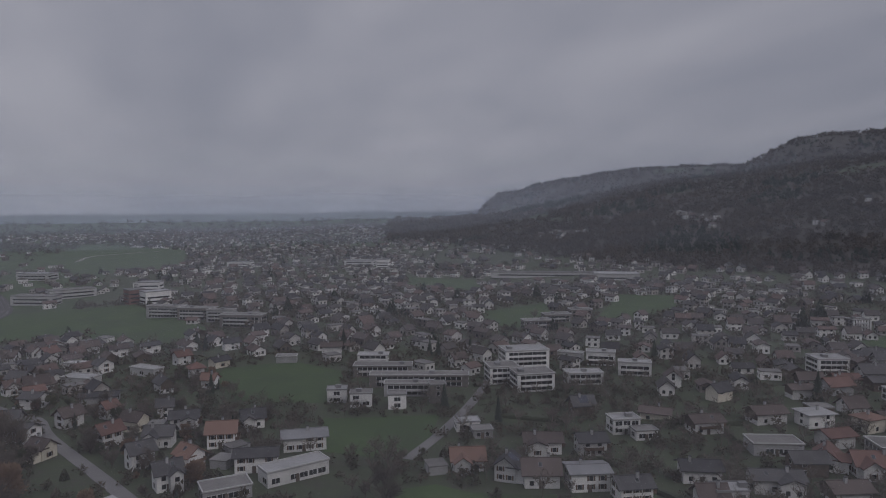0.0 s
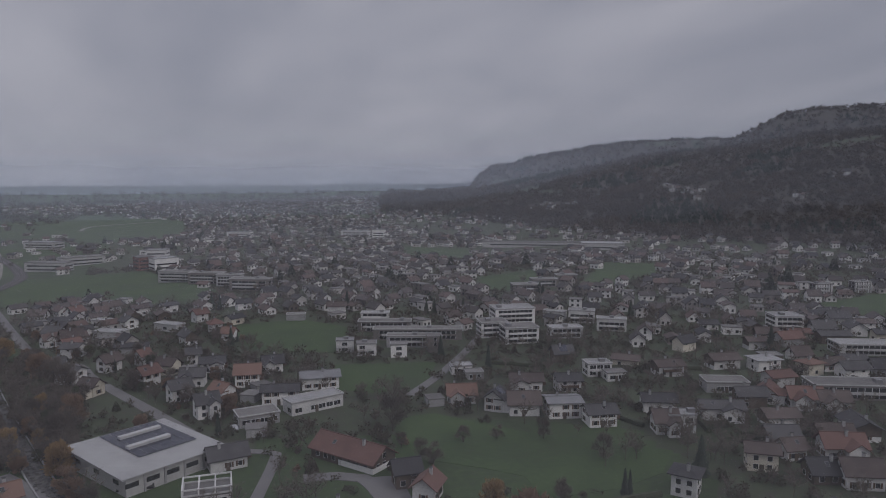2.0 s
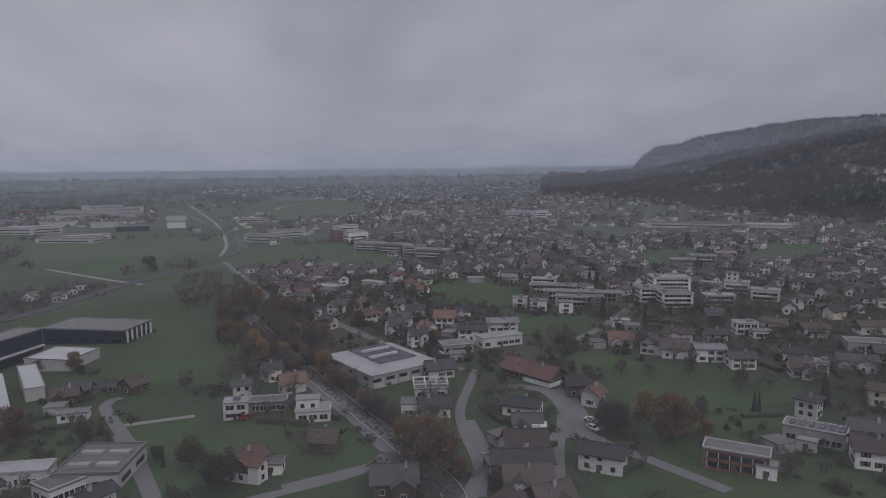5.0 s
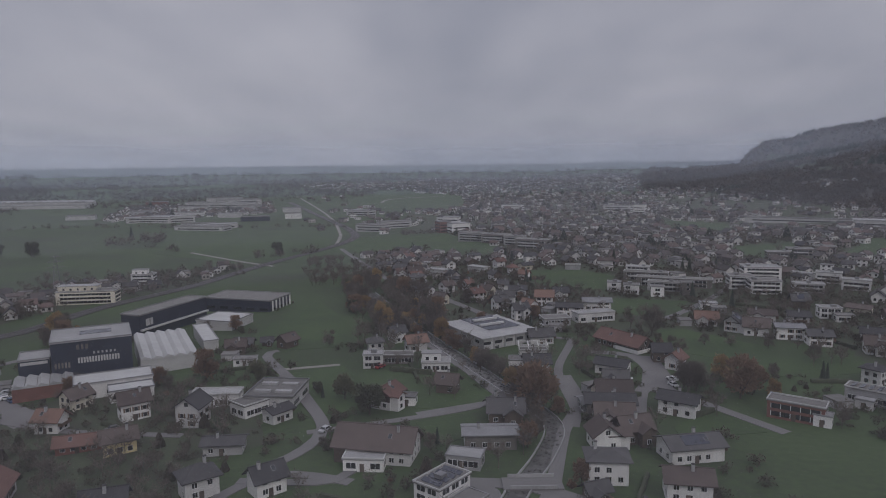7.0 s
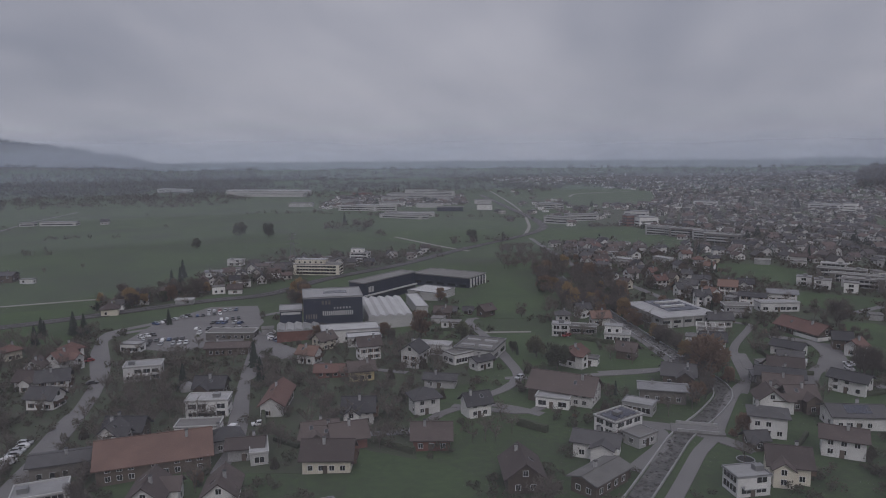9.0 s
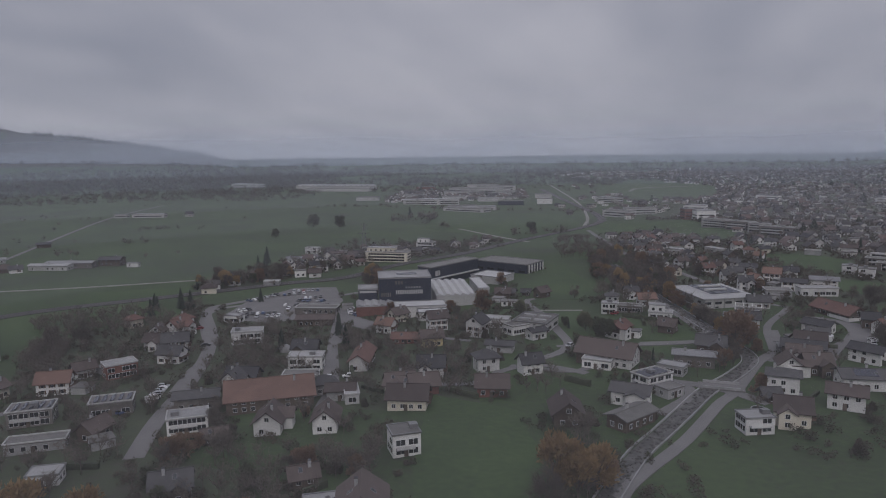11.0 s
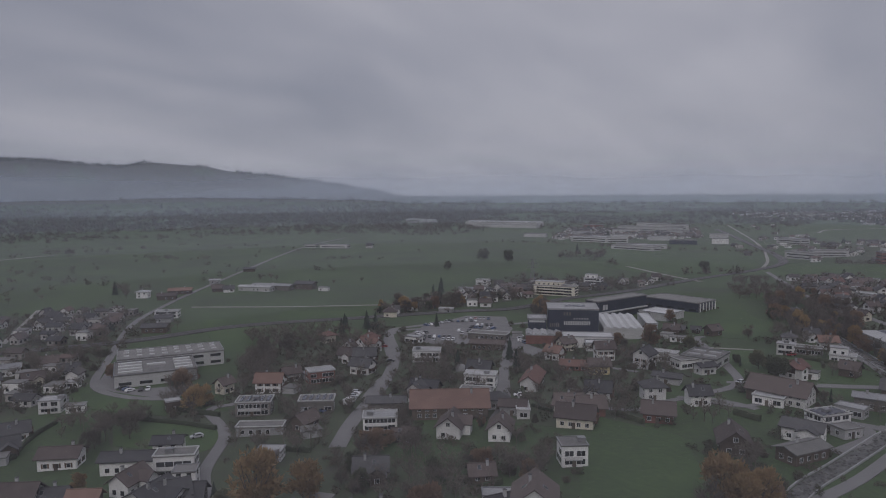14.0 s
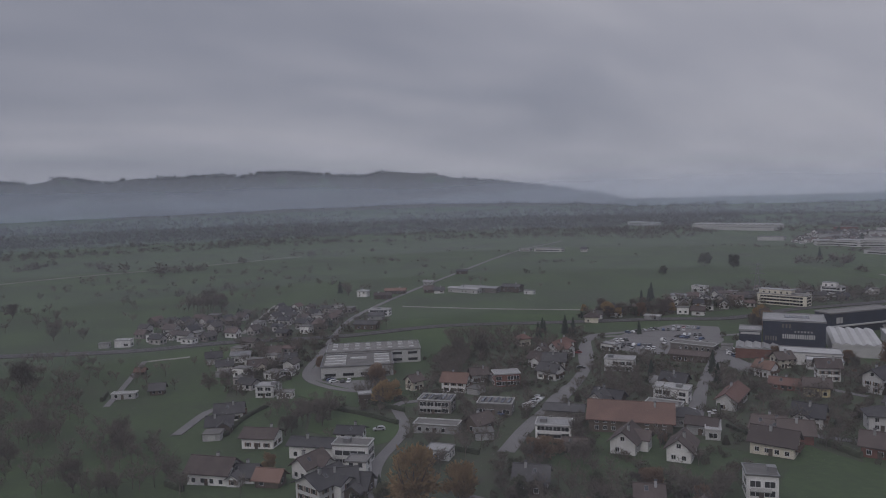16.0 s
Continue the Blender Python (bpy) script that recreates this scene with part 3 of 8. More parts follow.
def house(x, y, rot, length, width, eave=5.4, roof="gable", walls="white", tiles="brown", pitch=37, over=.9, detail=1, balcony=0, solar=0, upper=None, z=None, chimney=1, group="", tier=0):
    """A house: its ridge runs along its own x. walls and tiles name materials; upper: another wall material for the gables and upper floor."""
    rng = random.Random(int(x * 7 + y * 13))
    if detail and math.hypot(x - 5, y - 60) < 150:
        detail = 2
    if detail and math.hypot(x - 5, y - 60) > 330:
        detail = 0
    TAKEN.append((x, y, max(length, width) * .55))
    if roof == "gable" and detail and not balcony and walls in ("white", "cream") and rng.random() < .45:
        balcony = 1
    pick = SHUTTERED if roof == "gable" and walls in ("white", "cream") and rng.random() < .45 else None
    if roof == "flat" and eave > 3.0 and length > 6.4:
        pick = WIDEWINDOW
        detail = min(detail, 1)
    form = "gabled" if roof == "gable" else "hip-roofed" if roof == "hip" else "flat-roofed"
    label = f"{form} {WALLNAMES[walls]} house with {ROOFNAMES[tiles]} roof" + (" and wooden balcony" if balcony else "")
    ob = thing("house", x, y, rot, label, "house", group, z)
    L, W, E = length / 2, width / 2, eave
    rise = W * math.tan(radians(pitch))
    wall = Shape()
    if roof == "gable":
        profile = [(-W, -.8), (W, -.8), (W, E), (0, E + rise), (-W, E)]
        v = [(sx * L, a, b) for sx in (-1, 1) for a, b in profile]
        wall.add(v, [(4, 3, 2, 1, 0), (5, 6, 7, 8, 9)] + [(i, (i + 1) % 5, 5 + (i + 1) % 5, 5 + i) for i in range(5)], 0)
        if upper:
            for s in (-1, 1):
                a, b = sorted((s * L, s * (L + .06)))
                wall.add([(a, -W, E - 2.4), (a, W, E - 2.4), (a, W, E), (a, 0, E + rise), (a, -W, E), (b, -W, E - 2.4), (b, W, E - 2.4), (b, W, E), (b, 0, E + rise), (b, -W, E)],
                         [(4, 3, 2, 1, 0), (5, 6, 7, 8, 9)] + [(i, (i + 1) % 5, 5 + (i + 1) % 5, 5 + i) for i in range(5)], 1)
    else:
        wall.box(-L, -W, -.8, L, W, E)
    part("wall", wall.mesh("wall", [WALLS[walls], WALLS[upper or walls]]), ob)
    cover = Shape()
    if roof == "gable":
        t, o = .28, over
        drop = o * math.tan(radians(pitch))
        for s in (-1, 1):
            prof = [(0, E + rise + .02), (s * (W + o), E - drop + .02), (s * (W + o), E - drop + .02 + t), (0, E + rise + .02 + t)]
            v = [(sx * (L + o), a, b) for sx in (-1, 1) for a, b in prof]
            cover.add(v, [(3, 2, 1, 0), (4, 5, 6, 7)] + [(i, (i + 1) % 4, 4 + (i + 1) % 4, 4 + i) for i in range(4)])
        cover.box(-L - o, -.14, E + rise + .2, L + o, .14, E + rise + .42)
    elif roof == "hip":
        o = over
        a = max(L - W, .2)
        h = rise
        v = [(-L - o, -W - o, E), (L + o, -W - o, E), (L + o, W + o, E), (-L - o, W + o, E), (-L - o, -W - o, E + .25), (L + o, -W - o, E + .25), (L + o, W + o, E + .25), (-L - o, W + o, E + .25), (-a, 0, E + h + .25), (a, 0, E + h + .25)]
        cover.add(v, [(3, 2, 1, 0), (0, 1, 5, 4), (1, 2, 6, 5), (2, 3, 7, 6), (3, 0, 4, 7), (4, 5, 9, 8), (6, 7, 8, 9), (5, 6, 9), (7, 4, 8)])
    else:
        o = over if over < .5 else .25
        cover.box(-L - o, -W - o, E, L + o, W + o, E + .3)
        for a in ((-L - o, -W - o, L + o, -W - o + .3), (-L - o, W + o - .3, L + o, W + o), (-L - o, -W - o + .3, -L - o + .3, W + o - .3), (L + o - .3, -W - o + .3, L + o, W + o - .3)):
            cover.box(a[0], a[1], E + .3, a[2], a[3], E + (.65 if length > 9 else .5), 1)
    part("roof", cover.mesh("roof", [ROOFS[tiles], WALLS["panel"] if length > 9 else ROOFS["metal"]]), ob)
    floors = max(1, int((E + .1) / 2.2))
    front, rear, right, left = pose(0, -W, 0, 0, 0, 180), pose(0, W, 0), pose(L, 0, 0, 0, 0, -90), pose(-L, 0, 0, 0, 0, 90)
    ribbons = roof == "flat" and floors > 1 and (E > 5.6 and length > 8 or length > 14)
    if ribbons:
        for s in range(floors):
            for side, span in ((front, length), (rear, length), (right, width), (left, width)):
                half = span * .43
                strip_ = Shape().box(-half, -.05, 0, half, .04, 1.4, 1)
                count = max(1, int(span / 2.6))
                for k in range(count + 1):
                    a = -half + 2 * half * k / count
                    strip_.box(a - .07, -.05, 0, a + .07, .07, 1.4, 0)
                part("window_ribbon", strip_.mesh("window_ribbon", [FRAME, GLASS]), ob, at=side @ pose(0, 0, .8 + s * 2.3))
    windows(ob, front, length * .9, 0, 0 if ribbons else floors, detail, skip=.12 if detail else .4, rng=rng, plain=pick)
    windows(ob, rear, length * .9, 0, 0 if ribbons else floors, detail, skip=.12 if detail else .4, rng=rng, plain=pick)
    for side in (right, left):
        windows(ob, side, width * .85, 0, 0 if ribbons else floors, detail, skip=.12 if detail else .4, rng=rng, plain=pick)
        if roof == "gable" and rise > 2.4:
            windows(ob, side, 3.0, E - .75, 1, detail, rng=rng)
    if detail:
        part("door", DOOR, ob, "dark wooden front door", front @ pose(length * .02 + .1, 0, 0))
    if chimney and roof != "flat":
        part("chimney", STACK, ob, at=pose(rng.uniform(-.3, .3) * length, rng.choice((-1, 1)) * width * .12, E + rise * .8 + .7))
    if detail and roof == "gable" and pitch > 20:
        for s in (-1, 1):
            if rng.random() < .5:
                part("roof_window", ROOFWINDOW, ob, at=pose(rng.uniform(-.3, .3) * length, s * W * .5, E + rise * .5 + .32, -s * pitch))
    if detail and roof == "gable" and 22 <= pitch <= 42 and length < 17 and walls in ("white", "cream", "wood") and rng.random() < .4:
        way, half = rng.choice((-1, 1)), .25 * length
        low, out, up = E - .25, -W - 2.6, half * math.tan(radians(pitch)) * .95
        wing = Shape()
        prof = [(-half, -.8), (half, -.8), (half, low), (0, low + up), (-half, low)]
        wing.add([(a, yy, b) for yy in (out, -.2) for a, b in prof], [(4, 3, 2, 1, 0), (5, 6, 7, 8, 9)] + [(i, (i + 1) % 5, 5 + (i + 1) % 5, 5 + i) for i in range(5)], 0)
        part("wing", wing.mesh("wing", WALLS[walls]), ob, at=pose(way * length * .2, 0, 0))
        lid = Shape()
        fall = .5 * up / half
        for s in (-1, 1):
            prof = [(0, low + up + .02), (s * (half + .5), low - fall + .02), (s * (half + .5), low - fall + .28), (0, low + up + .28)]
            lid.add([(a, yy, b) for yy in (out - .7, -.1) for a, b in prof], [(3, 2, 1, 0), (4, 5, 6, 7)] + [(i, (i + 1) % 4, 4 + (i + 1) % 4, 4 + i) for i in range(4)])
        part("wing_roof", lid.mesh("wing_roof", ROOFS[tiles]), ob, at=pose(way * length * .2, 0, 0))
        windows(ob, pose(way * length * .2, out, 0, 0, 0, 180), half * 1.8, 0, floors, detail, rng=rng, plain=pick)
    if roof == "flat" and E > 4.3 and length > 7 and walls != "brick":
        for s in range(1, floors):
            slab = Shape().box(-L * .8, -W - 1.5, s * 2.3 + .1, L * .5, -W, s * 2.3 + .3, 0).box(-L * .8, -W - 1.5, s * 2.3 + .3, L * .5, -W - 1.42, s * 2.3 + 1.2, 1)
            part("balcony", slab.mesh("balcony", [WALLS["grey"], WALLS[walls] if walls in ("white", "cream") else WALLS["panel"]]), ob, "long balcony with a plain parapet")
        box = rng.uniform(-.4, .3) * length
        part("roof_housing", Shape().box(box, -W * .3, E + .3, box + 2.2, W * .25, E + 1.5).mesh("roof_housing", ROOFS["metal"]), ob, "small grey roof housing")
    if tier:
        up = Shape().box(-L + .05, -W * .3, E + .3, L * .35, W - .1, E + 3.0)
        part("upper_storey", up.mesh("upper_storey", WALLS[walls]), ob)
        part("upper_roof", Shape().box(-L - .2, -W * .3 - .25, E + 3.0, L * .35 + .25, W + .15, E + 3.3).mesh("upper_roof", ROOFS["pale"]), ob)
        windows(ob, pose(-L * .32, -W * .3, 0, 0, 0, 180), L * 1.2, E - .3, 1, detail, rng=rng)
    if balcony:
        deep = 1.3
        for side, span in ((right, width * .8), (front, length * .7))[: balcony]:
            b = Shape().box(-span / 2, 0, 2.22, span / 2, deep, 2.38)
            b.box(-span / 2, deep - .08, 2.38, span / 2, deep, 3.25).box(-span / 2, 0, 2.38, -span / 2 + .08, deep - .08, 3.25).box(span / 2 - .08, 0, 2.38, span / 2, deep - .08, 3.25)
            part("balcony", b.mesh("balcony", BALCONY), ob, "brown boarded balcony", side)
    if solar:
        if roof == "flat":
            for k in range(int(length / 2.4)):
                v = [(-L + 1.2 + k * 2.4, -W + 1, E + .45), (-L + 2.6 + k * 2.4, -W + 1, E + .85), (-L + 2.6 + k * 2.4, W - 1, E + .85), (-L + 1.2 + k * 2.4, W - 1, E + .45)]
                s = Shape().add(v + [(a, b, c - .06) for a, b, c in v], [(0, 1, 2, 3), (7, 6, 5, 4), (0, 4, 5, 1), (1, 5, 6, 2), (2, 6, 7, 3), (3, 7, 4, 0)])
                part("solar_panel", s.mesh("solar_panel", SOLAR), ob)
        else:
            n = max(2, int(length * .6 / 1.7))
            for k in range(n):
                s = Shape().box(-.8, -1.7, 0, .8, 1.7, .06)
                part("solar_panel", s.mesh("solar_panel", SOLAR), ob, at=pose((k - (n - 1) / 2) * 1.7, -W * .5, E + rise * .5 + .36, pitch))
    return ob


# ---- trees ----


def twig_crown(rng, count, radius, height, base, size, slim=.7):
    """Many small leaves or thin twigs on an uneven crown of lobes, with gaps."""
    lobes = []
    for k in range(17):
        a, e = k * 2.4 + rng.uniform(-.4, .4), rng.uniform(-.9, 1.3)
        rr = radius * rng.uniform(.30, .70)
        lobes.append((rr * math.cos(a) * math.cos(e * .8), rr * math.sin(a) * math.cos(e * .8), base + height * (.47 + .34 * math.sin(e)), radius * rng.uniform(.24, .42)))
    v, f = [], []
    for _ in range(count):
        lx, ly, lz, lr = rng.choice(lobes)
        d = Vector((rng.gauss(0, 1), rng.gauss(0, 1), rng.gauss(0, 1))).normalized() * lr * rng.uniform(.35, 1.08)
        c = Vector((lx, ly, lz)) + d
        out = (c - Vector((0, 0, base + height * .2))).normalized() + Vector((rng.gauss(0, .45), rng.gauss(0, .45), rng.gauss(0, .45)))
        side = out.orthogonal().normalized()
        side.rotate(Matrix.Rotation(rng.uniform(0, 6.283), 3, out))
        s = size * rng.uniform(.6, 1.4)
        w = s * slim
        k = len(v)
        v += [tuple(c - side * w * .5), tuple(c + side * w * .5), tuple(c + out * s + side * w * rng.uniform(-.4, .4))]
        f.append((k, k + 1, k + 2))
    return v, f


def tree_kind(seed, height, radius, crown_mat, count, size, bare, name):
    rng = random.Random(seed)
    t = Shape()
    fork = height * rng.uniform(.12, .18)
    t.tube((0, 0, -.5), (0, 0, fork), .026 * height, .02 * height, 7)
    for k in range(8):
        a = k * 2.4 + rng.uniform(-.4, .4)
        mid = Vector((math.cos(a) * radius * .4, math.sin(a) * radius * .4, fork + (height - fork) * rng.uniform(.22, .45)))
        end = Vector((math.cos(a + .3) * radius * .75, math.sin(a + .3) * radius * .75, fork + (height - fork) * rng.uniform(.45, .85)))
        t.tube((0, 0, fork * rng.uniform(.8, 1)), mid, .010 * height, .007 * height, 5)
        t.tube(mid, end, .007 * height, .002 * height, 4)
        if bare:
            for j in range(4):
                e2 = mid.lerp(end, j / 3) + Vector((rng.uniform(-1, 1), rng.uniform(-1, 1), rng.uniform(.3, 1.2))) * radius * .35
                t.tube(mid.lerp(end, j / 3), e2, .003 * height, .001 * height, 3)
    t.tube((0, 0, fork), (0, 0, height * .88), .014 * height, .002 * height, 5)
    v, f = twig_crown(rng, count, radius, height - fork * .5, fork * .5, size, slim=.11 if bare else .85)
    return t.mesh("trunk", BARK), mesh(name, v, f, crown_mat)


def spruce_kind(seed, height, radius):
    rng = random.Random(seed)
    t = Shape().tube((0, 0, -.5), (0, 0, height * .96), .02 * height, .003 * height, 6)
    v, f = [], []
    tiers = 15
    for i in range(tiers):
        h = height * (.1 + .88 * i / tiers)
        r = radius * (1 - i / tiers) ** .8 * rng.uniform(.85, 1.1) + .15
        n = 13
        for k in range(n):
            a = 2 * math.pi * (k + rng.random() * .7) / n
            rr = r * rng.uniform(.65, 1.1)
            tip = (rr * math.cos(a), rr * math.sin(a), h - rr * .3)
            w = .26 * rr + .12
            k0 = len(v)
            v += [(0, 0, h + .09 * height), (tip[0] - w * math.sin(a), tip[1] + w * math.cos(a), tip[2] + .1), tip, (tip[0] + w * math.sin(a), tip[1] - w * math.cos(a), tip[2] + .1)]
            f += [(k0, k0 + 1, k0 + 2), (k0, k0 + 2, k0 + 3)]
    return t.mesh("trunk", BARK), mesh("crown", v, f, NEEDLE)


def bush_kind(seed, mat):
    rng = random.Random(seed)
    t = Shape()
    for k in range(5):
        a = k * 1.26
        t.tube((0, 0, -.2), (math.cos(a) * .6, math.sin(a) * .6, 1.2), .05, .02, 4)
    v, f = twig_crown(rng, 520, 1.5, 2.3, -.2, .33)
    return t.mesh("stems", BARK), mesh("crown", v, f, mat)


KINDS = {
    "bare": [tree_kind(i, 10, 4.4, TWIG, 2600, .85, 1, "crown") for i in range(4)],
    "rust": [tree_kind(10 + i, 10, 4.6, RUST, 2600, .50, 0, "crown") for i in range(2)],
    "gold": [tree_kind(20 + i, 10, 4.4, GOLD, 2600, .48, 0, "crown") for i in range(2)],
    "green": [tree_kind(30 + i, 8, 3.8, LEAF, 2200, .45, 0, "crown") for i in range(2)],
    "spruce": [spruce_kind(40 + i, 15, 3.4) for i in range(3)],
    "column": [spruce_kind(50 + i, 9, 1.3) for i in range(2)],
    "bush": [bush_kind(60 + i, m) for i, m in enumerate((LEAF, TWIG, RUST))],
}
TREENAMES = {"bare": ("tree", "leafless tree with fine grey-brown twigs on grass"), "rust": ("tree", "rust-brown autumn tree with dense dry leaves"), "gold": ("tree", "ochre yellow autumn tree in full leaf"),
             "green": ("tree", "dull green garden tree beside houses"), "spruce": ("conifer", "dark green spruce with a pointed crown"), "column": ("conifer", "slim dark green columnar conifer in a garden"), "bush": ("bush", "low garden bush with thin stems")}


def tree(kind, x, y, size=1.0, rng=random, keep=True):
    stem, crown = rng.choice(KINDS[kind])
    name, label = TREENAMES[kind]
    ob = new(name)
    s = size * rng.uniform(.88, 1.12)
    ob.matrix_basis = pose(x, y, land(x, y), 0, 0, rng.uniform(0, 360)) @ Matrix.Diagonal((s * rng.uniform(.9, 1.1), s * rng.uniform(.9, 1.1), s, 1))
    tagged(ob, label, "tree" if kind != "bush" else "bush", f"{kind} trees" if kind != "bush" else "garden bushes")
    part("trunk" if kind != "bush" else "stems", stem, ob)
    part("crown", crown, ob)
    return ob


def hedge(*points, high=1.6, wide=1.2, mat=None):
    rng = random.Random(len(points) * 31 + int(points[0][0]))
    line = smooth_line(points, 1.2)
    v, f = [], []
    for i, p in enumerate(line):
        d = (line[min(i + 1, len(line) - 1)] - line[max(i - 1, 0)]).normalized()
        side = Vector((-d.y, d.x, 0))
        g = land(p.x, p.y)
        for s, h in ((-.5, -.3), (-.55, .6), (-.4, 1), (.4, 1), (.55, .6), (.5, -.3)):
            q = p + side * s * wide * rng.uniform(.8, 1.2)
            v.append((q.x, q.y, g + (h * high if h > 0 else h) * rng.uniform(.88, 1.1)))
    for i in range(len(line) - 1):
        for k in range(5):
            f.append((6 * i + k, 6 * i + k + 1, 6 * i + k + 7, 6 * i + k + 6))
    f += [(5, 4, 3, 2, 1, 0), tuple(len(v) - 6 + k for k in range(6))]
    return tagged(new("hedge", mesh("hedge", v, f, mat or HEDGE)), "clipped dark green garden hedge along a lawn", "hedge", "garden hedges")


# ---- halls, stream, railway, yards, cars ----


def hall(x, y, rot, length, width, high, walls, tiles, skylights=0, ribs=0, z=None, blind=0):
    """A large flat-roofed hall or block with a parapet, window bands, and rooflights or ribbed roofs where it has them."""
    TAKEN.append((x, y, max(length, width) * .5))
    ob = thing("industrial_hall" if high < 9 else "office_block", x, y, rot, f"large {WALLNAMES[walls]} hall with {ROOFNAMES[tiles]} roof", "building", z=z)
    L, W = length / 2, width / 2
    part("wall", Shape().box(-L, -W, -1.5, L, W, high).mesh("wall", WALLS[walls]), ob)
    if ribs:
        n = length / ribs
        for k in range(ribs):
            a = -L + k * n
            prof = [(a, high), (a + n - .1, high), (a + n - .1, high + .5), (a + n * .3, high + n * .22 + .5), (a, high + .3)]
            v = [(p, s * (W + .3), h) for s in (-1, 1) for p, h in prof]
            f = [(0, 1, 2, 3, 4), (9, 8, 7, 6, 5)] + [(5 + i, 5 + (i + 1) % 5, (i + 1) % 5, i) for i in range(5)]
            part("roof", Shape().add(v, f).mesh("roof", ROOFS[tiles]), ob)
    else:
        r = Shape().box(-L - .3, -W - .3, high, L + .3, W + .3, high + .35)
        for a in ((-L - .3, -W - .3, L + .3, -W), (-L - .3, W, L + .3, W + .3), (-L - .3, -W, -L, W), (L, -W, L + .3, W)):
            r.box(a[0], a[1], high + .35, a[2], a[3], high + .75, 1)
        part("roof", r.mesh("roof", [ROOFS[tiles], ROOFS["metal"]]), ob)
        for k in range(skylights):
            yy = -W + width * (k + .6) / (skylights + .4)
            for s in (-.5, .5):
                part("rooflight", Shape().box(s * length * .45 - length * .17, yy - .9, high + .35, s * length * .45 + length * .17, yy + .9, high + 1.0).mesh("rooflight", ROOFS["pale"]), ob, "pale raised rooflight")
    floors = 0 if blind else max(1, int(high / 3.4))
    for s in range(floors):
        for sx, side in ((length, pose(0, -W, 0, 0, 0, 180)), (width, pose(L, 0, 0, 0, 0, -90)), (width, pose(-L, 0, 0, 0, 0, 90))):
            n = 1 if math.hypot(x, y) > 700 else max(1, int(sx / 7))
            for k in range(n):
                w = sx / n * (.85 if n == 1 else .6)
                b = Shape().box(-w / 2, -.05, 0, w / 2, .05, 1.3)
                part("window", b.mesh("window_band", GLASS), ob, at=side @ pose((k - (n - 1) / 2) * sx / n, 0, 1.3 + s * 3.3))
    return ob


def stream(*points):
    line = strip("stream", points, 4.6, STREAM, .09, "stony bed of a shallow stream between walls", "stream", 3.0)
    rng = random.Random(3)
    pts = smooth_line(points, 1.2)
    v, f = [], []
    for p in pts:
        for _ in range(3):
            x, y, r = p.x + rng.uniform(-2.2, 2.2), p.y + rng.uniform(-2.2, 2.2), rng.uniform(.2, .75)
            k, g = len(v), land(x, y) + .1
            ring = [(x + r * math.cos(a + rng.uniform(-.3, .3)) * rng.uniform(.7, 1.1), y + r * math.sin(a) * rng.uniform(.7, 1.1)) for a in (0, 1.05, 2.1, 3.14, 4.2, 5.2)]
            v += [(a, b, g - .1) for a, b in ring] + [(x + (a - x) * .6, y + (b - y) * .6, g + r * .55) for a, b in ring]
            f += [(k + i, k + (i + 1) % 6, k + 6 + (i + 1) % 6, k + 6 + i) for i in range(6)] + [tuple(k + 6 + i for i in range(6))]
    tagged(new("stream_boulders", mesh("stream_boulders", v, f, STREAM)), "grey boulders lying in the stream bed", "boulders", kind="stuff")
    pts = smooth_line(points, 4.0)
    for s in (-1, 1):
        wv, wf = [], []
        for i, p in enumerate(pts):
            d = (pts[min(i + 1, len(pts) - 1)] - pts[max(i - 1, 0)]).normalized()
            for o, h in ((2.6, -.5), (2.6, .6), (2.9, .6), (2.9, -.5)):
                q = p + Vector((-d.y, d.x, 0)) * s * o
                wv.append((q.x, q.y, land(q.x, q.y) + h))
        for i in range(len(pts) - 1):
            wf += [(4 * i + k, 4 * i + (k + 1) % 4, 4 * i + 4 + (k + 1) % 4, 4 * i + 4 + k) for k in range(4)]
        wf += [(3, 2, 1, 0), tuple(len(wv) - 4 + k for k in range(4))]
        tagged(new("stream_wall", mesh("stream_wall", wv, wf, WALLS["grey"])), "low grey concrete wall along the stream", "wall", kind="structure")
    return line


def railway(*points):
    bed = strip("railway", points, 10.5, RAIL, .35, "dark ballast railway bed with two tracks", "railway", 8.0)
    pts = smooth_line(points, 8.0)
    for o in (-2.9, -1.4, 1.4, 2.9):
        v, f = [], []
        for i, p in enumerate(pts):
            d = (pts[min(i + 1, len(pts) - 1)] - pts[max(i - 1, 0)]).normalized()
            for a, h in ((-.06, .34), (-.06, .52), (.06, .52), (.06, .34)):
                q = p + Vector((-d.y, d.x, 0)) * (o + a)
                v.append((q.x, q.y, land(q.x, q.y) + h))
        for i in range(len(pts) - 1):
            f += [(4 * i + k, 4 * i + k + 1, 4 * i + k + 5, 4 * i + k + 4) for k in range(3)]
        part("rail", mesh("rail", v, f, STEEL), bed)
    return bed


def yard(*outline):
    MEADOWS.append(np.array(outline))
    return sheet("yard", outline, ASPHALT, .10 + .006 * len(MEADOWS) % .04, "grey asphalt yard with parking bays", "yard")


def garden_ground(*outline):
    GARDENS.append(np.array(outline))
    return sheet("garden_ground", outline, GARDEN, .02 + .006 * len(GARDENS), "lawns and bare beds between the houses", "ground")


GARDENS = []
CARS = {}


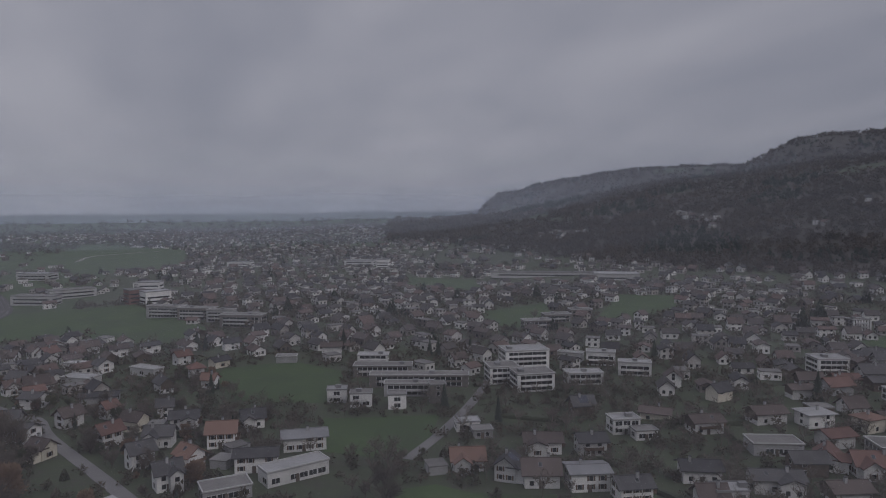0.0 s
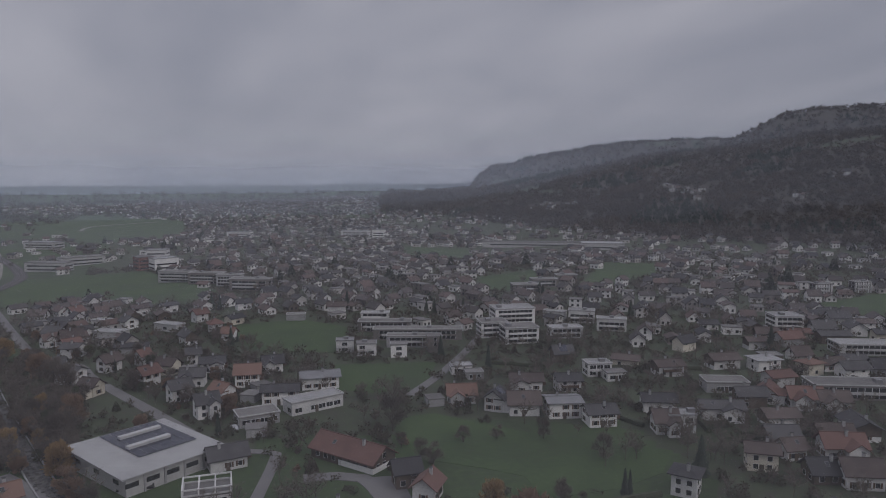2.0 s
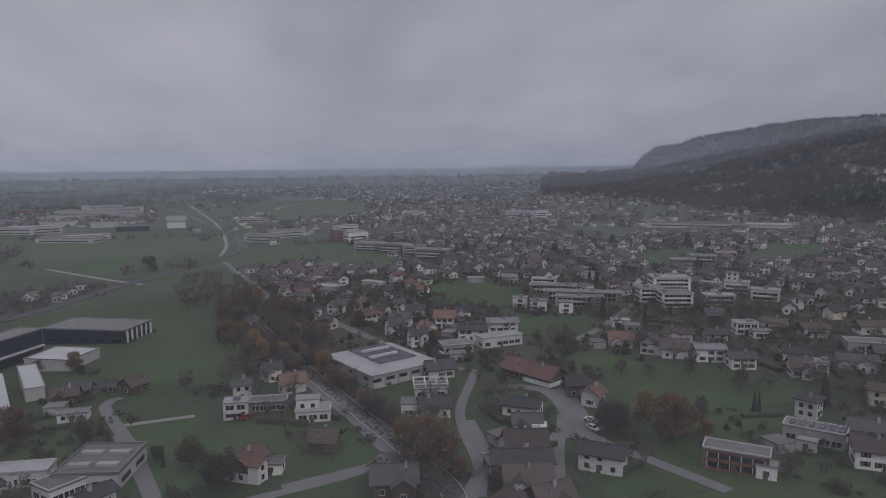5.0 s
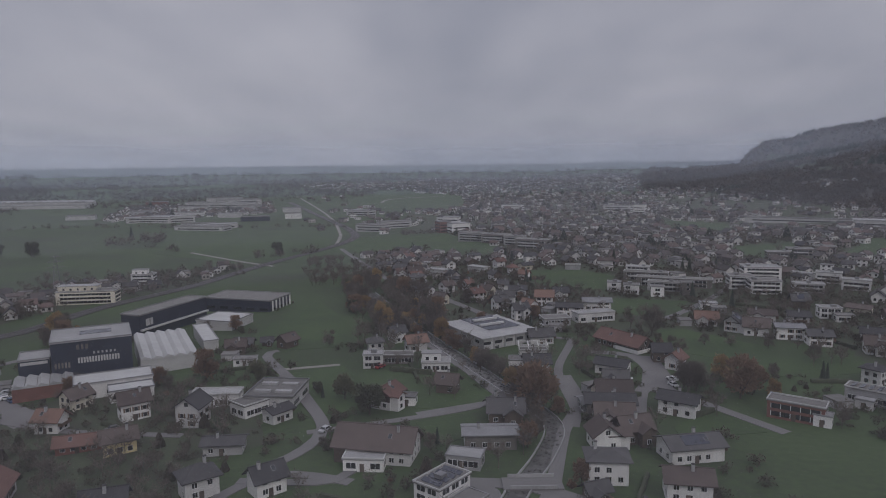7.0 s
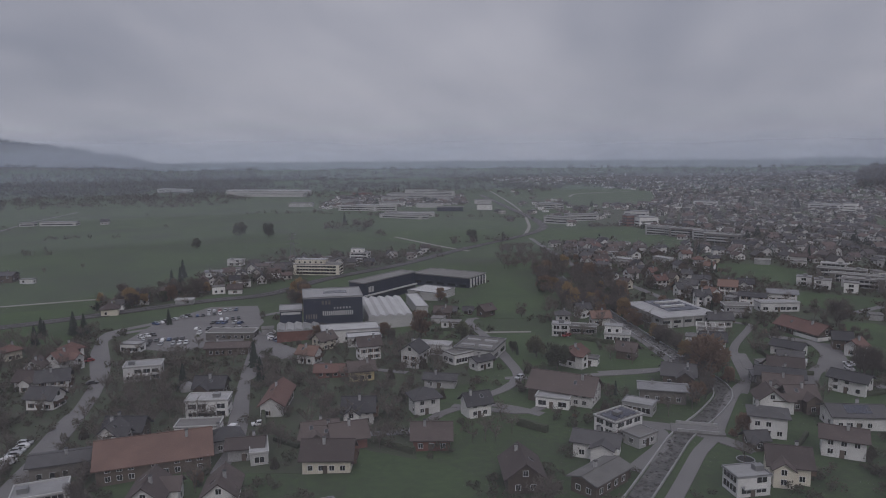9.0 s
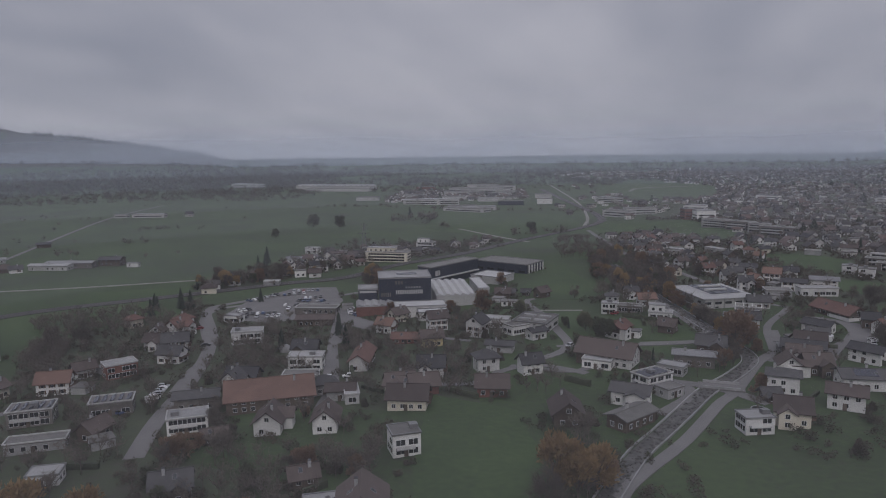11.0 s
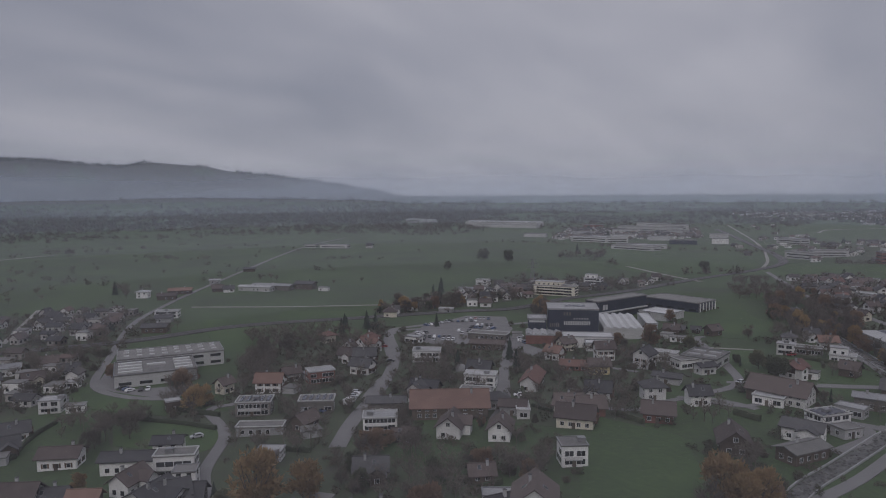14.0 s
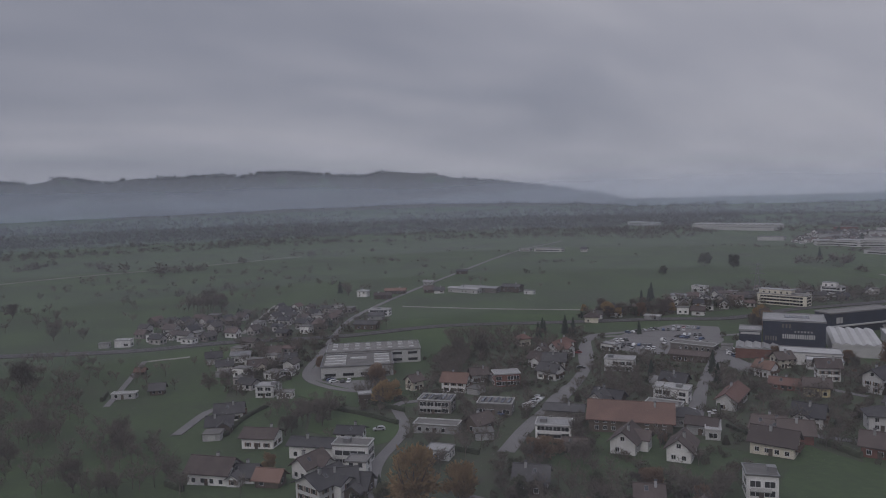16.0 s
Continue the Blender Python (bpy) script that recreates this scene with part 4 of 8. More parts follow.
def car(x, y, rot, rng=random):
    paint = rng.choice((0, 0, 0, 1, 1, 1, 2, 2, 2, 2, 3, 4))
    if paint not in CARS:
        b = Shape()
        prof = [(-2.1, .3), (2.1, .3), (2.15, .75), (1.1, .9), (.5, 1.42), (-1.2, 1.45), (-1.95, .95), (-2.15, .8)]
        n = len(prof)
        v = [(a, s * (.85 if h < 1.2 else .68), h) for s in (-1, 1) for a, h in prof]
        b.add(v, [tuple(range(n)), tuple(range(2 * n - 1, n - 1, -1))] + [(n + i, n + (i + 1) % n, (i + 1) % n, i) for i in range(n)])
        g = Shape()
        for s in (-1, 1):
            v = [(-1.5, s * .86, .95), (.8, s * .86, .95), (.4, s * .73, 1.36), (-1.1, s * .73, 1.36)]
            g.add(v, [(0, 1, 2, 3) if s < 0 else (3, 2, 1, 0)])
        g.add([(1.12, -.78, .93), (1.12, .78, .93), (.56, .64, 1.40), (.56, -.64, 1.40)], [(0, 1, 2, 3)])
        CARS[paint] = b.mesh("car_body", PAINT[paint]), g.mesh("car_glass", GLASS)
    if "wheel" not in CARS:
        CARS["wheel"] = Shape().tube((0, -.1, 0), (0, .1, 0), .32, .32, 12).mesh("wheel", RUBBER)
    tone = ("silver", "white", "black", "red", "dark blue")[paint]
    ob = thing("car", x, y, rot, f"{tone} parked car on grey asphalt", "car", "parked cars", land(x, y) + .17)
    part("body", CARS[paint][0], ob)
    part("glass", CARS[paint][1], ob, "dark window glass")
    for a in (-1.3, 1.35):
        for s in (-.8, .8):
            part("wheel", CARS["wheel"], ob, at=pose(a, s, .32))
    return ob


def parked(a, b):
    """Cars side by side between two places."""
    d = Vector(b) - Vector(a)
    n = max(1, int(d.length / 2.7))
    rng = random.Random(int(a[0] * 3 + a[1]))
    across = math.degrees(math.atan2(d.y, d.x)) + 90
    for k in range(n):
        if n > 3 and rng.random() < .15:
            continue
        p = Vector(a) + d * ((k + .5) / n)
        car(p.x, p.y, across + rng.choice((0, 180)) + rng.uniform(-3, 3), rng)


WOODPOLYS = []
LATER = []


def wood(*outline, dense=9):
    """A thicket, filled with trees once the nearest are counted."""
    LATER.append((np.array(outline), dense))


def warehouse(x, y, rot, length, width, high):
    TAKEN.append((x, y, 20))
    ob = thing("warehouse", x, y, rot, "pale panel-clad warehouse with flat roof, dark solar field and rooflights", "building")
    L, W = length / 2, width / 2
    part("wall", Shape().box(-L, -W, -1, L, W, high).mesh("wall", WALLS["panel"]), ob)
    r = Shape()
    v = [(-L - 1.5, -W - 1.0, high), (L + .8, -W - 1.0, high - .1), (L + .6, W + .6, high + .5), (-L - 1.5, W + .6, high + .6)]
    r.add(v + [(a, b, c + .4) for a, b, c in v], [(3, 2, 1, 0), (4, 5, 6, 7), (0, 1, 5, 4), (1, 2, 6, 5), (2, 3, 7, 6), (3, 0, 4, 7)])
    part("roof", r.mesh("roof", ROOFS["pale"]), ob, "pale membrane roof")
    for k in range(6):
        for j in range(9):
            part("solar_panel", SOLAR_UNIT, ob, at=pose(-4.2 + k * 2.75, -W + 9.6 + j * 2.4, high + .78 + .03 * j, 4))
    for x0, yy in ((-5.0, -W + 15.6), (-3.0, -W + 24.0)):
        part("rooflight", Shape().box(x0, yy - .8, high + .7, x0 + 12, yy + .8, high + 1.7).mesh("rooflight", ROOFS["bright"]), ob, "long white rooflight")
    for k in range(5):
        part("pilaster", Shape().box(-.25, -.25, -1, .25, .1, high - .1).mesh("pilaster", WALLS["grey"]), ob, at=pose(-L + length * (k + .5) / 5 + 2, -W - .1, 0))
        part("window", Shape().box(-1.7, -.1, 2.2, 1.7, .06, 3.4).mesh("window_band", GLASS), ob, at=pose(-L + length * (k + .5) / 5 - 1.2, -W, 0))
    for k in range(3):
        part("window", Shape().box(-.08, -1.3, 2.2, .06, 1.3, 3.3).mesh("window_band", GLASS), ob, at=pose(-L, -W + width * (k + .5) / 3, 0))


SOLAR_UNIT = Shape().box(-1.3, -1.05, 0, 1.3, 1.05, .08).mesh("solar_unit", SOLAR)
warehouse(-5.0, 297.5, 35.0, 27, 30, 4.8)

barn = house(48.5, 284.5, -50.6, 22, 9.4, 3.0, "gable", "wood", "red", pitch=33, over=.8, detail=1, chimney=1)
plinth = Shape().box(-1, -4.76, -.8, 11.06, 4.76, 1.5)
part("plinth", plinth.mesh("plinth", WALLS["white"]), barn, "white rendered ground floor wall")

# the large dark blue works: the tall block, the lower one beside it, the long wing behind and the low sheds
works = hall(-158.0, 257.0, 31.0, 27, 22, 16.6, "blue", "pale", blind=1)
# the terrace recess is only a thin dark slab laid on the roof
part("roof_opening", Shape().box(-4, -1.5, 16.96, 7, 4.5, 17.1).mesh("roof_opening", SOLAR), works, "roof terrace recess drawn as a flat dark slab")
part("sign", Shape().box(-5.2, -11.12, 13.6, -4.2, -11.02, 15.4).box(-3.6, -11.12, 13.6, -2.8, -11.02, 15.4).box(-2.2, -11.12, 13.6, -1.2, -11.02, 15.4).mesh("sign", WALLS["greywood"]), works, "grey bars of a sign")
for k in range(15):
    part("window", Shape().box(-.33, -.05, 0, .33, .05, 2.1).mesh("tall_window", WALLS["panel"]), works, "pale tall window", pose(-4.6 + k * .95, -11.04, 8.4))
for k in range(6):
    part("window", Shape().box(-.33, -.05, 0, .33, .05, .9).mesh("low_window", WALLS["grey"]), works, "grey upper window", pose(.6 + k * 1.4, -11.04, 11.4))
for k in range(5):
    part("window", Shape().box(-.33, -.05, 0, .33, .05, 2.1).mesh("tall_window", WALLS["greywood"]), works, "grey tall window", pose(-12.2 + k * 1.1, -11.04, 7.2))
annex = hall(-174.5, 247.0, 31.0, 10, 13, 11.0, "blue", "pale", blind=1)
part("window", Shape().box(-4.4, -.05, 0, 4.4, .06, 1.1).mesh("window_band", WALLS["panel"]), annex, "pale band of windows", pose(0, -6.54, 9.4))
wing = hall(-166.5, 336.0, 74.0, 47, 11, 11.8, "blue", "gravel", blind=1)
part("sign", Shape().box(-2.2, -.1, 0, .1, .1, 3.2).box(.6, -.1, 0, 2.2, .1, 3.2).mesh("sign", WALLS["panel"]), wing, "two white sign panels", pose(-17.5, -5.62, 6.4))
part("plinth_band", Shape().box(-23.4, -6.9, 4.6, 23.4, -5.56, 5.3).mesh("plinth_band", ROOFS["bright"]), wing, "white gutter along the low roof")
rear = hall(-142.0, 383.5, -12.0, 41, 22, 6.6, "blue", "gravel")
for k in range(6):
    part("frame", Shape().box(-.3, -.3, -1, .3, .3, 6.4).mesh("frame", WALLS["white"]), rear, "white post of an open loading bay", pose(20.9, -9 + k * 3.8, 0))
hall(-137.0, 337.0, -12.0, 20, 19, 4.4, "panel", "bright", blind=1)
farm = house(-33.5, 176.5, 0, 20, 10.5, 4.4, "gable", "white", "brown", pitch=36, detail=1)
farm.matrix_basis = pose(-33.5, 176.5, land(-33.5, 176.5), 0, 0, -8)
part("barn_half", Shape().box(-10.08, -5.32, -.6, -2, 5.32, 4.3).mesh("barn_half", WALLS["wood"]), farm, "dark boarded barn half")
# the works in the western quarter: front range with rooflights, taller range behind
front_range = hall(-276.4, 77.1, 62.0, 34, 26, 5.5, "panel", "gravel")
rear_range = hall(-294.6, 95.9, 62.0, 48, 21, 6.8, "panel", "gravel")
for k in range(4):
    for a, b in ((-15.5, -5.5), (8, 15.5), (-3.5, 4.5))[: 3 if k == 2 else 2]:
        part("rooflight", Shape().box(a, -10 + k * 5.6, 5.8, b, -8.2 + k * 5.6, 6.6).mesh("rooflight", ROOFS["bright"]), front_range, "long white rooflight")
part("clerestory", Shape().box(-23.5, -10.62, 5.9, 14, -10.52, 6.7).mesh("clerestory", ROOFS["bright"]), rear_range, "white strip of upper windows")
for k in range(8):
    for j in (-5, 2, 7):
        part("rooflight", Shape().box(-1.2, -.6, 0, 1.2, .6, .6).mesh("rooflight", ROOFS["bright"]), rear_range, at=pose(-20 + k * 5.7, j, 7.1))


def pylon(x, y, rot, high=26):
    """A lattice mast with three cross-arms."""
    ob = thing("power_pylon", x, y, rot, "grey steel lattice power pylon in the meadow", "pylon")
    w = lambda h: 2.2 * (1 - h / high) + .35  # noqa: E731
    for sx, sy in ((-1, -1), (1, -1), (1, 1), (-1, 1)):
        part("leg", Shape().tube((sx * w(0), sy * w(0), -.5), (sx * .35, sy * .35, high), .13, .09, 4).mesh("leg", STEEL), ob)
    h = 0.0
    while h < high - 2:
        k = h + max(1.6, w(h) * 1.6)
        brace = Shape()
        for a, b in (((-1, -1), (1, -1)), ((1, -1), (1, 1)), ((1, 1), (-1, 1)), ((-1, 1), (-1, -1))):
            brace.tube((a[0] * w(h), a[1] * w(h), h), (b[0] * w(k), b[1] * w(k), k), .05, .05, 3)
            brace.tube((b[0] * w(h), b[1] * w(h), h), (a[0] * w(k), a[1] * w(k), k), .05, .05, 3)
        part("brace", brace.mesh("brace", STEEL), ob)
        h = k
    for hh, span in ((high * .66, 5.5), (high * .8, 4.5), (high * .93, 3.2)):
        part("crossarm", Shape().box(-span, -.15, hh, span, .15, hh + .25).tube((-span, 0, hh + .2), (0, 0, hh + 1.5), .06, .06, 3).tube((span, 0, hh + .2), (0, 0, hh + 1.5), .06, .06, 3).mesh("crossarm", STEEL), ob)
    return ob


def dome(x, y, rot, radius=2.6):
    bm = bmesh.new()
    bmesh.ops.create_uvsphere(bm, u_segments=24, v_segments=12, radius=radius)
    for v in bm.verts:
        v.co.z = max(v.co.z, -.6) + .6
    me = bpy.data.meshes.new("dome")
    bm.to_mesh(me)
    bm.free()
    me.materials.append(ROOFS["pale"])
    ob = thing("garden_dome", x, y, rot, "small white garden dome on a lawn", "dome")
    part("shell", me, ob)
    return ob

hall(-139.6, 278.0, 31.0, 21, 43, 6.2, "panel", "bright", ribs=5, blind=1)
hall(-133.0, 303.5, 31.0, 6, 34, 4.6, "panel", "bright", blind=1)


def garage(x, y, rot, length=6.0, width=5.4):
    TAKEN.append((x, y, 3.6))
    ob = thing("garage", x, y, rot, "small flat-roofed garage beside a house", "garage", "garages")
    part("wall", GARAGEWALL, ob)
    part("roof", GARAGEROOF, ob)
    part("door", GARAGEDOOR, ob, at=pose(0, -2.7, 0, 0, 0, 180))
    return ob


GARAGEWALL = Shape().box(-3, -2.7, -.8, 3, 2.7, 2.5).mesh("garage_wall", WALLS["grey"])
GARAGEROOF = Shape().box(-3.2, -2.95, 2.5, 3.2, 2.95, 2.78).mesh("garage_roof", ROOFS["gravel"])


def trampoline(x, y, rot):
    ob = thing("trampoline", x, y, rot, "round garden trampoline with a pale rim on a lawn", "trampoline")
    n = 20
    ring, mat = Shape(), Shape()
    for k in range(n):
        a, b = 2 * math.pi * k / n, 2 * math.pi * (k + 1) / n
        ring.tube((2.1 * math.cos(a), 2.1 * math.sin(a), .8), (2.1 * math.cos(b), 2.1 * math.sin(b), .8), .16, .16, 5)
    mat.prism([(1.95 * math.cos(2 * math.pi * k / n), 1.95 * math.sin(2 * math.pi * k / n)) for k in range(n)], .76, .8)
    part("rim", ring.mesh("rim", ROOFS["pale"]), ob, "pale padded rim")
    part("bed", mat.mesh("bed", RUBBER), ob)
    for k in range(4):
        a = math.pi / 2 * k + .4
        part("leg", Shape().tube((2.1 * math.cos(a), 2.1 * math.sin(a), -.1), (2.1 * math.cos(a), 2.1 * math.sin(a), .7), .05, .05, 5).mesh("leg", STEEL), ob)


VAN = {}


def van(x, y, rot, long=5.6):
    if not VAN:
        VAN["body"] = Shape().prism([(-2.8, -1), (1.9, -1), (2.75, -.85), (2.75, .85), (1.9, 1), (-2.8, 1)], .45, 1.25).prism([(-2.8, -.96), (1.5, -.96), (1.5, .96), (-2.8, .96)], 1.25, 2.45).mesh("van_body", PAINT[1])
        VAN["glass"] = Shape().add([(1.52, -.86, 1.28), (2.35, -.8, 1.28), (2.35, .8, 1.28), (1.52, .86, 1.28), (1.52, -.82, 2.2), (1.52, .82, 2.2)], [(0, 1, 4), (1, 2, 5, 4), (2, 3, 5)]).mesh("van_glass", GLASS)
        VAN["wheel"] = Shape().tube((0, -.12, 0), (0, .12, 0), .36, .36, 12).mesh("van_wheel", RUBBER)
    ob = thing("van", x, y, rot, "white delivery van parked on the yard", "van", "parked vans", land(x, y) + .17)
    part("body", VAN["body"], ob)
    part("windscreen", VAN["glass"], ob)
    for a in (-1.8, 1.8):
        for s in (-.9, .9):
            part("wheel", VAN["wheel"], ob, at=pose(a, s, .36))


def bridge(x, y, rot):
    ob = thing("bridge", x, y, rot, "short concrete road bridge with low parapets over the stream", "bridge")
    part("deck", Shape().box(-7, -3, -.2, 7, 3, .68).mesh("deck", ASPHALT), ob, "grey asphalt deck")
    for s in (-1, 1):
        part("parapet", Shape().box(-5.5, s * 3 - .15, .68, 5.5, s * 3 + .15, 1.5).mesh("parapet", WALLS["grey"]), ob)


def pergola(x, y, rot, length=11, width=8, high=5.2):
    """White concrete frames standing on a flat roof terrace."""
    ob = thing("terrace_frame", x, y, rot, "white square frames over a roof terrace", "pergola")
    z = high - .4
    n = 4
    for k in range(n):
        a = -length / 2 + k * length / (n - 1)
        part("frame", Shape().box(a - .15, -width / 2, 3.0, a + .15, -width / 2 + .3, z).box(a - .15, -width / 2, z, a + .15, width / 2, z + .35).box(a - .15, width / 2 - .3, 3.0, a + .15, width / 2, z).mesh("frame", WALLS["white"]), ob)
    for s in (-1, 1):
        part("beam", Shape().box(-length / 2 + .15, s * (width / 2 - .15) - .15, z + .01, length / 2 - .15, s * (width / 2 - .15) + .15, z + .34).mesh("beam", WALLS["white"]), ob)

# ---- meadows, roads, houses and trees, place by place ----
ZONES = []

# meadows
meadow((67.2, 313.8), (80.3, 314.8), (101.7, 291.0), (136.3, 265.1), (124.4, 252.7), (109.3, 247.8), (95.7, 247.6), (88.6, 245.4), (89.2, 261.1), (81.2, 268.6), (69.4, 277.4), (57.6, 273.3))
meadow((56.8, 384.6), (98.7, 376.8), (85.7, 345.0), (67.1, 340.6), (53.0, 350.0))
meadow((20.5, 479.6), (53.1, 484.9), (76.2, 452.3), (60.1, 404.8), (29.7, 415.5), (14.2, 451.7))
meadow((-115.9, 359.2), (-104.1, 394.7), (-78.6, 344.2), (-64.9, 287.4), (-85.5, 285.6), (-102.1, 289.3), (-115.9, 298.8), (-113.1, 327.1))
meadow((-79.0, 252.8), (-61.1, 259.9), (-46.5, 234.4), (-41.3, 212.6), (-55.2, 205.7), (-60.1, 212.3))
meadow((-16.3, 242.5), (-2.9, 223.0), (-8.4, 215.0), (-27.3, 210.8), (-32.7, 217.9), (-21.0, 226.9))
meadow((-165.0, 766.5), (-59.7, 768.8), (7.9, 603.9), (-5.1, 552.4), (-63.6, 601.1), (-132.2, 631.8))
meadow((-449.4, 867.5), (-193.1, 835.9), (-170.9, 701.6), (-167.8, 570.3), (-260.6, 595.6), (-324.4, 636.4))
meadow((60.1, 212.6), (71.9, 196.2), (47.4, 190.1), (47.2, 198.2))
meadow((197.5, 618.9), (266.3, 654.6), (244.3, 592.8), (198.5, 546.7), (171.9, 556.1))
meadow((-26.2, 199.2), (-5.3, 210.5), (-2.5, 199.6), (-17.6, 182.3))
meadow((-80.0, 124.2), (-50.6, 119.9), (-32.9, 92.0), (-22.3, 62.5), (-46.7, 46.0), (-61.0, 74.1))
meadow((-418.7, 190.8), (-323.2, 270.8), (-259.3, 198.3), (-312.9, 167.0), (-272.2, 110.6))
meadow((-229.8, 33.5), (-179.5, 47.4), (-167.1, 32.1), (-167.2, 26.1), (-198.2, 17.0))
meadow((-289.0, 46.6), (-226.1, 56.9), (-215.2, 45.4), (-250.1, 35.0))

meadow((262.2, 562.0), (347.1, 679.2), (392.0, 645.2), (337.6, 584.8), (269.6, 541.2))
meadow((363.6, 444.0), (452.0, 465.8), (369.8, 393.9), (351.6, 402.7))
meadow((207.8, 950.1), (279.3, 879.3), (249.1, 753.6), (193.5, 804.6))
meadow((-303.2, 1435.2), (-306.6, 1907.7), (-77.1, 1614.6), (-51.4, 1217.9), (-128.5, 1159.8), (-164.3, 1086.7), label="far green fields before the town")

# roads
road((77.0, 335.6), (95.9, 359.8), (123.7, 402.9), (153.6, 459.1), width=3.9)
road((-149.3, 659.5), (-80.6, 478.0), (-63.1, 441.6), (-45.2, 420.6), (-34.6, 394.1), (-6.9, 341.1), (8.8, 310.6), width=4.3)
road((-41.4, 302.5), (-29.4, 286.1), (-12.8, 255.0), (0.0, 233.9), width=4.7)
road((-27.0, 280.2), (-9.8, 243.9), (-1.5, 226.5), (-1.4, 219.3), (-8.4, 215.0), (-26.6, 206.2), width=3.5)
road((-1.4, 224.7), (3.0, 224.2), width=3.1)
road((19.2, 197.3), (21.2, 212.3), (19.4, 238.7), (20.3, 257.4), (27.8, 289.2), (26.8, 296.2), (12.5, 301.3), width=3.1)
road((52.9, 271.3), (51.6, 249.8), (54.7, 229.6), (64.9, 213.9), (77.1, 195.8), width=3.9)
road((34.4, 275.8), (49.1, 271.6), (52.1, 245.0), (44.1, 228.5), (36.7, 195.9), width=4.7)
road((-56.5, 205.6), (-73.9, 239.0), (-95.9, 276.3), (-93.5, 284.4), width=3.9)
lane((-83.5, 256.0), (-62.2, 260.6), width=2.5)
road((-165.2, 100.2), (-179.3, 122.6), (-195.3, 149.9), (-243.1, 198.1), (-256.6, 224.1), (-236.9, 250.2), (-213.4, 272.6), (-200.5, 294.8), width=4.7)
road((-106.9, 101.5), (-118.1, 126.4), (-146.8, 170.2), (-148.7, 176.2), (-167.5, 210.5), (-203.2, 255.6), (-232.7, 290.1), width=3.9)
road((-167.5, 210.5), (-137.2, 198.8), (-116.2, 194.7), (-92.9, 191.7), width=3.1)
road((-91.1, 132.1), (-71.0, 138.5), (-66.9, 153.9), (-58.4, 165.0), (-46.3, 164.1), (-37.4, 160.9), width=3.5)
road((-80.7, 248.8), (-63.2, 217.9), (-52.8, 196.2), (-54.0, 181.4), (-58.8, 172.4), width=3.9)
road((-56.7, 192.3), (-35.5, 200.0), (-9.0, 212.7), (-1.9, 224.4), width=3.1)
road((-20.2, 268.6), (-1.9, 224.4), (0.9, 218.5), width=3.9)
road((-9.8, 63.4), (-10.9, 76.0), (-8.5, 88.9), (-0.9, 113.5), (6.1, 147.1), (9.8, 158.4), (16.2, 194.6), (23.1, 218.8), (21.6, 245.3), width=3.6)
road((-11.4, 161.6), (4.4, 160.4), (19.6, 151.2), width=4.7)
road((-7.0, 160.9), (-2.5, 151.1), (-9.5, 130.0), width=3.9)
road((-133.0, 53.9), (-150.5, 79.0), (-176.1, 121.9), (-212.2, 170.0), (-259.3, 218.1), (-259.3, 239.4), (-245.8, 269.2), width=5.5)
road((-121.1, 3.0), (-148.5, 17.5), (-175.9, 43.7), (-206.9, 58.1), (-206.8, 66.9), (-203.4, 77.9), width=3.9)
road((-236.4, 60.8), (-252.1, 52.4), (-285.9, 53.8), (-335.3, 85.9), (-416.5, 143.1), (-480.9, 211.4), width=3.9)
road((-480.9, 211.4), (-581.9, 336.7), (-786.9, 603.8), (-902.1, 810.4), width=3.9)
lane((-442.2, 201.4), (-385.0, 244.7), (-335.1, 289.7), width=3)
lane((-415.9, 65.2), (-521.6, 127.7), width=3)
road((-290.0, -34.1), (-374.0, -2.5), width=2.7)
lane((-372.9, -1.2), (-368.7, 20.3), width=3)
road((-226.1, -20.9), (-250.5, -3.4), (-254.5, 4.8), width=3.9)
road((-113.4, 114.4), (-154.0, 181.2), (-183.6, 232.9), width=3.5)
road((-65.5, 161.6), (-41.2, 162.2), (-38.1, 181.5), width=3.1)

# far lanes in the plain
lane((-907.0, -56.9), (-929.7, 19.6), (-945.4, 156.9), (-987.8, 345.4), width=4)
lane((-226.5, 1373.1), (-223.4, 1499.6), (-129.9, 1610.6), width=6)
lane((-289.1, 640.4), (-202.5, 569.2), (-180.6, 551.1), width=4)
lane((-464.8, 1629.7), (-266.7, 1089.5), (-187.2, 823.8), (-162.5, 698.9), width=3.6)

# halls and large buildings
hall(-138.5, 236.5, 32.0, 25, 12, 5.2, 'white', 'bright')
hall(-128.0, 229.0, 32.0, 14, 8, 3.6, 'white', 'bright')
hall(-163.8, 235.5, 32.0, 19, 13, 4.8, 'brick', 'pale', ribs=5, blind=1)
hall(-73.6, 220.0, -1.4, 15.3, 18, 4.4, 'panel', 'gravel', skylights=2)
hall(406.4, 788.3, -22.8, 44.7, 28, 6, 'panel', 'pale')
hall(354.2, 860.2, -22.8, 115.2, 12, 5, 'panel', 'gravel')
hall(-835.0, 1250.0, 9, 150, 22, 6, 'panel', 'pale', blind=1)
hall(-1155.0, 1335.0, -8, 95, 24, 9, 'panel', 'pale')
hall(-880.0, 1310.0, 9, 185, 40, 8, 'panel', 'pale', ribs=14, blind=1)
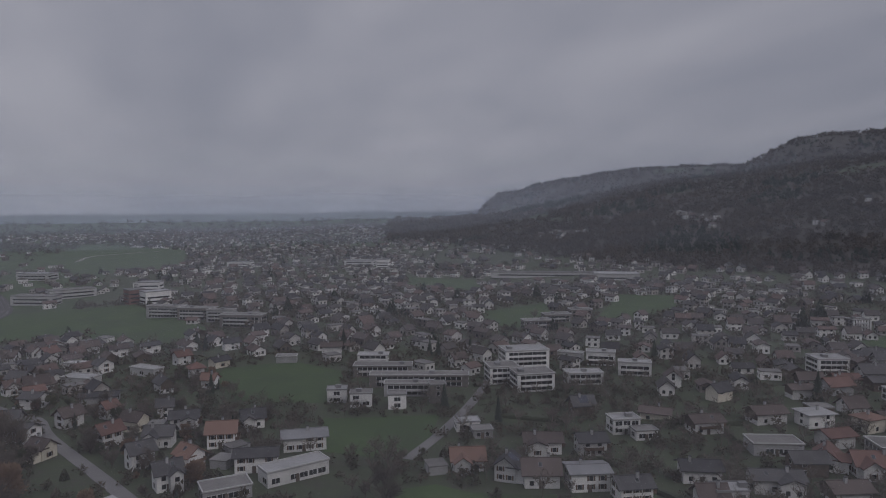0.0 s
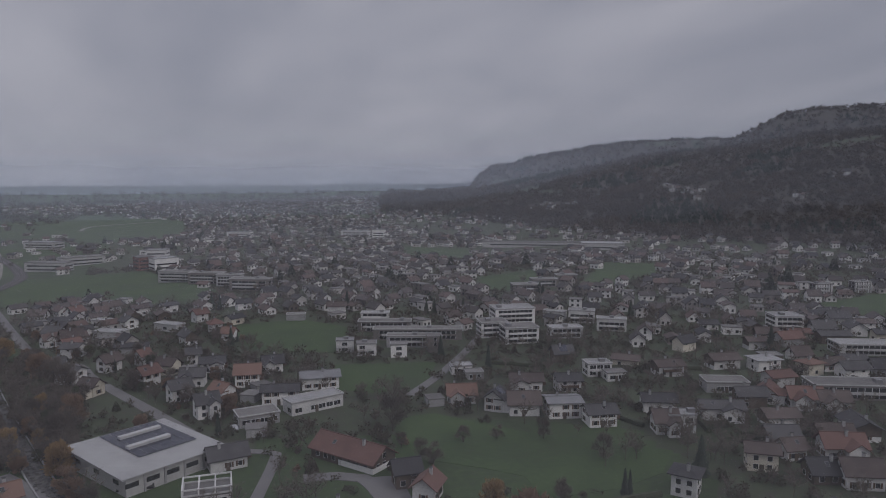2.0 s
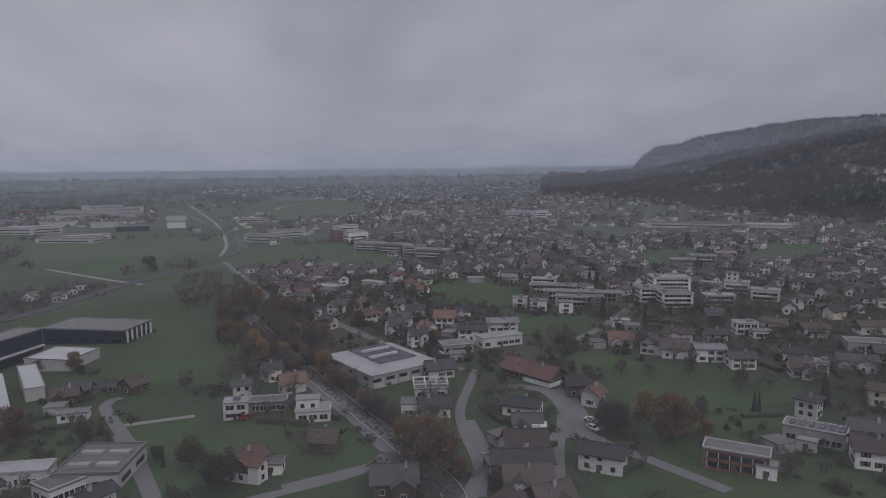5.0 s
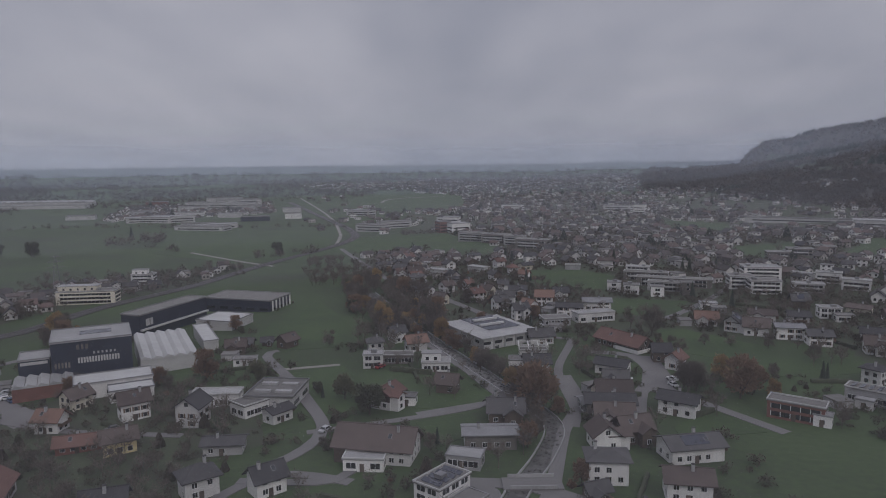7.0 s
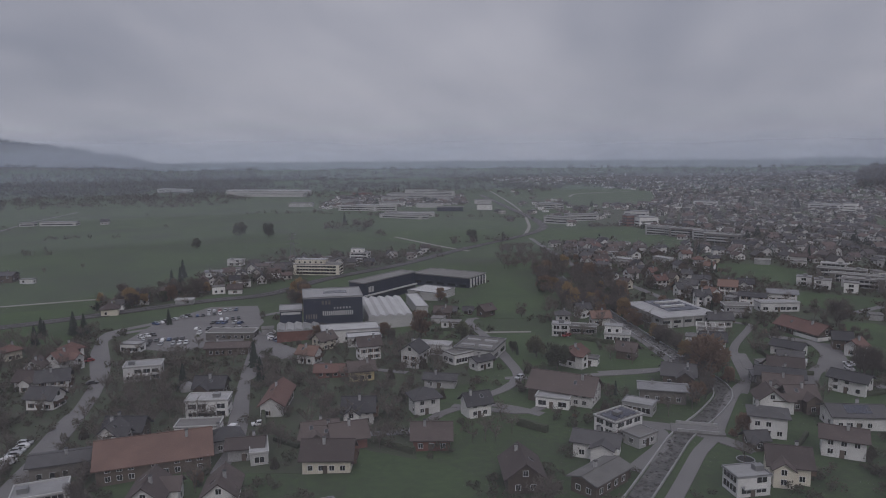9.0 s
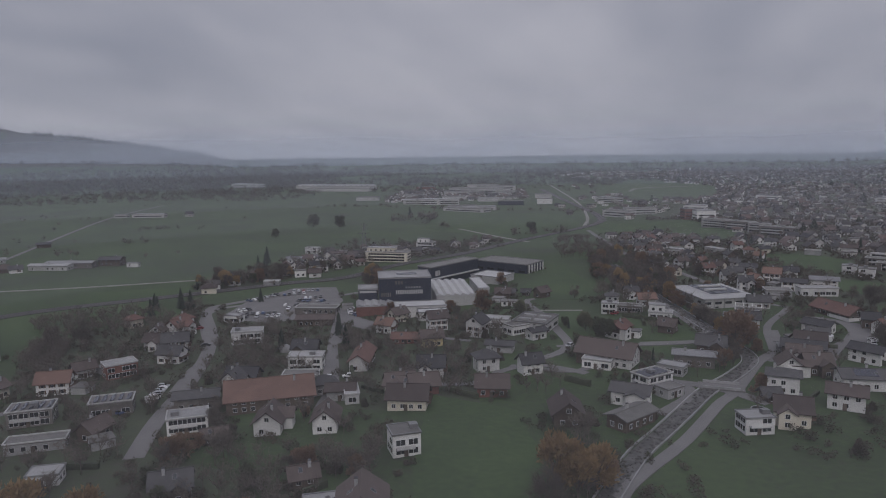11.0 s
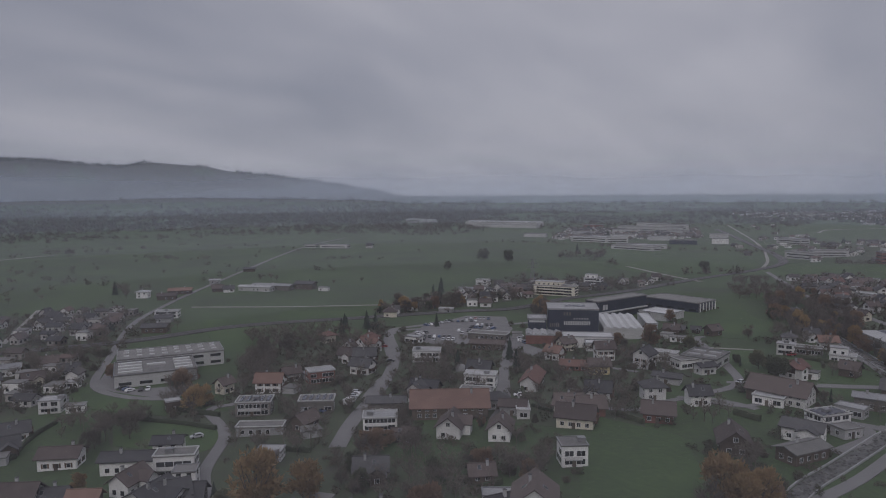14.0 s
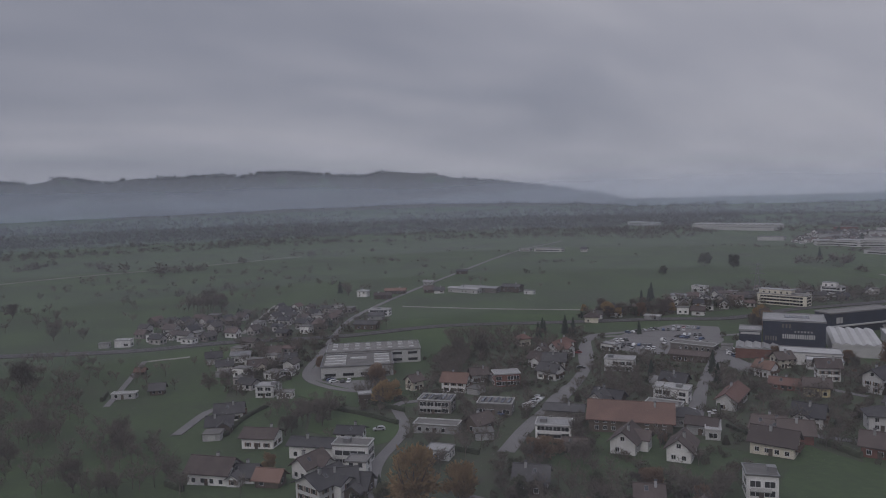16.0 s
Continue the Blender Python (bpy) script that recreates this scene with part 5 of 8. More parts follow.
for hx, hy, hl, hw, hh, hc, ht in ((-620, 1010, 40, 16, 6, 'panel', 'gravel'), (-565, 1085, 34, 16, 7, 'grey', 'gravel'), (-480, 1065, 46, 16, 6, 'white', 'gravel'), (-405, 1045, 34, 14, 6, 'panel', 'pale'),
                                   (-345, 985, 40, 14, 6, 'blue', 'gravel'), (-300, 1020, 24, 12, 8, 'white', 'gravel'), (-525, 1190, 50, 18, 7, 'panel', 'gravel'), (-430, 1205, 40, 16, 8, 'grey', 'gravel'),
                                   (-340, 1150, 30, 14, 7, 'panel', 'gravel'), (-560, 1420, 70, 20, 9, 'panel', 'gravel'), (-660, 1330, 40, 18, 7, 'brick', 'gravel'), (-395, 905, 42, 12, 4, 'panel', 'gravel')):
    hall(hx, hy, 18, hl, hw, hh, hc, ht, blind=1)
hall(-500.1, 964.0, 27.3, 45.1, 25, 7, 'panel', 'pale')
hall(-445.9, 969.5, 27.3, 32.9, 20, 9, 'panel', 'pale')
hall(-363.6, 878.2, 27.3, 59.6, 20, 5, 'panel', 'pale')
hall(-489.8, 1311.0, 27.3, 80.8, 30, 12, 'panel', 'gravel')
hall(-128.5, 870.0, 27.3, 40.7, 16, 8, 'panel', 'gravel')
hall(-60.8, 782.2, 27.3, 13.3, 14, 12, 'brick', 'gravel')
hall(-43.0, 774.5, 27.3, 21.7, 14, 10, 'white', 'pale')
hall(-54.8, 846.2, -9.6, 19.4, 14, 12, 'white', 'pale')
hall(-472.6, 964.4, -9.6, 45.6, 30, 8, 'white', 'pale')
hall(-366.9, 853.4, -9.6, 67.9, 20, 5, 'panel', 'gravel')
hall(-503.5, 1253.2, -9.6, 126.1, 30, 10, 'panel', 'gravel')
hall(191.0, 1129.1, -22.8, 42.4, 16, 8, 'white', 'pale')
hall(213.4, 1070.4, -22.8, 16.9, 14, 13, 'white', 'pale')
hall(26.3, 1154.4, -22.8, 34.3, 14, 8, 'white', 'pale')
hall(-148.1, 828.9, -22.8, 39.7, 14, 8, 'panel', 'gravel')
hall(-208.6, 1073.7, -22.8, 40.6, 20, 8, 'panel', 'pale')

# apartment rows
house(-24.5, 676.4, -23, 26.4, 9.7, 8.1, 'flat', 'grey', 'gravel', detail=0)
house(-1.5, 652.9, -23, 26.4, 9.7, 8.1, 'flat', 'greywood', 'gravel', detail=0)
house(15.0, 634.3, -23, 18.5, 7.8, 8.1, 'flat', 'grey', 'gravel', detail=0)
house(29.3, 605.6, -23, 28.2, 9.7, 8.1, 'flat', 'greywood', 'gravel', detail=0)
house(-67.5, 889.5, -17, 16.3, 8.9, 8.1, 'flat', 'white', 'pale', detail=0)

# stream, railway, yards
stream((-12.0, 51.5), (-13.7, 67.1), (-13.0, 80.0), (-10.8, 100.7), (-6.9, 117.6), (-2.6, 137.1), (1.8, 156.5), (9.5, 177.5), (13.4, 198.4), (5.2, 219.7), (-7.5, 246.7), (-18.5, 270.1), (-32.5, 301.0), (-56.0, 358.2), (-77.4, 413.1))
railway((-448.9, -72.9), (-409.1, -4.3), (-395.1, 47.9), (-365.7, 109.7), (-351.2, 177.0), (-310.5, 240.1), (-269.3, 303.3), (-243.3, 333.0), (-234.8, 394.8), (-210.0, 465.1), (-193.4, 553.3), (-156.4, 726.1), (-181.1, 851.8), (-273.6, 1068.0), (-421.7, 1413.3))
yard((-240.0, 206.8), (-206.0, 202.0), (-186.0, 226.0), (-200.2, 262.7), (-229.2, 300.1), (-254.1, 290.8), (-255.3, 246.2))
yard((-198.1, 250.5), (-165.6, 224.0), (-148.2, 213.1), (-150.6, 200.6), (-165.1, 210.8))
yard((53.8, 271.2), (58.5, 270.8), (58.0, 235.6), (49.5, 228.0), (45.0, 232.4))
yard((-283.9, 52.8), (-268.0, 53.5), (-234.8, 59.8), (-238.2, 69.8), (-249.4, 79.8), (-269.2, 54.9), (-310.6, 74.4), (-303.2, 66.5))
parked((-247.0, 277.7), (-232.0, 286.4))
parked((-245.8, 266.4), (-234.9, 275.9))
parked((-226.5, 261.0), (-215.2, 269.7))
parked((-226.1, 254.6), (-205.8, 257.5))
parked((-225.4, 240.8), (-199.5, 247.9))
parked((-223.6, 230.7), (-205.0, 239.8))
parked((-240.5, 219.8), (-235.8, 230.3))
parked((-233.5, 213.4), (-216.6, 223.6))
parked((-227.0, 209.0), (-209.0, 217.0))
house(-196.0, 231.0, 18, 22.0, 8.5, 3.0, 'flat', 'greywood', 'gravel')
parked((-182.7, 242.1), (-173.1, 228.5))
parked((-171.3, 225.6), (-165.3, 232.8))
parked((-273.9, 58.6), (-261.1, 57.4))
parked((-260.7, 59.7), (-257.7, 64.4))
parked((-11.0, 282.8), (-0.7, 282.2))
parked((38.5, 240.8), (41.0, 233.5))
parked((-168.2, 93.7), (-175.9, 106.3))
parked((-254.4, 241.9), (-249.2, 267.5))
parked((-233.5, 183.3), (-229.3, 181.0))
parked((55.6, 234.9), (56.6, 235.3))

# garden ground of the quarters
garden_ground((-135.5, 616.7), (-107.0, 621.0), (-59.9, 568.7), (-24.2, 527.3), (39.0, 535.8), (83.1, 560.3), (178.1, 549.1), (299.2, 647.4), (447.4, 658.5), (185.1, 293.5), (145.5, 297.0), (120.9, 291.7), (92.8, 309.5), (84.8, 337.0), (72.7, 338.1), (54.5, 339.7), (14.4, 343.8), (-20.9, 360.5), (-40.9, 402.2), (-74.0, 459.8), (-105.2, 511.4))
garden_ground((-311.7, 220.2), (-270.9, 231.6), (-248.4, 225.8), (-164.8, 202.6), (-144.9, 251.3), (-82.1, 222.4), (-66.1, 184.5), (-83.9, 169.8), (-57.9, 113.4), (-154.0, 91.0))
garden_ground((-283.5, 185.0), (-265.8, 235.9), (-184.5, 167.8), (-132.1, 88.6), (-135.5, 58.7), (-54.5, 52.2), (-58.7, 38.1), (-116.1, 2.0), (-193.6, 14.5), (-237.8, 33.2), (-199.7, 61.9), (-275.3, 123.0))
garden_ground((-518.0, 103.8), (-447.0, 147.7), (-436.7, 179.7), (-332.8, 87.5), (-289.4, 51.8), (-262.8, 19.3), (-258.5, 5.8))

garden_ground((-328.4, 281.2), (-308.9, 329.7), (-325.0, 425.0), (-278.5, 507.0), (-212.0, 560.0), (-190.0, 515.0), (-222.0, 450.0), (-262.0, 375.5), (-272.0, 329.7), (-290.0, 283.6), (-299.0, 250.0))
garden_ground((128.0, 236.0), (150.0, 262.0), (185.0, 295.0), (300.0, 420.0), (350.0, 400.0), (420.0, 440.0), (440.0, 400.0), (340.0, 290.0), (240.0, 205.0), (165.0, 192.0))

# woods and thickets
wood((-328.4, 281.2), (-308.9, 329.7), (-325.0, 425.0), (-278.5, 507.0), (-212.0, 560.0), (-190.0, 515.0), (-222.0, 450.0), (-262.0, 375.5), (-272.0, 329.7), (-290.0, 283.6), (-299.0, 250.0), dense=10)
wood((-210.0, 300.0), (-235.0, 345.0), (-222.0, 352.0), (-195.0, 310.0), dense=9)
wood((-118.5, 505.5), (-89.9, 528.4), (-52.9, 405.6), (-25.2, 350.9), (-28.7, 303.9), (-37.9, 317.3), (-54.5, 312.9), (-77.4, 353.6), dense=6)
wood((-79.7, 396.7), (-49.8, 382.3), (-26.8, 327.2), (-20.3, 301.7), (-31.8, 300.1), (-58.0, 314.4), dense=5)
wood((-158.0, 600.0), (-122.0, 545.0), (-102.9, 450.0), (-122.0, 440.0), (-146.0, 510.0), dense=7)
wood((-131.9, 45.6), (-110.8, 63.3), (-75.2, 83.8), (-66.2, 66.1), (-56.8, 50.7), (-87.5, 31.3), (-102.3, 26.3), dense=7)
wood((-4.2, 199.2), (2.8, 225.7), (9.8, 241.9), (10.4, 209.1), (4.9, 191.2), dense=5)
wood((-32.9, 96.8), (-26.2, 111.5), (-14.1, 79.2), (-16.0, 66.8), (-22.8, 62.1), dense=5)
wood((58.8, 235.5), (67.3, 241.5), (68.1, 222.7), (55.7, 219.9), dense=5)
wood((-324.6, 159.5), (-309.3, 199.3), (-259.3, 198.3), (-259.3, 162.8), (-284.4, 140.7), dense=6)
wood((-1.6, 240.7), (9.9, 243.9), (13.7, 206.6), (7.9, 198.1), (0.1, 207.8), dense=6)
wood((28.3, 282.3), (41.9, 294.1), (41.8, 271.0), (30.5, 246.1), (23.3, 244.8), dense=6)
wood((-349.7, -76.4), (-319.9, -40.8), (-265.1, -42.5), (-221.8, -25.9), (-156.6, -29.1), (-202.0, -81.4), dense=8)
tree('bare', -348.1, -59.6, 1.20)
tree('bare', -284.4, -75.0, 0.90)
tree('bare', -266.0, -59.7, 0.90)
tree('bare', -225.3, -39.0, 0.90)
tree('bare', -231.1, -71.2, 0.90)
tree('bare', -187.4, -57.6, 1.00)
tree('bare', -180.7, -50.0, 0.80)
tree('bare', -178.0, -33.7, 0.70)
tree('bare', -210.0, -76.9, 0.90)
tree('bare', -198.3, 9.1, 0.80)
tree('bare', -200.2, 12.1, 0.70)
tree('bare', -210.9, 27.1, 0.90)
tree('bare', -211.5, 32.1, 0.90)
tree('bare', -284.0, 14.5, 0.90)
tree('bare', -287.3, 26.3, 0.80)
tree('bare', -289.4, 8.5, 0.80)
wood((-400.0, -30.0), (-340.0, 5.0), (-300.0, -15.0), (-330.0, -70.0), (-420.0, -80.0), dense=11)
wood((-810.1, -60.1), (-844.6, 112.0), (-813.0, 318.5), (-505.8, 149.3), (-494.9, 12.4), (-516.0, -70.5), dense=34)
wood((-1326.1, 409.4), (-846.2, 632.0), (-600.7, 554.9), (-398.7, 330.0), (-508.7, 228.5), (-573.2, 124.7), dense=62)
wood((-45.6, 355.6), (-29.3, 300.4), (-10.7, 260.8), (-1.6, 236.4), (0.1, 224.5), (-10.0, 246.1), (-27.8, 286.6), (-44.7, 318.7), dense=6)
wood((-221.3, 42.1), (-214.2, 54.3), (-252.9, 83.5), (-301.8, 107.4), (-263.8, 77.6), dense=6)
wood((-189.1, 151.0), (-171.3, 160.0), (-141.1, 125.8), (-158.0, 122.5), dense=6)
wood((116.6, 286.4), (139.3, 273.1), (125.7, 254.8), (104.3, 261.4), dense=10)

# single trees
tree('rust', 74.1, 224.1, 1.35)
tree('rust', 80.3, 229.6, 0.90)
tree('bare', 59.3, 229.2, 1.10)
tree('bare', 62.3, 231.0, 1.10)
tree('bare', 59.0, 233.4, 1.00)
tree('gold', 73.9, 243.2, 1.00)
tree('gold', 85.1, 226.0, 0.70)
tree('gold', -25.8, 296.3, 1.10)
tree('gold', 2.3, 228.1, 0.90)
tree('gold', -26.3, 296.5, 0.90)
tree('gold', -53.2, 320.4, 0.90)
tree('gold', -44.8, 322.5, 0.80)
tree('gold', -114.6, 10.0, 1.75)
tree('gold', -167.6, -7.8, 0.60)
tree('gold', -212.1, 55.4, 1.00)
tree('gold', -215.3, 62.5, 0.80)
tree('gold', -23.5, 72.8, 1.40)
tree('gold', -19.3, 71.9, 1.15)
tree('gold', -16.3, 77.7, 1.20)
tree('bare', -24.3, 64.9, 1.20)
tree('bare', -200.1, 23.8, 1.00)
tree('bare', -264.6, 128.9, 1.30)
tree('bare', -264.8, 143.8, 1.20)
tree('gold', -107.5, 19.5, 1.30)
tree('rust', -79.5, 29.4, 0.90)
tree('rust', -77.8, 31.6, 0.80)
tree('rust', -120.0, 58.1, 0.80)
tree('rust', -122.1, 55.2, 0.80)
tree('rust', -240.5, 68.5, 1.00)
tree('rust', -70.7, 63.3, 0.70)
tree('rust', -14.5, 80.9, 0.80)
tree('green', -114.1, 42.3, 0.90)
tree('green', -91.8, 50.5, 0.70)
tree('green', -49.3, 48.2, 0.80)
tree('green', -122.8, 5.9, 0.70)
tree('rust', 8.7, 208.5, 1.50)
tree('rust', -108.4, 245.2, 1.20)
tree('spruce', -247.1, 248.3, 0.60)
tree('spruce', -300.6, 322.1, 0.54)
tree('spruce', 16.2, 435.3, 0.60)
tree('spruce', 132.9, 248.6, 0.78)
tree('spruce', 166.4, 207.7, 0.60)
tree('column', 107.9, 243.8, 0.80)
tree('column', 109.3, 243.8, 0.80)
tree('column', 116.3, 362.0, 1.00)
tree('spruce', 102.7, 384.2, 0.60)
tree('spruce', 81.6, 508.4, 0.72)
tree('spruce', 4.9, 534.4, 0.72)
tree('spruce', 9.6, 528.9, 0.60)
tree('spruce', 226.6, 435.6, 0.72)
tree('spruce', 122.4, 480.1, 0.60)
tree('spruce', 125.9, 476.0, 0.66)
tree('spruce', 142.5, 474.3, 0.60)
tree('spruce', 384.1, 500.6, 0.72)
tree('spruce', 246.0, 352.0, 0.78)
tree('spruce', -279.7, 198.0, 0.60)
tree('spruce', -268.8, 215.8, 0.78)
tree('spruce', -277.0, 217.0, 0.66)
tree('spruce', -164.2, 158.6, 0.60)
tree('spruce', -155.6, 188.7, 0.66)
tree('spruce', -326.3, 352.9, 0.84)
tree('spruce', -413.3, 766.3, 0.84)
tree('spruce', -289.9, 210.6, 0.60)
tree('spruce', -280.6, 220.6, 0.72)
tree('spruce', -550.4, 199.8, 0.84)
tree('spruce', -142.1, 172.8, 0.60)
tree('spruce', -322.7, 340.0, 0.72)
tree('spruce', -335.6, 366.8, 0.84)
tree('spruce', -289.3, 211.7, 0.60)
tree('spruce', -131.0, 9.1, 0.36)
tree('green', -455.9, 604.1, 2.00)
tree('green', -420.0, 603.3, 2.00)
tree('green', -433.8, 504.7, 1.30)
tree('green', -87.3, 241.5, 1.10)
tree('green', -51.7, 220.6, 1.10)
tree('green', -41.1, 206.6, 1.20)
tree('green', -199.6, 621.4, 1.50)
tree('bare', -541.1, 80.6, 1.80)
tree('bare', -520.0, 83.0, 1.60)
tree('bare', -345.3, -61.4, 1.40)
tree('bare', -216.0, -40.1, 1.20)
tree('bare', -606.5, -53.3, 1.20)
tree('bare', -478.0, -36.7, 1.20)
tree('bare', -1.6, 240.7, 0.80)
tree('bare', -8.5, 250.6, 0.80)
tree('bare', 92.5, 246.5, 0.60)
tree('bare', 114.7, 266.1, 0.70)
tree('bare', 91.5, 287.1, 0.50)
tree('bare', 81.4, 288.0, 0.50)
tree('bare', -73.1, 289.1, 0.70)
tree('bare', 63.6, 302.7, 1.30)
tree('bare', 66.0, 278.4, 0.70)
tree('bare', 91.5, 242.5, 0.60)
tree('bare', 68.7, 275.0, 0.60)
tree('bare', 104.8, 283.7, 0.70)

# further districts
ZONES.append(np.array([(-459.5, -1.3), (-492.8, 30.8), (-501.5, 73.7), (-496.2, 125.8), (-465.8, 170.0), (-398.2, 134.6), (-368.9, 103.4), (-386.3, 55.4), (-397.6, 8.9)]))
ZONES.append(np.array([(-385.0, 53.5), (-345.7, 79.1), (-292.6, 61.1), (-271.5, 22.9), (-275.3, 12.1)]))
ZONES.append(np.array([(-328.4, 281.2), (-308.9, 329.7), (-320.0, 420.0), (-278.5, 500.0), (-242.0, 500.0), (-222.0, 450.0), (-262.0, 375.5), (-272.0, 329.7), (-290.0, 283.6), (-299.0, 254.0)]))
ZONES.append(np.array([(-124.3, 596.6), (-63.6, 601.1), (-38.2, 508.2), (-16.9, 383.0), (-40.9, 402.2), (-92.5, 485.5)]))
ZONES.append(np.array([(-243.9, 498.3), (-212.0, 556.0), (-198.0, 530.0), (-226.6, 466.0)]))
ZONES.append(np.array([(-561.0, 954.0), (-355.9, 1112.9), (-443.1, 1352.3), (-682.6, 1270.9)]))

# landmarks and hedges
pylon(-291.5, 441.1, 39)
house(-125.6, 101.5, 39, 26.4, 14.1, 4.5, 'gable', 'wood', 'orange', pitch=30)
dome(-162.1, 158.1, 19)
hedge((-215.0, -6.4), (-231.7, 6.4), (-242.4, 18.7))
hedge((-210.3, -12.2), (-214.1, -5.9))
hedge((55.0, 220.0), (65.1, 222.9))
hedge((55.2, 206.5), (62.0, 211.8))
hedge((-42.5, 151.3), (-33.4, 147.8), high=2.2)
hedge((-229.1, 33.1), (-204.8, 41.4), (-183.2, 45.4))
hedge((-219.4, 51.5), (-196.0, 55.5), high=1.8)
hedge((36.1, 223.3), (43.3, 224.7))
hedge((102.9, 241.1), (116.3, 241.2), high=1.4)
hedge((-128.6, 153.6), (-110.7, 127.9), high=2.5)
hedge((-35.1, 259.3), (-30.1, 240.1), high=1)
hedge((-24.2, 255.1), (-16.8, 249.3))
hedge((-237.6, 142.9), (-211.5, 148.4))
hedge((118.9, 367.7), (138.1, 354.8))
hedge((155.9, 349.7), (197.2, 334.4))
hedge((57.6, 273.3), (61.3, 297.1))
hedge((161.1, 266.4), (176.8, 255.5))
wood((-146.6, 176.5), (-126.0, 179.8), (-107.5, 154.9), (-119.5, 143.1), dense=5)
wood((-114.5, 153.6), (-102.9, 160.9), (-85.1, 133.4), (-93.3, 124.2), dense=6)
wood((-275.3, 123.0), (-270.3, 140.8), (-220.5, 100.3), (-223.7, 87.7), dense=5)
wood((-144.3, 90.2), (-136.8, 94.1), (-107.6, 62.2), (-110.4, 55.0), dense=5)
wood((-84.1, 75.8), (-74.1, 81.7), (-66.2, 66.1), (-77.0, 61.8), dense=5)
wood((-262.9, 27.8), (-233.6, 35.5), (-201.2, 16.6), (-226.1, 9.6), dense=6)
wood((-267.8, 184.1), (-260.8, 194.3), (-225.3, 163.1), (-232.4, 155.1), dense=6)
wood((-57.5, 156.0), (-44.1, 154.9), (-40.5, 133.5), (-52.6, 130.4), dense=8)
wood((147.7, 297.9), (170.3, 298.7), (152.1, 257.4), (131.7, 243.2), dense=7)
wood((147.2, 248.2), (155.4, 235.9), (140.5, 227.4), dense=6)
wood((8.6, 264.1), (22.3, 248.6), (18.5, 233.4), (-0.2, 239.4), dense=6)
wood((68.9, 351.5), (78.4, 342.9), (68.8, 315.6), (54.8, 307.2), dense=6)
wood((-67.8, 323.9), (-50.0, 311.9), (-39.6, 265.3), (-61.2, 280.5), dense=6)
trampoline(16.5, 143.9, 19)
van(41.7, 234.8, 76)
van(39.8, 236.2, 76)
van(-166.1, 92.0, 97)
van(-120.1, 125.9, 99)
parked((56.7, 241.0), (57.7, 241.8))
parked((-117.8, 198.0), (-116.2, 196.1))
parked((-52.2, 193.3), (-51.1, 192.9))
parked((-173.2, 52.1), (-171.9, 52.1))
parked((-205.5, 158.3), (-202.1, 155.6))
parked((-117.5, 134.8), (-114.7, 131.5))
parked((16.3, 317.4), (18.6, 318.0))
parked((162.5, 254.2), (163.4, 252.8))
parked((98.3, 329.1), (99.3, 327.9))
parked((-46.4, 255.3), (-45.2, 254.6))
parked((-182.1, 36.9), (-179.9, 36.1))
parked((-169.7, 70.2), (-169.2, 72.9))
parked((-167.6, 77.8), (-167.4, 80.3))
house(-120.3, 70.3, 47, 6.1, 4.0, 2.5, 'gable', 'wood', 'brown', chimney=0)
house(-136.9, 139.8, 24, 5.6, 4.2, 2.5, 'gable', 'wood', 'dark', chimney=0)
house(-81.2, 56.9, 45, 6.1, 4.7, 2.7, 'gable', 'wood', 'brown')
house(-106.8, 41.6, 42, 8.4, 6.3, 3.6, 'gable', 'wood', 'dark')
house(-136.2, 0.0, 66, 8.6, 6.6, 4.5, 'gable', 'white', 'dark')
house(19.5, 156.1, 24, 4.9, 3.5, 2.3, 'gable', 'wood', 'dark', chimney=0)
bridge(5.5, 160.8, 5)

# houses beyond the stream
house(-42.9, 394.9, -31, 8.9, 7.0, 4.7, 'gable', 'white', 'dark', pitch=24)
house(-31.9, 373.5, -36, 6.7, 5.5, 4.0, 'gable', 'cream', 'brown')
house(-31.2, 406.9, 44, 7.3, 6.1, 4.7, 'gable', 'white', 'brown')
house(-19.1, 412.5, 44, 4.9, 4.9, 4.5, 'gable', 'white', 'red')
house(-51.1, 441.0, -26, 7.8, 7.1, 4.5, 'gable', 'white', 'dark', pitch=24)
house(-68.0, 484.0, -26, 8.6, 6.6, 4.5, 'gable', 'white', 'dark')
house(-53.6, 416.5, -6, 8.6, 6.6, 3.2, 'gable', 'grey', 'dark')
house(-89.5, 545.1, -16, 8.9, 6.7, 4.5, 'gable', 'white', 'brown')
house(-70.9, 545.8, 54, 7.9, 6.6, 4.5, 'gable', 'white', 'red')
house(-50.3, 509.5, -26, 9.4, 6.1, 3.6, 'flat', 'white', 'pale')
house(-40.9, 474.8, -28, 14.9, 8.1, 3.6, 'flat', 'panel', 'pale')
house(-26.5, 437.6, -4, 13.7, 6.8, 3.2, 'gable', 'grey', 'dark', pitch=15)
house(-14.3, 481.4, -41, 15.1, 6.2, 3.4, 'flat', 'panel', 'pale')
house(8.6, 465.0, 14, 6.0, 6.0, 4.9, 'hip', 'white', 'red')
house(15.4, 445.3, -26, 5.8, 5.2, 4.1, 'gable', 'white', 'orange')
house(-13.6, 378.8, 39, 7.1, 5.9, 5.2, 'gable', 'white', 'red')
house(-7.4, 392.4, -36, 7.4, 5.6, 4.5, 'gable', 'cream', 'brown')
house(1.4, 404.5, 4, 5.2, 5.2, 5.0, 'gable', 'white', 'dark')
house(9.4, 387.7, -1, 8.9, 7.0, 4.9, 'gable', 'white', 'dark', pitch=24, balcony=1)
house(3.1, 371.8, -11, 8.4, 5.6, 4.5, 'gable', 'white', 'dark')
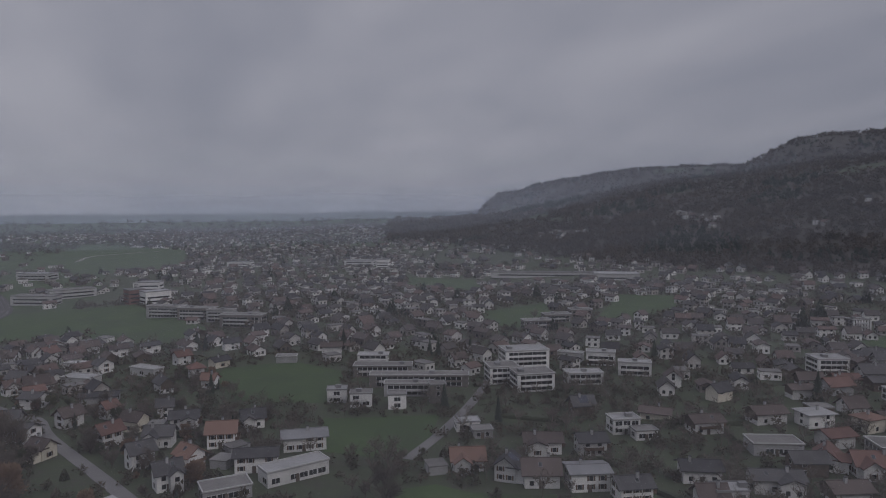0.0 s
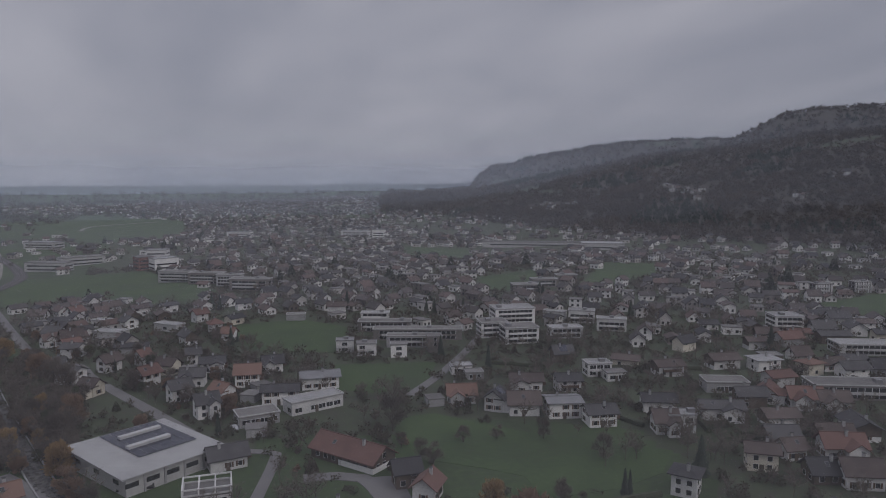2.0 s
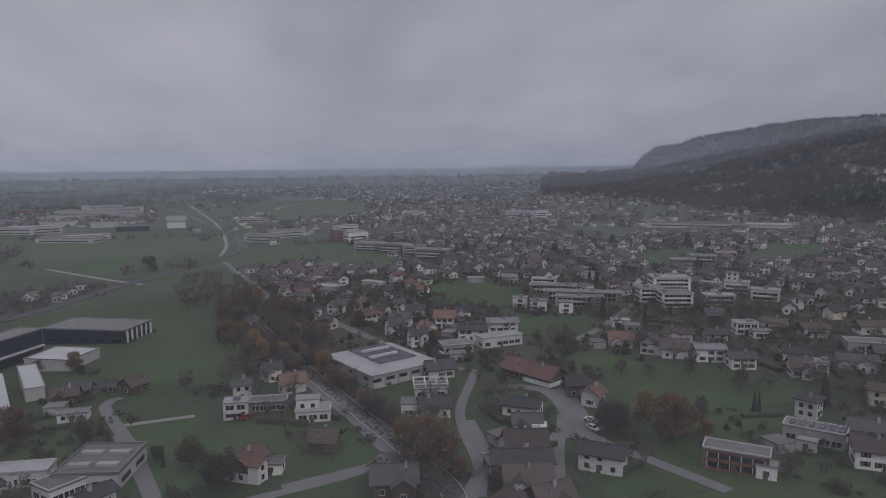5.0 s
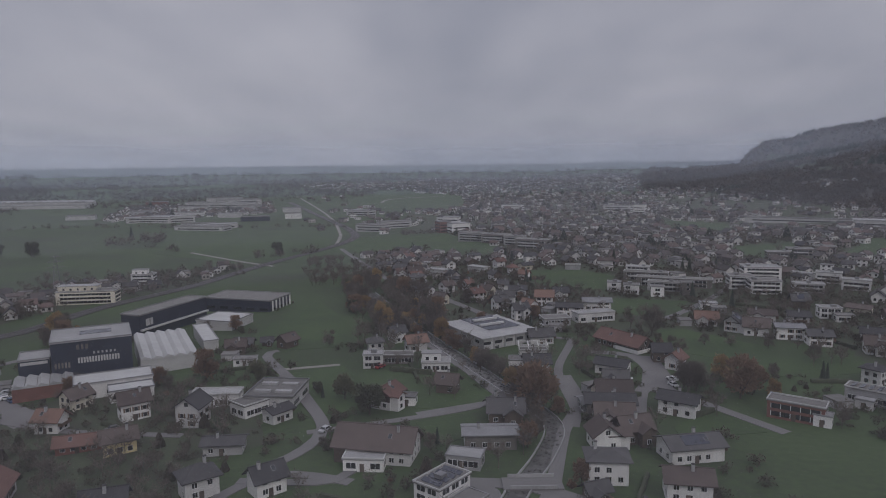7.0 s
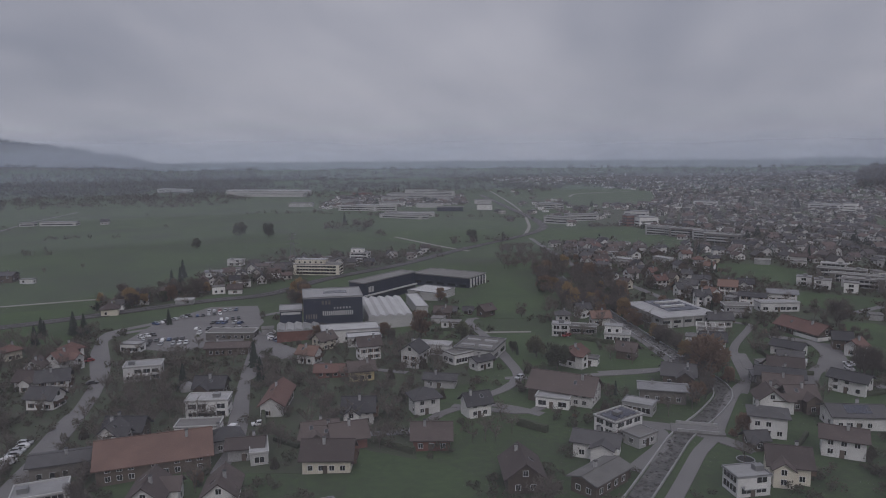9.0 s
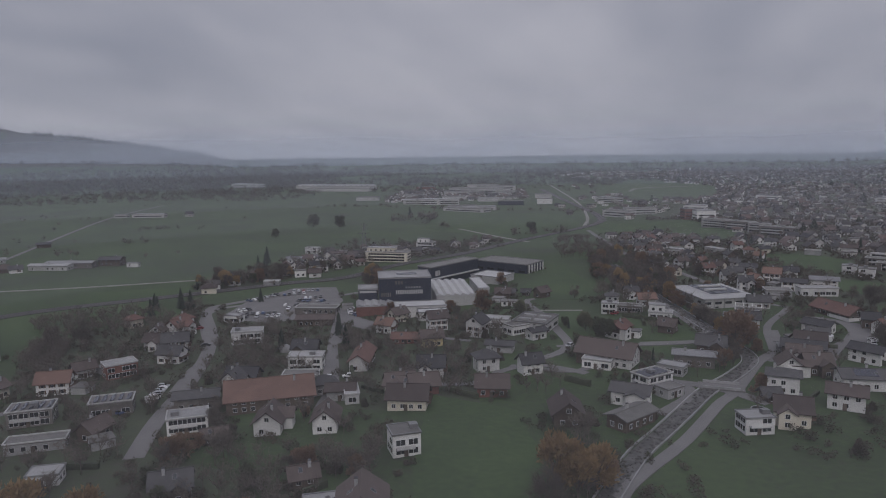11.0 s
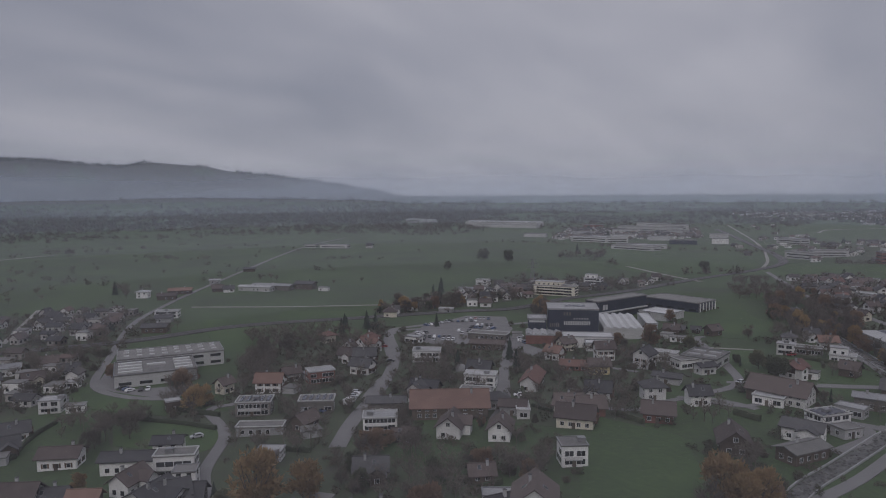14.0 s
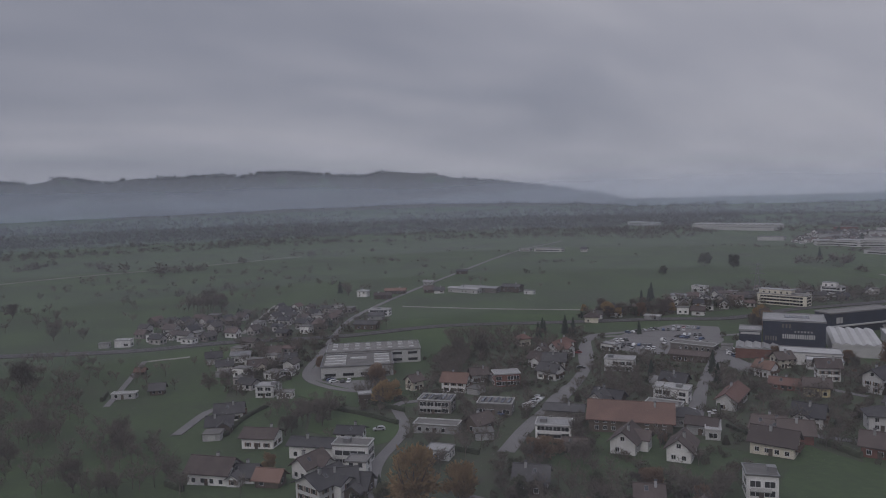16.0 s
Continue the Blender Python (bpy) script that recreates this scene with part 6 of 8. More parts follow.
house(-0.8, 353.7, 29, 6.8, 5.7, 5.4, 'gable', 'white', 'dark', pitch=38)
house(13.7, 348.8, -51, 6.8, 5.7, 4.5, 'gable', 'white', 'orange', pitch=36)
house(22.5, 365.3, -6, 8.6, 6.6, 5.4, 'gable', 'white', 'orange')
house(8.8, 333.9, 19, 6.8, 5.7, 5.4, 'gable', 'white', 'dark', pitch=38)
house(32.3, 382.7, 4, 7.4, 5.6, 4.1, 'gable', 'white', 'dark')
house(24.3, 323.1, 12, 12.5, 8.1, 3.2, 'flat', 'grey', 'gravel')
house(32.8, 340.9, -8, 11.7, 6.9, 4.9, 'gable', 'white', 'dark', pitch=20)
house(42.9, 331.3, 20, 18.6, 7.1, 4.0, 'flat', 'white', 'pale')
house(47.9, 355.8, -2, 13.3, 8.0, 4.5, 'gable', 'white', 'metal', pitch=18)
house(64.9, 406.3, -11, 7.6, 6.2, 5.2, 'flat', 'white', 'pale')
house(73.1, 397.9, -11, 8.4, 6.3, 5.2, 'flat', 'white', 'gravel')
house(85.9, 391.3, -11, 6.9, 6.2, 5.4, 'flat', 'white', 'gravel')
house(90.6, 443.0, -16, 26.4, 7.9, 5.0, 'flat', 'greywood', 'gravel')
house(101.9, 420.6, -16, 42.2, 7.0, 5.0, 'flat', 'greywood', 'gravel')
house(94.4, 407.5, -16, 20.0, 5.9, 5.0, 'flat', 'grey', 'gravel')
house(90.7, 468.5, -16, 14.8, 7.4, 4.5, 'flat', 'white', 'pale')
house(102.8, 394.9, -6, 6.4, 6.4, 7.2, 'flat', 'greywood', 'gravel')
house(50.0, 484.1, -11, 9.9, 5.7, 3.1, 'flat', 'grey', 'gravel')
house(73.2, 491.7, -11, 9.8, 7.0, 5.8, 'gable', 'white', 'brown', pitch=24)

# villas on the meadow's far side
house(103.5, 358.5, -8, 8.1, 6.1, 3.2, 'flat', 'white', 'pale')
house(105.9, 349.9, -8, 6.7, 5.4, 2.7, 'flat', 'grey', 'gravel')
house(157.0, 437.0, -5, 21, 13, 9.6, 'flat', 'white', 'pale')
house(138.5, 417.5, -5, 13, 11, 7.2, 'flat', 'white', 'gravel')
house(146.5, 402.5, -5, 16, 12, 7.2, 'flat', 'white', 'gravel')
house(171.4, 404.5, -11, 15.7, 7.8, 4.9, 'flat', 'panel', 'pale')
house(186.4, 447.0, -41, 12.2, 5.4, 4.0, 'flat', 'white', 'pale')
house(196.3, 434.7, -28, 13.7, 6.8, 6.3, 'flat', 'white', 'pale')
house(201.0, 411.7, -28, 14.4, 6.9, 5.9, 'flat', 'white', 'pale')
house(206.1, 389.5, 59, 7.2, 6.5, 4.5, 'gable', 'white', 'brown', pitch=38)
house(210.5, 364.9, 14, 8.5, 6.0, 4.5, 'gable', 'cream', 'dark', pitch=36)
house(150.0, 364.1, -6, 7.9, 6.6, 4.1, 'gable', 'wood', 'dark', solar=1)
house(153.8, 340.9, -8, 9.5, 6.8, 4.9, 'flat', 'white', 'pale')
house(156.9, 332.8, -8, 7.5, 5.4, 3.1, 'flat', 'white', 'gravel')
house(171.7, 348.9, -41, 10.1, 6.3, 3.4, 'gable', 'cream', 'brown', pitch=22)
house(180.4, 333.3, -8, 10.2, 7.5, 4.3, 'gable', 'white', 'brown', pitch=22, balcony=2, upper="wood")
house(208.0, 336.0, -6, 11.5, 7.4, 4.1, 'gable', 'white', 'brown', pitch=24, upper="wood")
house(221.6, 328.2, -6, 9.9, 7.9, 4.7, 'hip', 'white', 'pale', pitch=12)
house(234.4, 317.9, 4, 7.8, 6.6, 4.7, 'hip', 'cream', 'orange', pitch=24)
house(119.6, 331.3, -16, 11.1, 7.4, 4.1, 'gable', 'white', 'brown', pitch=24)
house(133.3, 325.5, -11, 8.3, 7.6, 4.7, 'gable', 'white', 'dark', pitch=22, balcony=2)
house(92.4, 323.9, -11, 9.1, 6.3, 3.8, 'gable', 'white', 'orange')
house(101.2, 313.3, 54, 6.8, 6.2, 4.7, 'gable', 'white', 'dark', solar=1)
house(108.4, 307.2, -16, 9.6, 7.4, 4.3, 'gable', 'white', 'brown')
house(119.8, 301.8, -11, 10.4, 8.3, 5.2, 'gable', 'white', 'metal', pitch=10)
house(127.2, 291.0, -8, 8.7, 7.3, 4.5, 'gable', 'white', 'dark', pitch=24, balcony=1)
house(152.4, 297.2, -21, 10.5, 7.0, 4.0, 'gable', 'white', 'dark', pitch=24)
house(167.4, 285.2, -21, 12.8, 7.1, 4.1, 'gable', 'white', 'dark', pitch=22)
house(147.8, 278.9, -16, 8.1, 5.9, 5.4, 'flat', 'white', 'pale')
house(142.9, 279.5, -16, 6.7, 6.7, 4.1, 'gable', 'white', 'brown')
house(188.3, 309.8, -19, 15.1, 8.6, 3.6, 'flat', 'grey', 'gravel')
house(287.0, 389.0, -18, 14, 12, 7.2, 'flat', 'white', 'pale')
finned_a = house(391.0, 471.0, -10, 11.8, 6.7, 7.2, 'flat', 'greywood', 'gravel')
finned_b = house(424.0, 471.0, -10, 11.8, 6.7, 7.2, 'flat', 'greywood', 'gravel')
for block in (finned_a, finned_b):
    for k in range(7):
        part("fin", Shape().box(-.45, -.5, 0, .45, .1, 6.9).mesh("fin", WALLS["white"]), block, "tall white wall fin", pose(-5.4 + k * 1.8, -3.5, 0))
house(208.0, 539.0, -8, 18.2, 9.1, 5.4, 'flat', 'greywood', 'gravel')
house(231.3, 559.9, -8, 18.2, 9.1, 5.4, 'flat', 'greywood', 'gravel')
house(256.7, 575.5, -8, 15.2, 9.0, 5.4, 'flat', 'greywood', 'gravel')

# houses along the eastern lane
house(123.2, 241.1, 43, 6.0, 6.0, 5.4, 'hip', 'white', 'dark', pitch=24)
house(113.3, 221.6, -39, 15.1, 6.2, 4.3, 'flat', 'grey', 'gravel', solar=1)
house(108.4, 217.2, -39, 4.9, 3.7, 2.7, 'flat', 'white', 'pale', chimney=0)
house(127.0, 220.4, -22, 9.0, 7.0, 4.7, 'gable', 'white', 'dark', pitch=26)
house(142.1, 215.2, -22, 10.5, 7.7, 4.3, 'gable', 'white', 'brown', pitch=26, balcony=1)
house(121.7, 206.4, -25, 13.7, 8.9, 5.0, 'gable', 'white', 'brown', pitch=26)
house(151.4, 248.4, -32, 7.5, 6.3, 5.4, 'gable', 'cream', 'brown', pitch=24)
house(164.3, 251.7, -7, 5.8, 5.2, 3.6, 'gable', 'white', 'brown')
house(178.2, 248.6, -22, 10.5, 7.0, 4.0, 'gable', 'white', 'red')
house(161.0, 237.8, -17, 7.4, 6.7, 3.2, 'gable', 'wood', 'dark')
house(167.4, 232.5, -22, 9.0, 7.0, 4.3, 'gable', 'white', 'brown', balcony=1)
house(189.0, 231.5, 3, 10.1, 6.9, 4.3, 'gable', 'white', 'dark')
house(209.0, 249.1, -17, 8.9, 6.7, 4.5, 'gable', 'white', 'dark')
house(208.0, 240.2, -27, 8.0, 6.0, 2.9, 'flat', 'white', 'pale')
house(228.0, 289.9, -21, 33.4, 10.6, 4.9, 'flat', 'greywood', 'gravel')
house(193.9, 294.6, 43, 8.2, 6.3, 4.1, 'gable', 'white', 'red')
house(201.7, 286.6, -22, 10.5, 7.0, 4.0, 'gable', 'white', 'red')
house(209.3, 282.1, -22, 9.1, 6.3, 3.6, 'gable', 'white', 'brown')
house(289.5, 335.9, -21, 38.7, 11.4, 4.5, 'flat', 'panel', 'pale')
house(338.1, 363.3, -7, 10.1, 6.7, 4.5, 'gable', 'white', 'brown')
house(319.4, 338.5, -17, 11.8, 8.1, 4.5, 'flat', 'panel', 'pale')
house(286.3, 358.3, -17, 13.3, 7.4, 4.1, 'gable', 'wood', 'dark', pitch=20)

# houses by the stream
house(-110.9, 282.3, 16, 7.4, 5.6, 4.0, 'gable', 'wood', 'brown')
house(-100.8, 265.4, 11, 8.7, 4.7, 2.5, 'flat', 'white', 'gravel')
house(-112.0, 295.0, 1, 7.9, 3.6, 2.2, 'gable', 'wood', 'dark', chimney=0)
house(-91.5, 290.8, 61, 7.0, 5.7, 3.6, 'gable', 'wood', 'brown', chimney=0)
house(-101.8, 294.9, 16, 4.4, 3.1, 2.3, 'gable', 'wood', 'dark', chimney=0)
house(-51.0, 276.1, 16, 5.9, 5.3, 5.0, 'hip', 'white', 'dark')
house(-48.8, 258.0, 6, 7.2, 5.9, 5.0, 'flat', 'white', 'pale')
house(-39.9, 262.8, 4, 11.2, 5.6, 3.2, 'flat', 'greywood', 'gravel')
house(-45.3, 296.7, 31, 6.3, 5.2, 4.3, 'gable', 'white', 'dark')
house(-35.2, 280.1, 26, 7.9, 5.5, 4.1, 'gable', 'white', 'orange')
house(-24.7, 252.5, 4, 10.2, 6.8, 3.2, 'flat', 'white', 'pale', tier=1)
house(-18.7, 228.2, -12, 6.6, 6.0, 3.6, 'gable', 'wood', 'brown')
house(-36.8, 214.5, 64, 7.8, 7.2, 5.0, 'gable', 'white', 'red', pitch=28, upper="wood", balcony=2)
house(-30.5, 215.9, -4, 5.2, 4.4, 2.7, 'flat', 'white', 'gravel')
house(-0.1, 202.0, 1, 9.8, 7.0, 4.0, 'gable', 'wood', 'dark')
house(11.4, 269.5, 1, 10.5, 7.7, 3.1, 'flat', 'white', 'gravel')
pergola(11.4, 269.5, 1)
house(5.9, 251.9, -4, 8.1, 5.9, 4.1, 'flat', 'white', 'gravel')
house(11.7, 250.3, 6, 8.7, 6.0, 4.0, 'gable', 'white', 'dark')
house(-93.5, 219.0, 6, 15.4, 6.3, 4.0, 'flat', 'white', 'pale')
house(15.6, 289.6, 13, 9.5, 5.7, 3.8, 'gable', 'white', 'dark')

# farm and lane houses
house(38.6, 250.1, -26, 10.8, 7.0, 3.6, 'gable', 'white', 'dark', pitch=22)
house(37.5, 237.5, -4, 7.4, 5.2, 2.7, 'gable', 'wood', 'dark', chimney=0)
house(33.8, 219.9, -2, 10.1, 7.2, 4.1, 'gable', 'cream', 'brown')
house(30.9, 209.2, -2, 13.8, 8.7, 4.5, 'gable', 'greywood', 'dark', pitch=20)
house(30.5, 199.0, -2, 10.1, 7.2, 4.1, 'gable', 'white', 'brown')
house(51.7, 210.5, -29, 10.7, 6.9, 4.7, 'gable', 'white', 'dark', pitch=24)
house(84.3, 207.2, -31, 15.1, 6.2, 5.2, 'flat', 'brick', 'gravel')
house(89.6, 202.5, -31, 4.6, 4.0, 3.2, 'flat', 'white', 'pale')
house(58.8, 265.4, 1, 6.2, 5.5, 4.5, 'gable', 'wood', 'dark', chimney=0)
house(62.1, 256.5, 56, 6.7, 5.5, 4.1, 'gable', 'white', 'red')

# houses by the main road
house(-232.8, 171.0, 89, 9.6, 7.5, 5.2, 'gable', 'white', 'red', balcony=1)
house(-199.0, 133.2, 11, 9.5, 6.8, 4.3, 'gable', 'white', 'dark')
house(-224.3, 148.5, 19, 7.4, 6.7, 4.1, 'gable', 'white', 'brown')
house(-189.7, 167.9, 34, 13.2, 7.9, 5.4, 'flat', 'white', 'pale')
house(-147.4, 109.7, 107, 6.7, 5.2, 5.0, 'gable', 'white', 'dark', pitch=40)
house(-148.2, 115.7, 19, 10.4, 6.7, 4.0, 'gable', 'wood', 'dark')
house(-137.6, 138.4, 25, 12.7, 7.0, 5.4, 'flat', 'white', 'pale')
house(-127.7, 121.2, 25, 12.0, 6.3, 4.1, 'flat', 'white', 'gravel')
house(-150.6, 156.6, 19, 9.6, 6.7, 3.6, 'gable', 'wood', 'dark')
house(-106.4, 113.0, 29, 8.6, 6.6, 3.6, 'gable', 'grey', 'brown', pitch=22)
house(-119.7, 148.9, 111, 18.5, 6.7, 4.1, 'gable', 'white', 'red', pitch=34)
house(-179.4, 205.3, 24, 17.2, 7.2, 3.6, 'gable', 'wood', 'brown', pitch=18)
house(-137.0, 198.8, -1, 7.3, 6.0, 4.3, 'gable', 'white', 'orange')
house(-141.8, 219.2, 69, 7.8, 6.0, 4.7, 'gable', 'cream', 'brown')
house(-116.3, 208.6, 39, 8.4, 7.2, 6.1, 'gable', 'white', 'brown', pitch=34)
house(-106.3, 181.6, 34, 8.4, 5.8, 4.3, 'gable', 'yellow', 'brown')
house(-118.5, 183.0, 22, 11.6, 4.4, 2.7, 'gable', 'brick', 'red')
house(-94.0, 201.8, 87, 8.3, 7.0, 6.5, 'gable', 'white', 'dark', pitch=36)
house(-90.6, 219.4, 29, 9.0, 4.2, 3.6, 'flat', 'white', 'pale')
house(-88.4, 143.5, 21, 8.6, 7.2, 4.5, 'gable', 'white', 'dark', balcony=1)
house(-72.5, 155.5, 39, 7.8, 6.6, 4.9, 'hip', 'white', 'dark')
house(-75.8, 180.1, 9, 10.2, 6.1, 3.2, 'gable', 'grey', 'dark', pitch=18)
house(-89.9, 124.5, 19, 10.4, 8.1, 3.4, 'gable', 'cream', 'brown', pitch=24)
house(-83.4, 128.4, 19, 7.4, 5.9, 2.9, 'flat', 'grey', 'gravel')
house(-81.5, 112.2, 19, 11.8, 8.1, 4.0, 'gable', 'cream', 'brown')
house(-61.1, 131.2, 19, 9.6, 7.4, 3.6, 'gable', 'brick', 'brown')
house(-56.5, 156.6, 41, 7.2, 6.0, 4.5, 'gable', 'white', 'dark')
house(-77.8, 212.0, 54, 14.4, 7.8, 3.8, 'flat', 'white', 'gravel')
house(-68.4, 203.0, 54, 7.1, 5.3, 3.6, 'gable', 'white', 'dark', pitch=20)
house(-35.6, 169.1, -1, 10.1, 4.7, 3.1, 'flat', 'white', 'pale')
house(-4.6, 183.9, 5, 13.6, 6.8, 4.3, 'gable', 'greywood', 'metal', pitch=12)
house(-10.6, 171.3, -11, 8.7, 5.6, 3.1, 'flat', 'grey', 'pale')
house(-15.1, 154.3, 55, 11.1, 7.4, 4.5, 'flat', 'white', 'gravel', solar=1)
house(-8.9, 148.1, 55, 7.1, 5.3, 2.9, 'flat', 'grey', 'gravel')
house(-18.7, 137.4, -3, 10.8, 7.0, 4.3, 'gable', 'white', 'dark', pitch=24)
house(25.5, 185.0, 99, 7.6, 6.9, 4.3, 'gable', 'white', 'brown', balcony=1)
house(33.9, 189.4, 19, 8.1, 6.7, 4.3, 'gable', 'wood', 'brown', balcony=1)
house(29.2, 212.2, 11, 13.3, 6.3, 3.2, 'gable', 'grey', 'metal', pitch=14)
house(31.7, 221.8, 29, 7.3, 5.3, 3.6, 'gable', 'cream', 'brown')
house(23.3, 165.4, -1, 9.1, 7.3, 5.8, 'hip', 'white', 'dark', pitch=24)
house(46.4, 179.2, 14, 14.1, 8.5, 4.1, 'gable', 'white', 'dark', pitch=22, solar=1)
house(-2.8, 210.8, 49, 4.5, 4.0, 3.2, 'gable', 'wood', 'dark')
house(39.9, 157.3, -6, 9.7, 7.3, 5.0, 'gable', 'white', 'brown', pitch=26)
house(24.9, 138.1, 4, 8.7, 7.5, 4.7, 'gable', 'cream', 'brown')
house(15.5, 128.1, 29, 8.0, 6.0, 4.5, 'flat', 'white', 'pale')

# houses of the western quarter
house(-378.4, 136.3, 45, 14.5, 8.3, 3.6, 'gable', 'wood', 'dark', pitch=20)
house(-260.5, 25.3, 47, 7.9, 6.6, 4.9, 'flat', 'white', 'pale')
house(-251.8, 30.2, 52, 6.6, 4.0, 2.7, 'flat', 'white', 'gravel')
house(-292.1, 47.5, 42, 5.6, 3.5, 2.5, 'flat', 'white', 'pale')
house(-219.5, 51.2, 67, 5.1, 4.5, 4.1, 'flat', 'wood', 'pale')
house(-188.5, 65.6, 42, 12.6, 8.4, 5.0, 'flat', 'greywood', 'gravel', solar=1)
house(-166.1, 51.0, 40, 15.3, 5.8, 2.9, 'flat', 'grey', 'gravel')
house(-171.1, 80.3, 42, 12.7, 7.8, 4.3, 'flat', 'greywood', 'gravel', solar=1)
house(-210.3, 89.8, 37, 10.4, 7.4, 5.0, 'gable', 'white', 'orange', pitch=36)
house(-225.6, 78.5, 97, 5.8, 5.2, 4.5, 'gable', 'cream', 'brown')
house(-203.8, 111.7, 62, 11.2, 7.5, 5.4, 'flat', 'brick', 'pale')
house(-217.7, 107.2, 67, 7.2, 5.4, 4.0, 'gable', 'white', 'brown')
house(-236.7, 162.0, 117, 7.0, 6.3, 4.5, 'gable', 'white', 'brown', pitch=38)
house(-212.2, 148.3, 39, 10.1, 7.2, 5.0, 'gable', 'white', 'dark')
house(-243.5, 184.9, 77, 7.3, 6.2, 4.5, 'hip', 'white', 'red')
house(-269.5, 177.5, 77, 6.8, 5.7, 4.1, 'hip', 'cream', 'red')
house(-147.4, 92.4, 39, 13.0, 8.0, 4.3, 'gable', 'greywood', 'dark', pitch=15)
house(-135.1, 75.8, 42, 11.2, 7.7, 4.5, 'flat', 'white', 'pale')
house(-157.1, 62.2, 97, 7.7, 5.8, 3.6, 'gable', 'wood', 'brown')
house(-171.0, 8.6, 43, 14.9, 7.1, 4.3, 'gable', 'white', 'dark', pitch=20)
house(-172.8, 21.8, 45, 8.1, 6.1, 5.0, 'gable', 'white', 'dark', pitch=22)
house(-157.2, 14.7, 45, 11.1, 6.2, 5.9, 'flat', 'white', 'gravel')
house(-146.2, 10.8, 45, 6.0, 5.3, 4.5, 'flat', 'white', 'gravel')
house(-137.6, -4.1, 109, 10.9, 8.9, 5.0, 'gable', 'white', 'dark', pitch=28, balcony=1)
house(-155.4, 0.0, 112, 8.9, 5.9, 4.1, 'gable', 'white', 'brown')
house(-135.0, 3.6, 42, 9.0, 7.0, 2.9, 'gable', 'wood', 'dark')
house(-193.2, -0.9, 45, 10.9, 7.5, 4.0, 'gable', 'white', 'brown', pitch=26)
house(-169.9, -23.2, 42, 12.7, 7.8, 4.0, 'gable', 'white', 'brown')
house(-163.8, -16.2, 47, 7.3, 5.3, 2.7, 'gable', 'white', 'dark')
house(-155.4, -11.9, 42, 7.0, 4.9, 2.7, 'gable', 'wood', 'orange', chimney=0)
house(-234.5, 1.1, 67, 10.0, 6.3, 3.8, 'gable', 'white', 'dark')
house(-220.5, -6.7, 67, 8.5, 6.0, 3.4, 'gable', 'wood', 'dark')
house(-142.9, 36.5, 37, 7.4, 5.9, 2.9, 'flat', 'white', 'pale')
house(-101.1, 12.1, 57, 7.7, 7.1, 3.1, 'hip', 'wood', 'brown')
house(-91.7, 17.2, 47, 7.0, 7.0, 3.1, 'hip', 'wood', 'red')
house(-86.6, 21.1, 42, 8.3, 6.9, 3.1, 'gable', 'wood', 'brown')
house(-67.1, 81.4, 41, 7.3, 7.0, 5.9, 'flat', 'white', 'gravel')
house(-57.6, 44.6, 119, 11.1, 9.6, 6.1, 'gable', 'white', 'brown', pitch=36)
house(-64.8, 41.2, 62, 6.7, 4.9, 3.6, 'gable', 'wood', 'dark')
house(-69.1, 47.9, 37, 8.9, 4.4, 2.5, 'flat', 'grey', 'pale')
house(-96.0, 89.1, 117, 9.6, 6.7, 4.1, 'gable', 'white', 'brown', pitch=38)
house(-111.0, 83.0, 117, 10.4, 7.4, 4.1, 'gable', 'white', 'brown', pitch=38)
house(-15.9, 120.1, 63, 13.2, 6.6, 3.6, 'gable', 'wood', 'gravel', pitch=16)
house(-33.4, 116.5, 112, 11.1, 8.1, 4.0, 'gable', 'wood', 'brown')
house(-83.2, 126.0, 37, 8.9, 7.4, 3.6, 'gable', 'brick', 'brown')
house(-91.4, 125.5, 37, 8.9, 6.7, 3.6, 'gable', 'wood', 'brown')
house(-102.4, 112.9, 125, 10.4, 4.4, 3.1, 'flat', 'panel', 'pale')
house(-115.4, 116.3, 47, 8.0, 6.0, 3.6, 'hip', 'grey', 'dark')

# by the railway
house(-344.6, 26.5, 76, 7.4, 5.6, 4.0, 'gable', 'white', 'dark')
house(-321.4, 25.2, 76, 7.4, 5.6, 4.1, 'gable', 'white', 'dark')
house(-339.3, 39.5, 66, 9.3, 6.7, 4.1, 'gable', 'white', 'metal', pitch=20)
house(-310.0, 38.3, 76, 8.2, 5.7, 4.0, 'gable', 'cream', 'brown')
house(-316.4, 56.7, 66, 8.7, 6.0, 3.2, 'gable', 'white', 'dark')
house(-339.8, 57.4, 66, 8.0, 6.0, 3.2, 'gable', 'white', 'brown')
house(-426.9, -3.6, 59, 9.3, 5.7, 4.0, 'flat', 'white', 'pale')
house(-431.3, -13.7, 59, 5.7, 4.3, 2.7, 'flat', 'grey', 'gravel')
house(-345.7, -9.7, 56, 4.4, 3.0, 2.0, 'gable', 'wood', 'orange', chimney=0)
house(-299.3, -11.3, 66, 5.8, 5.2, 2.7, 'gable', 'wood', 'dark', chimney=0)
house(-300.9, -24.9, 58, 10.2, 3.7, 2.2, 'flat', 'grey', 'pale', chimney=0)
house(-474.0, 285.0, 22, 30.0, 9, 3.8, 'gable', 'panel', 'pale', pitch=10)
house(-468.0, 298.0, 22, 36.0, 9, 4.2, 'gable', 'greywood', 'metal', pitch=12)
house(-448.0, 318.0, 22, 17.0, 10, 5.0, 'gable', 'wood', 'dark', pitch=18)
house(-487.0, 266.0, 59, 8.6, 5.7, 3.2, 'gable', 'white', 'dark')
house(-497.0, 262.0, 59, 9.0, 6.5, 3.4, 'gable', 'wood', 'brown')
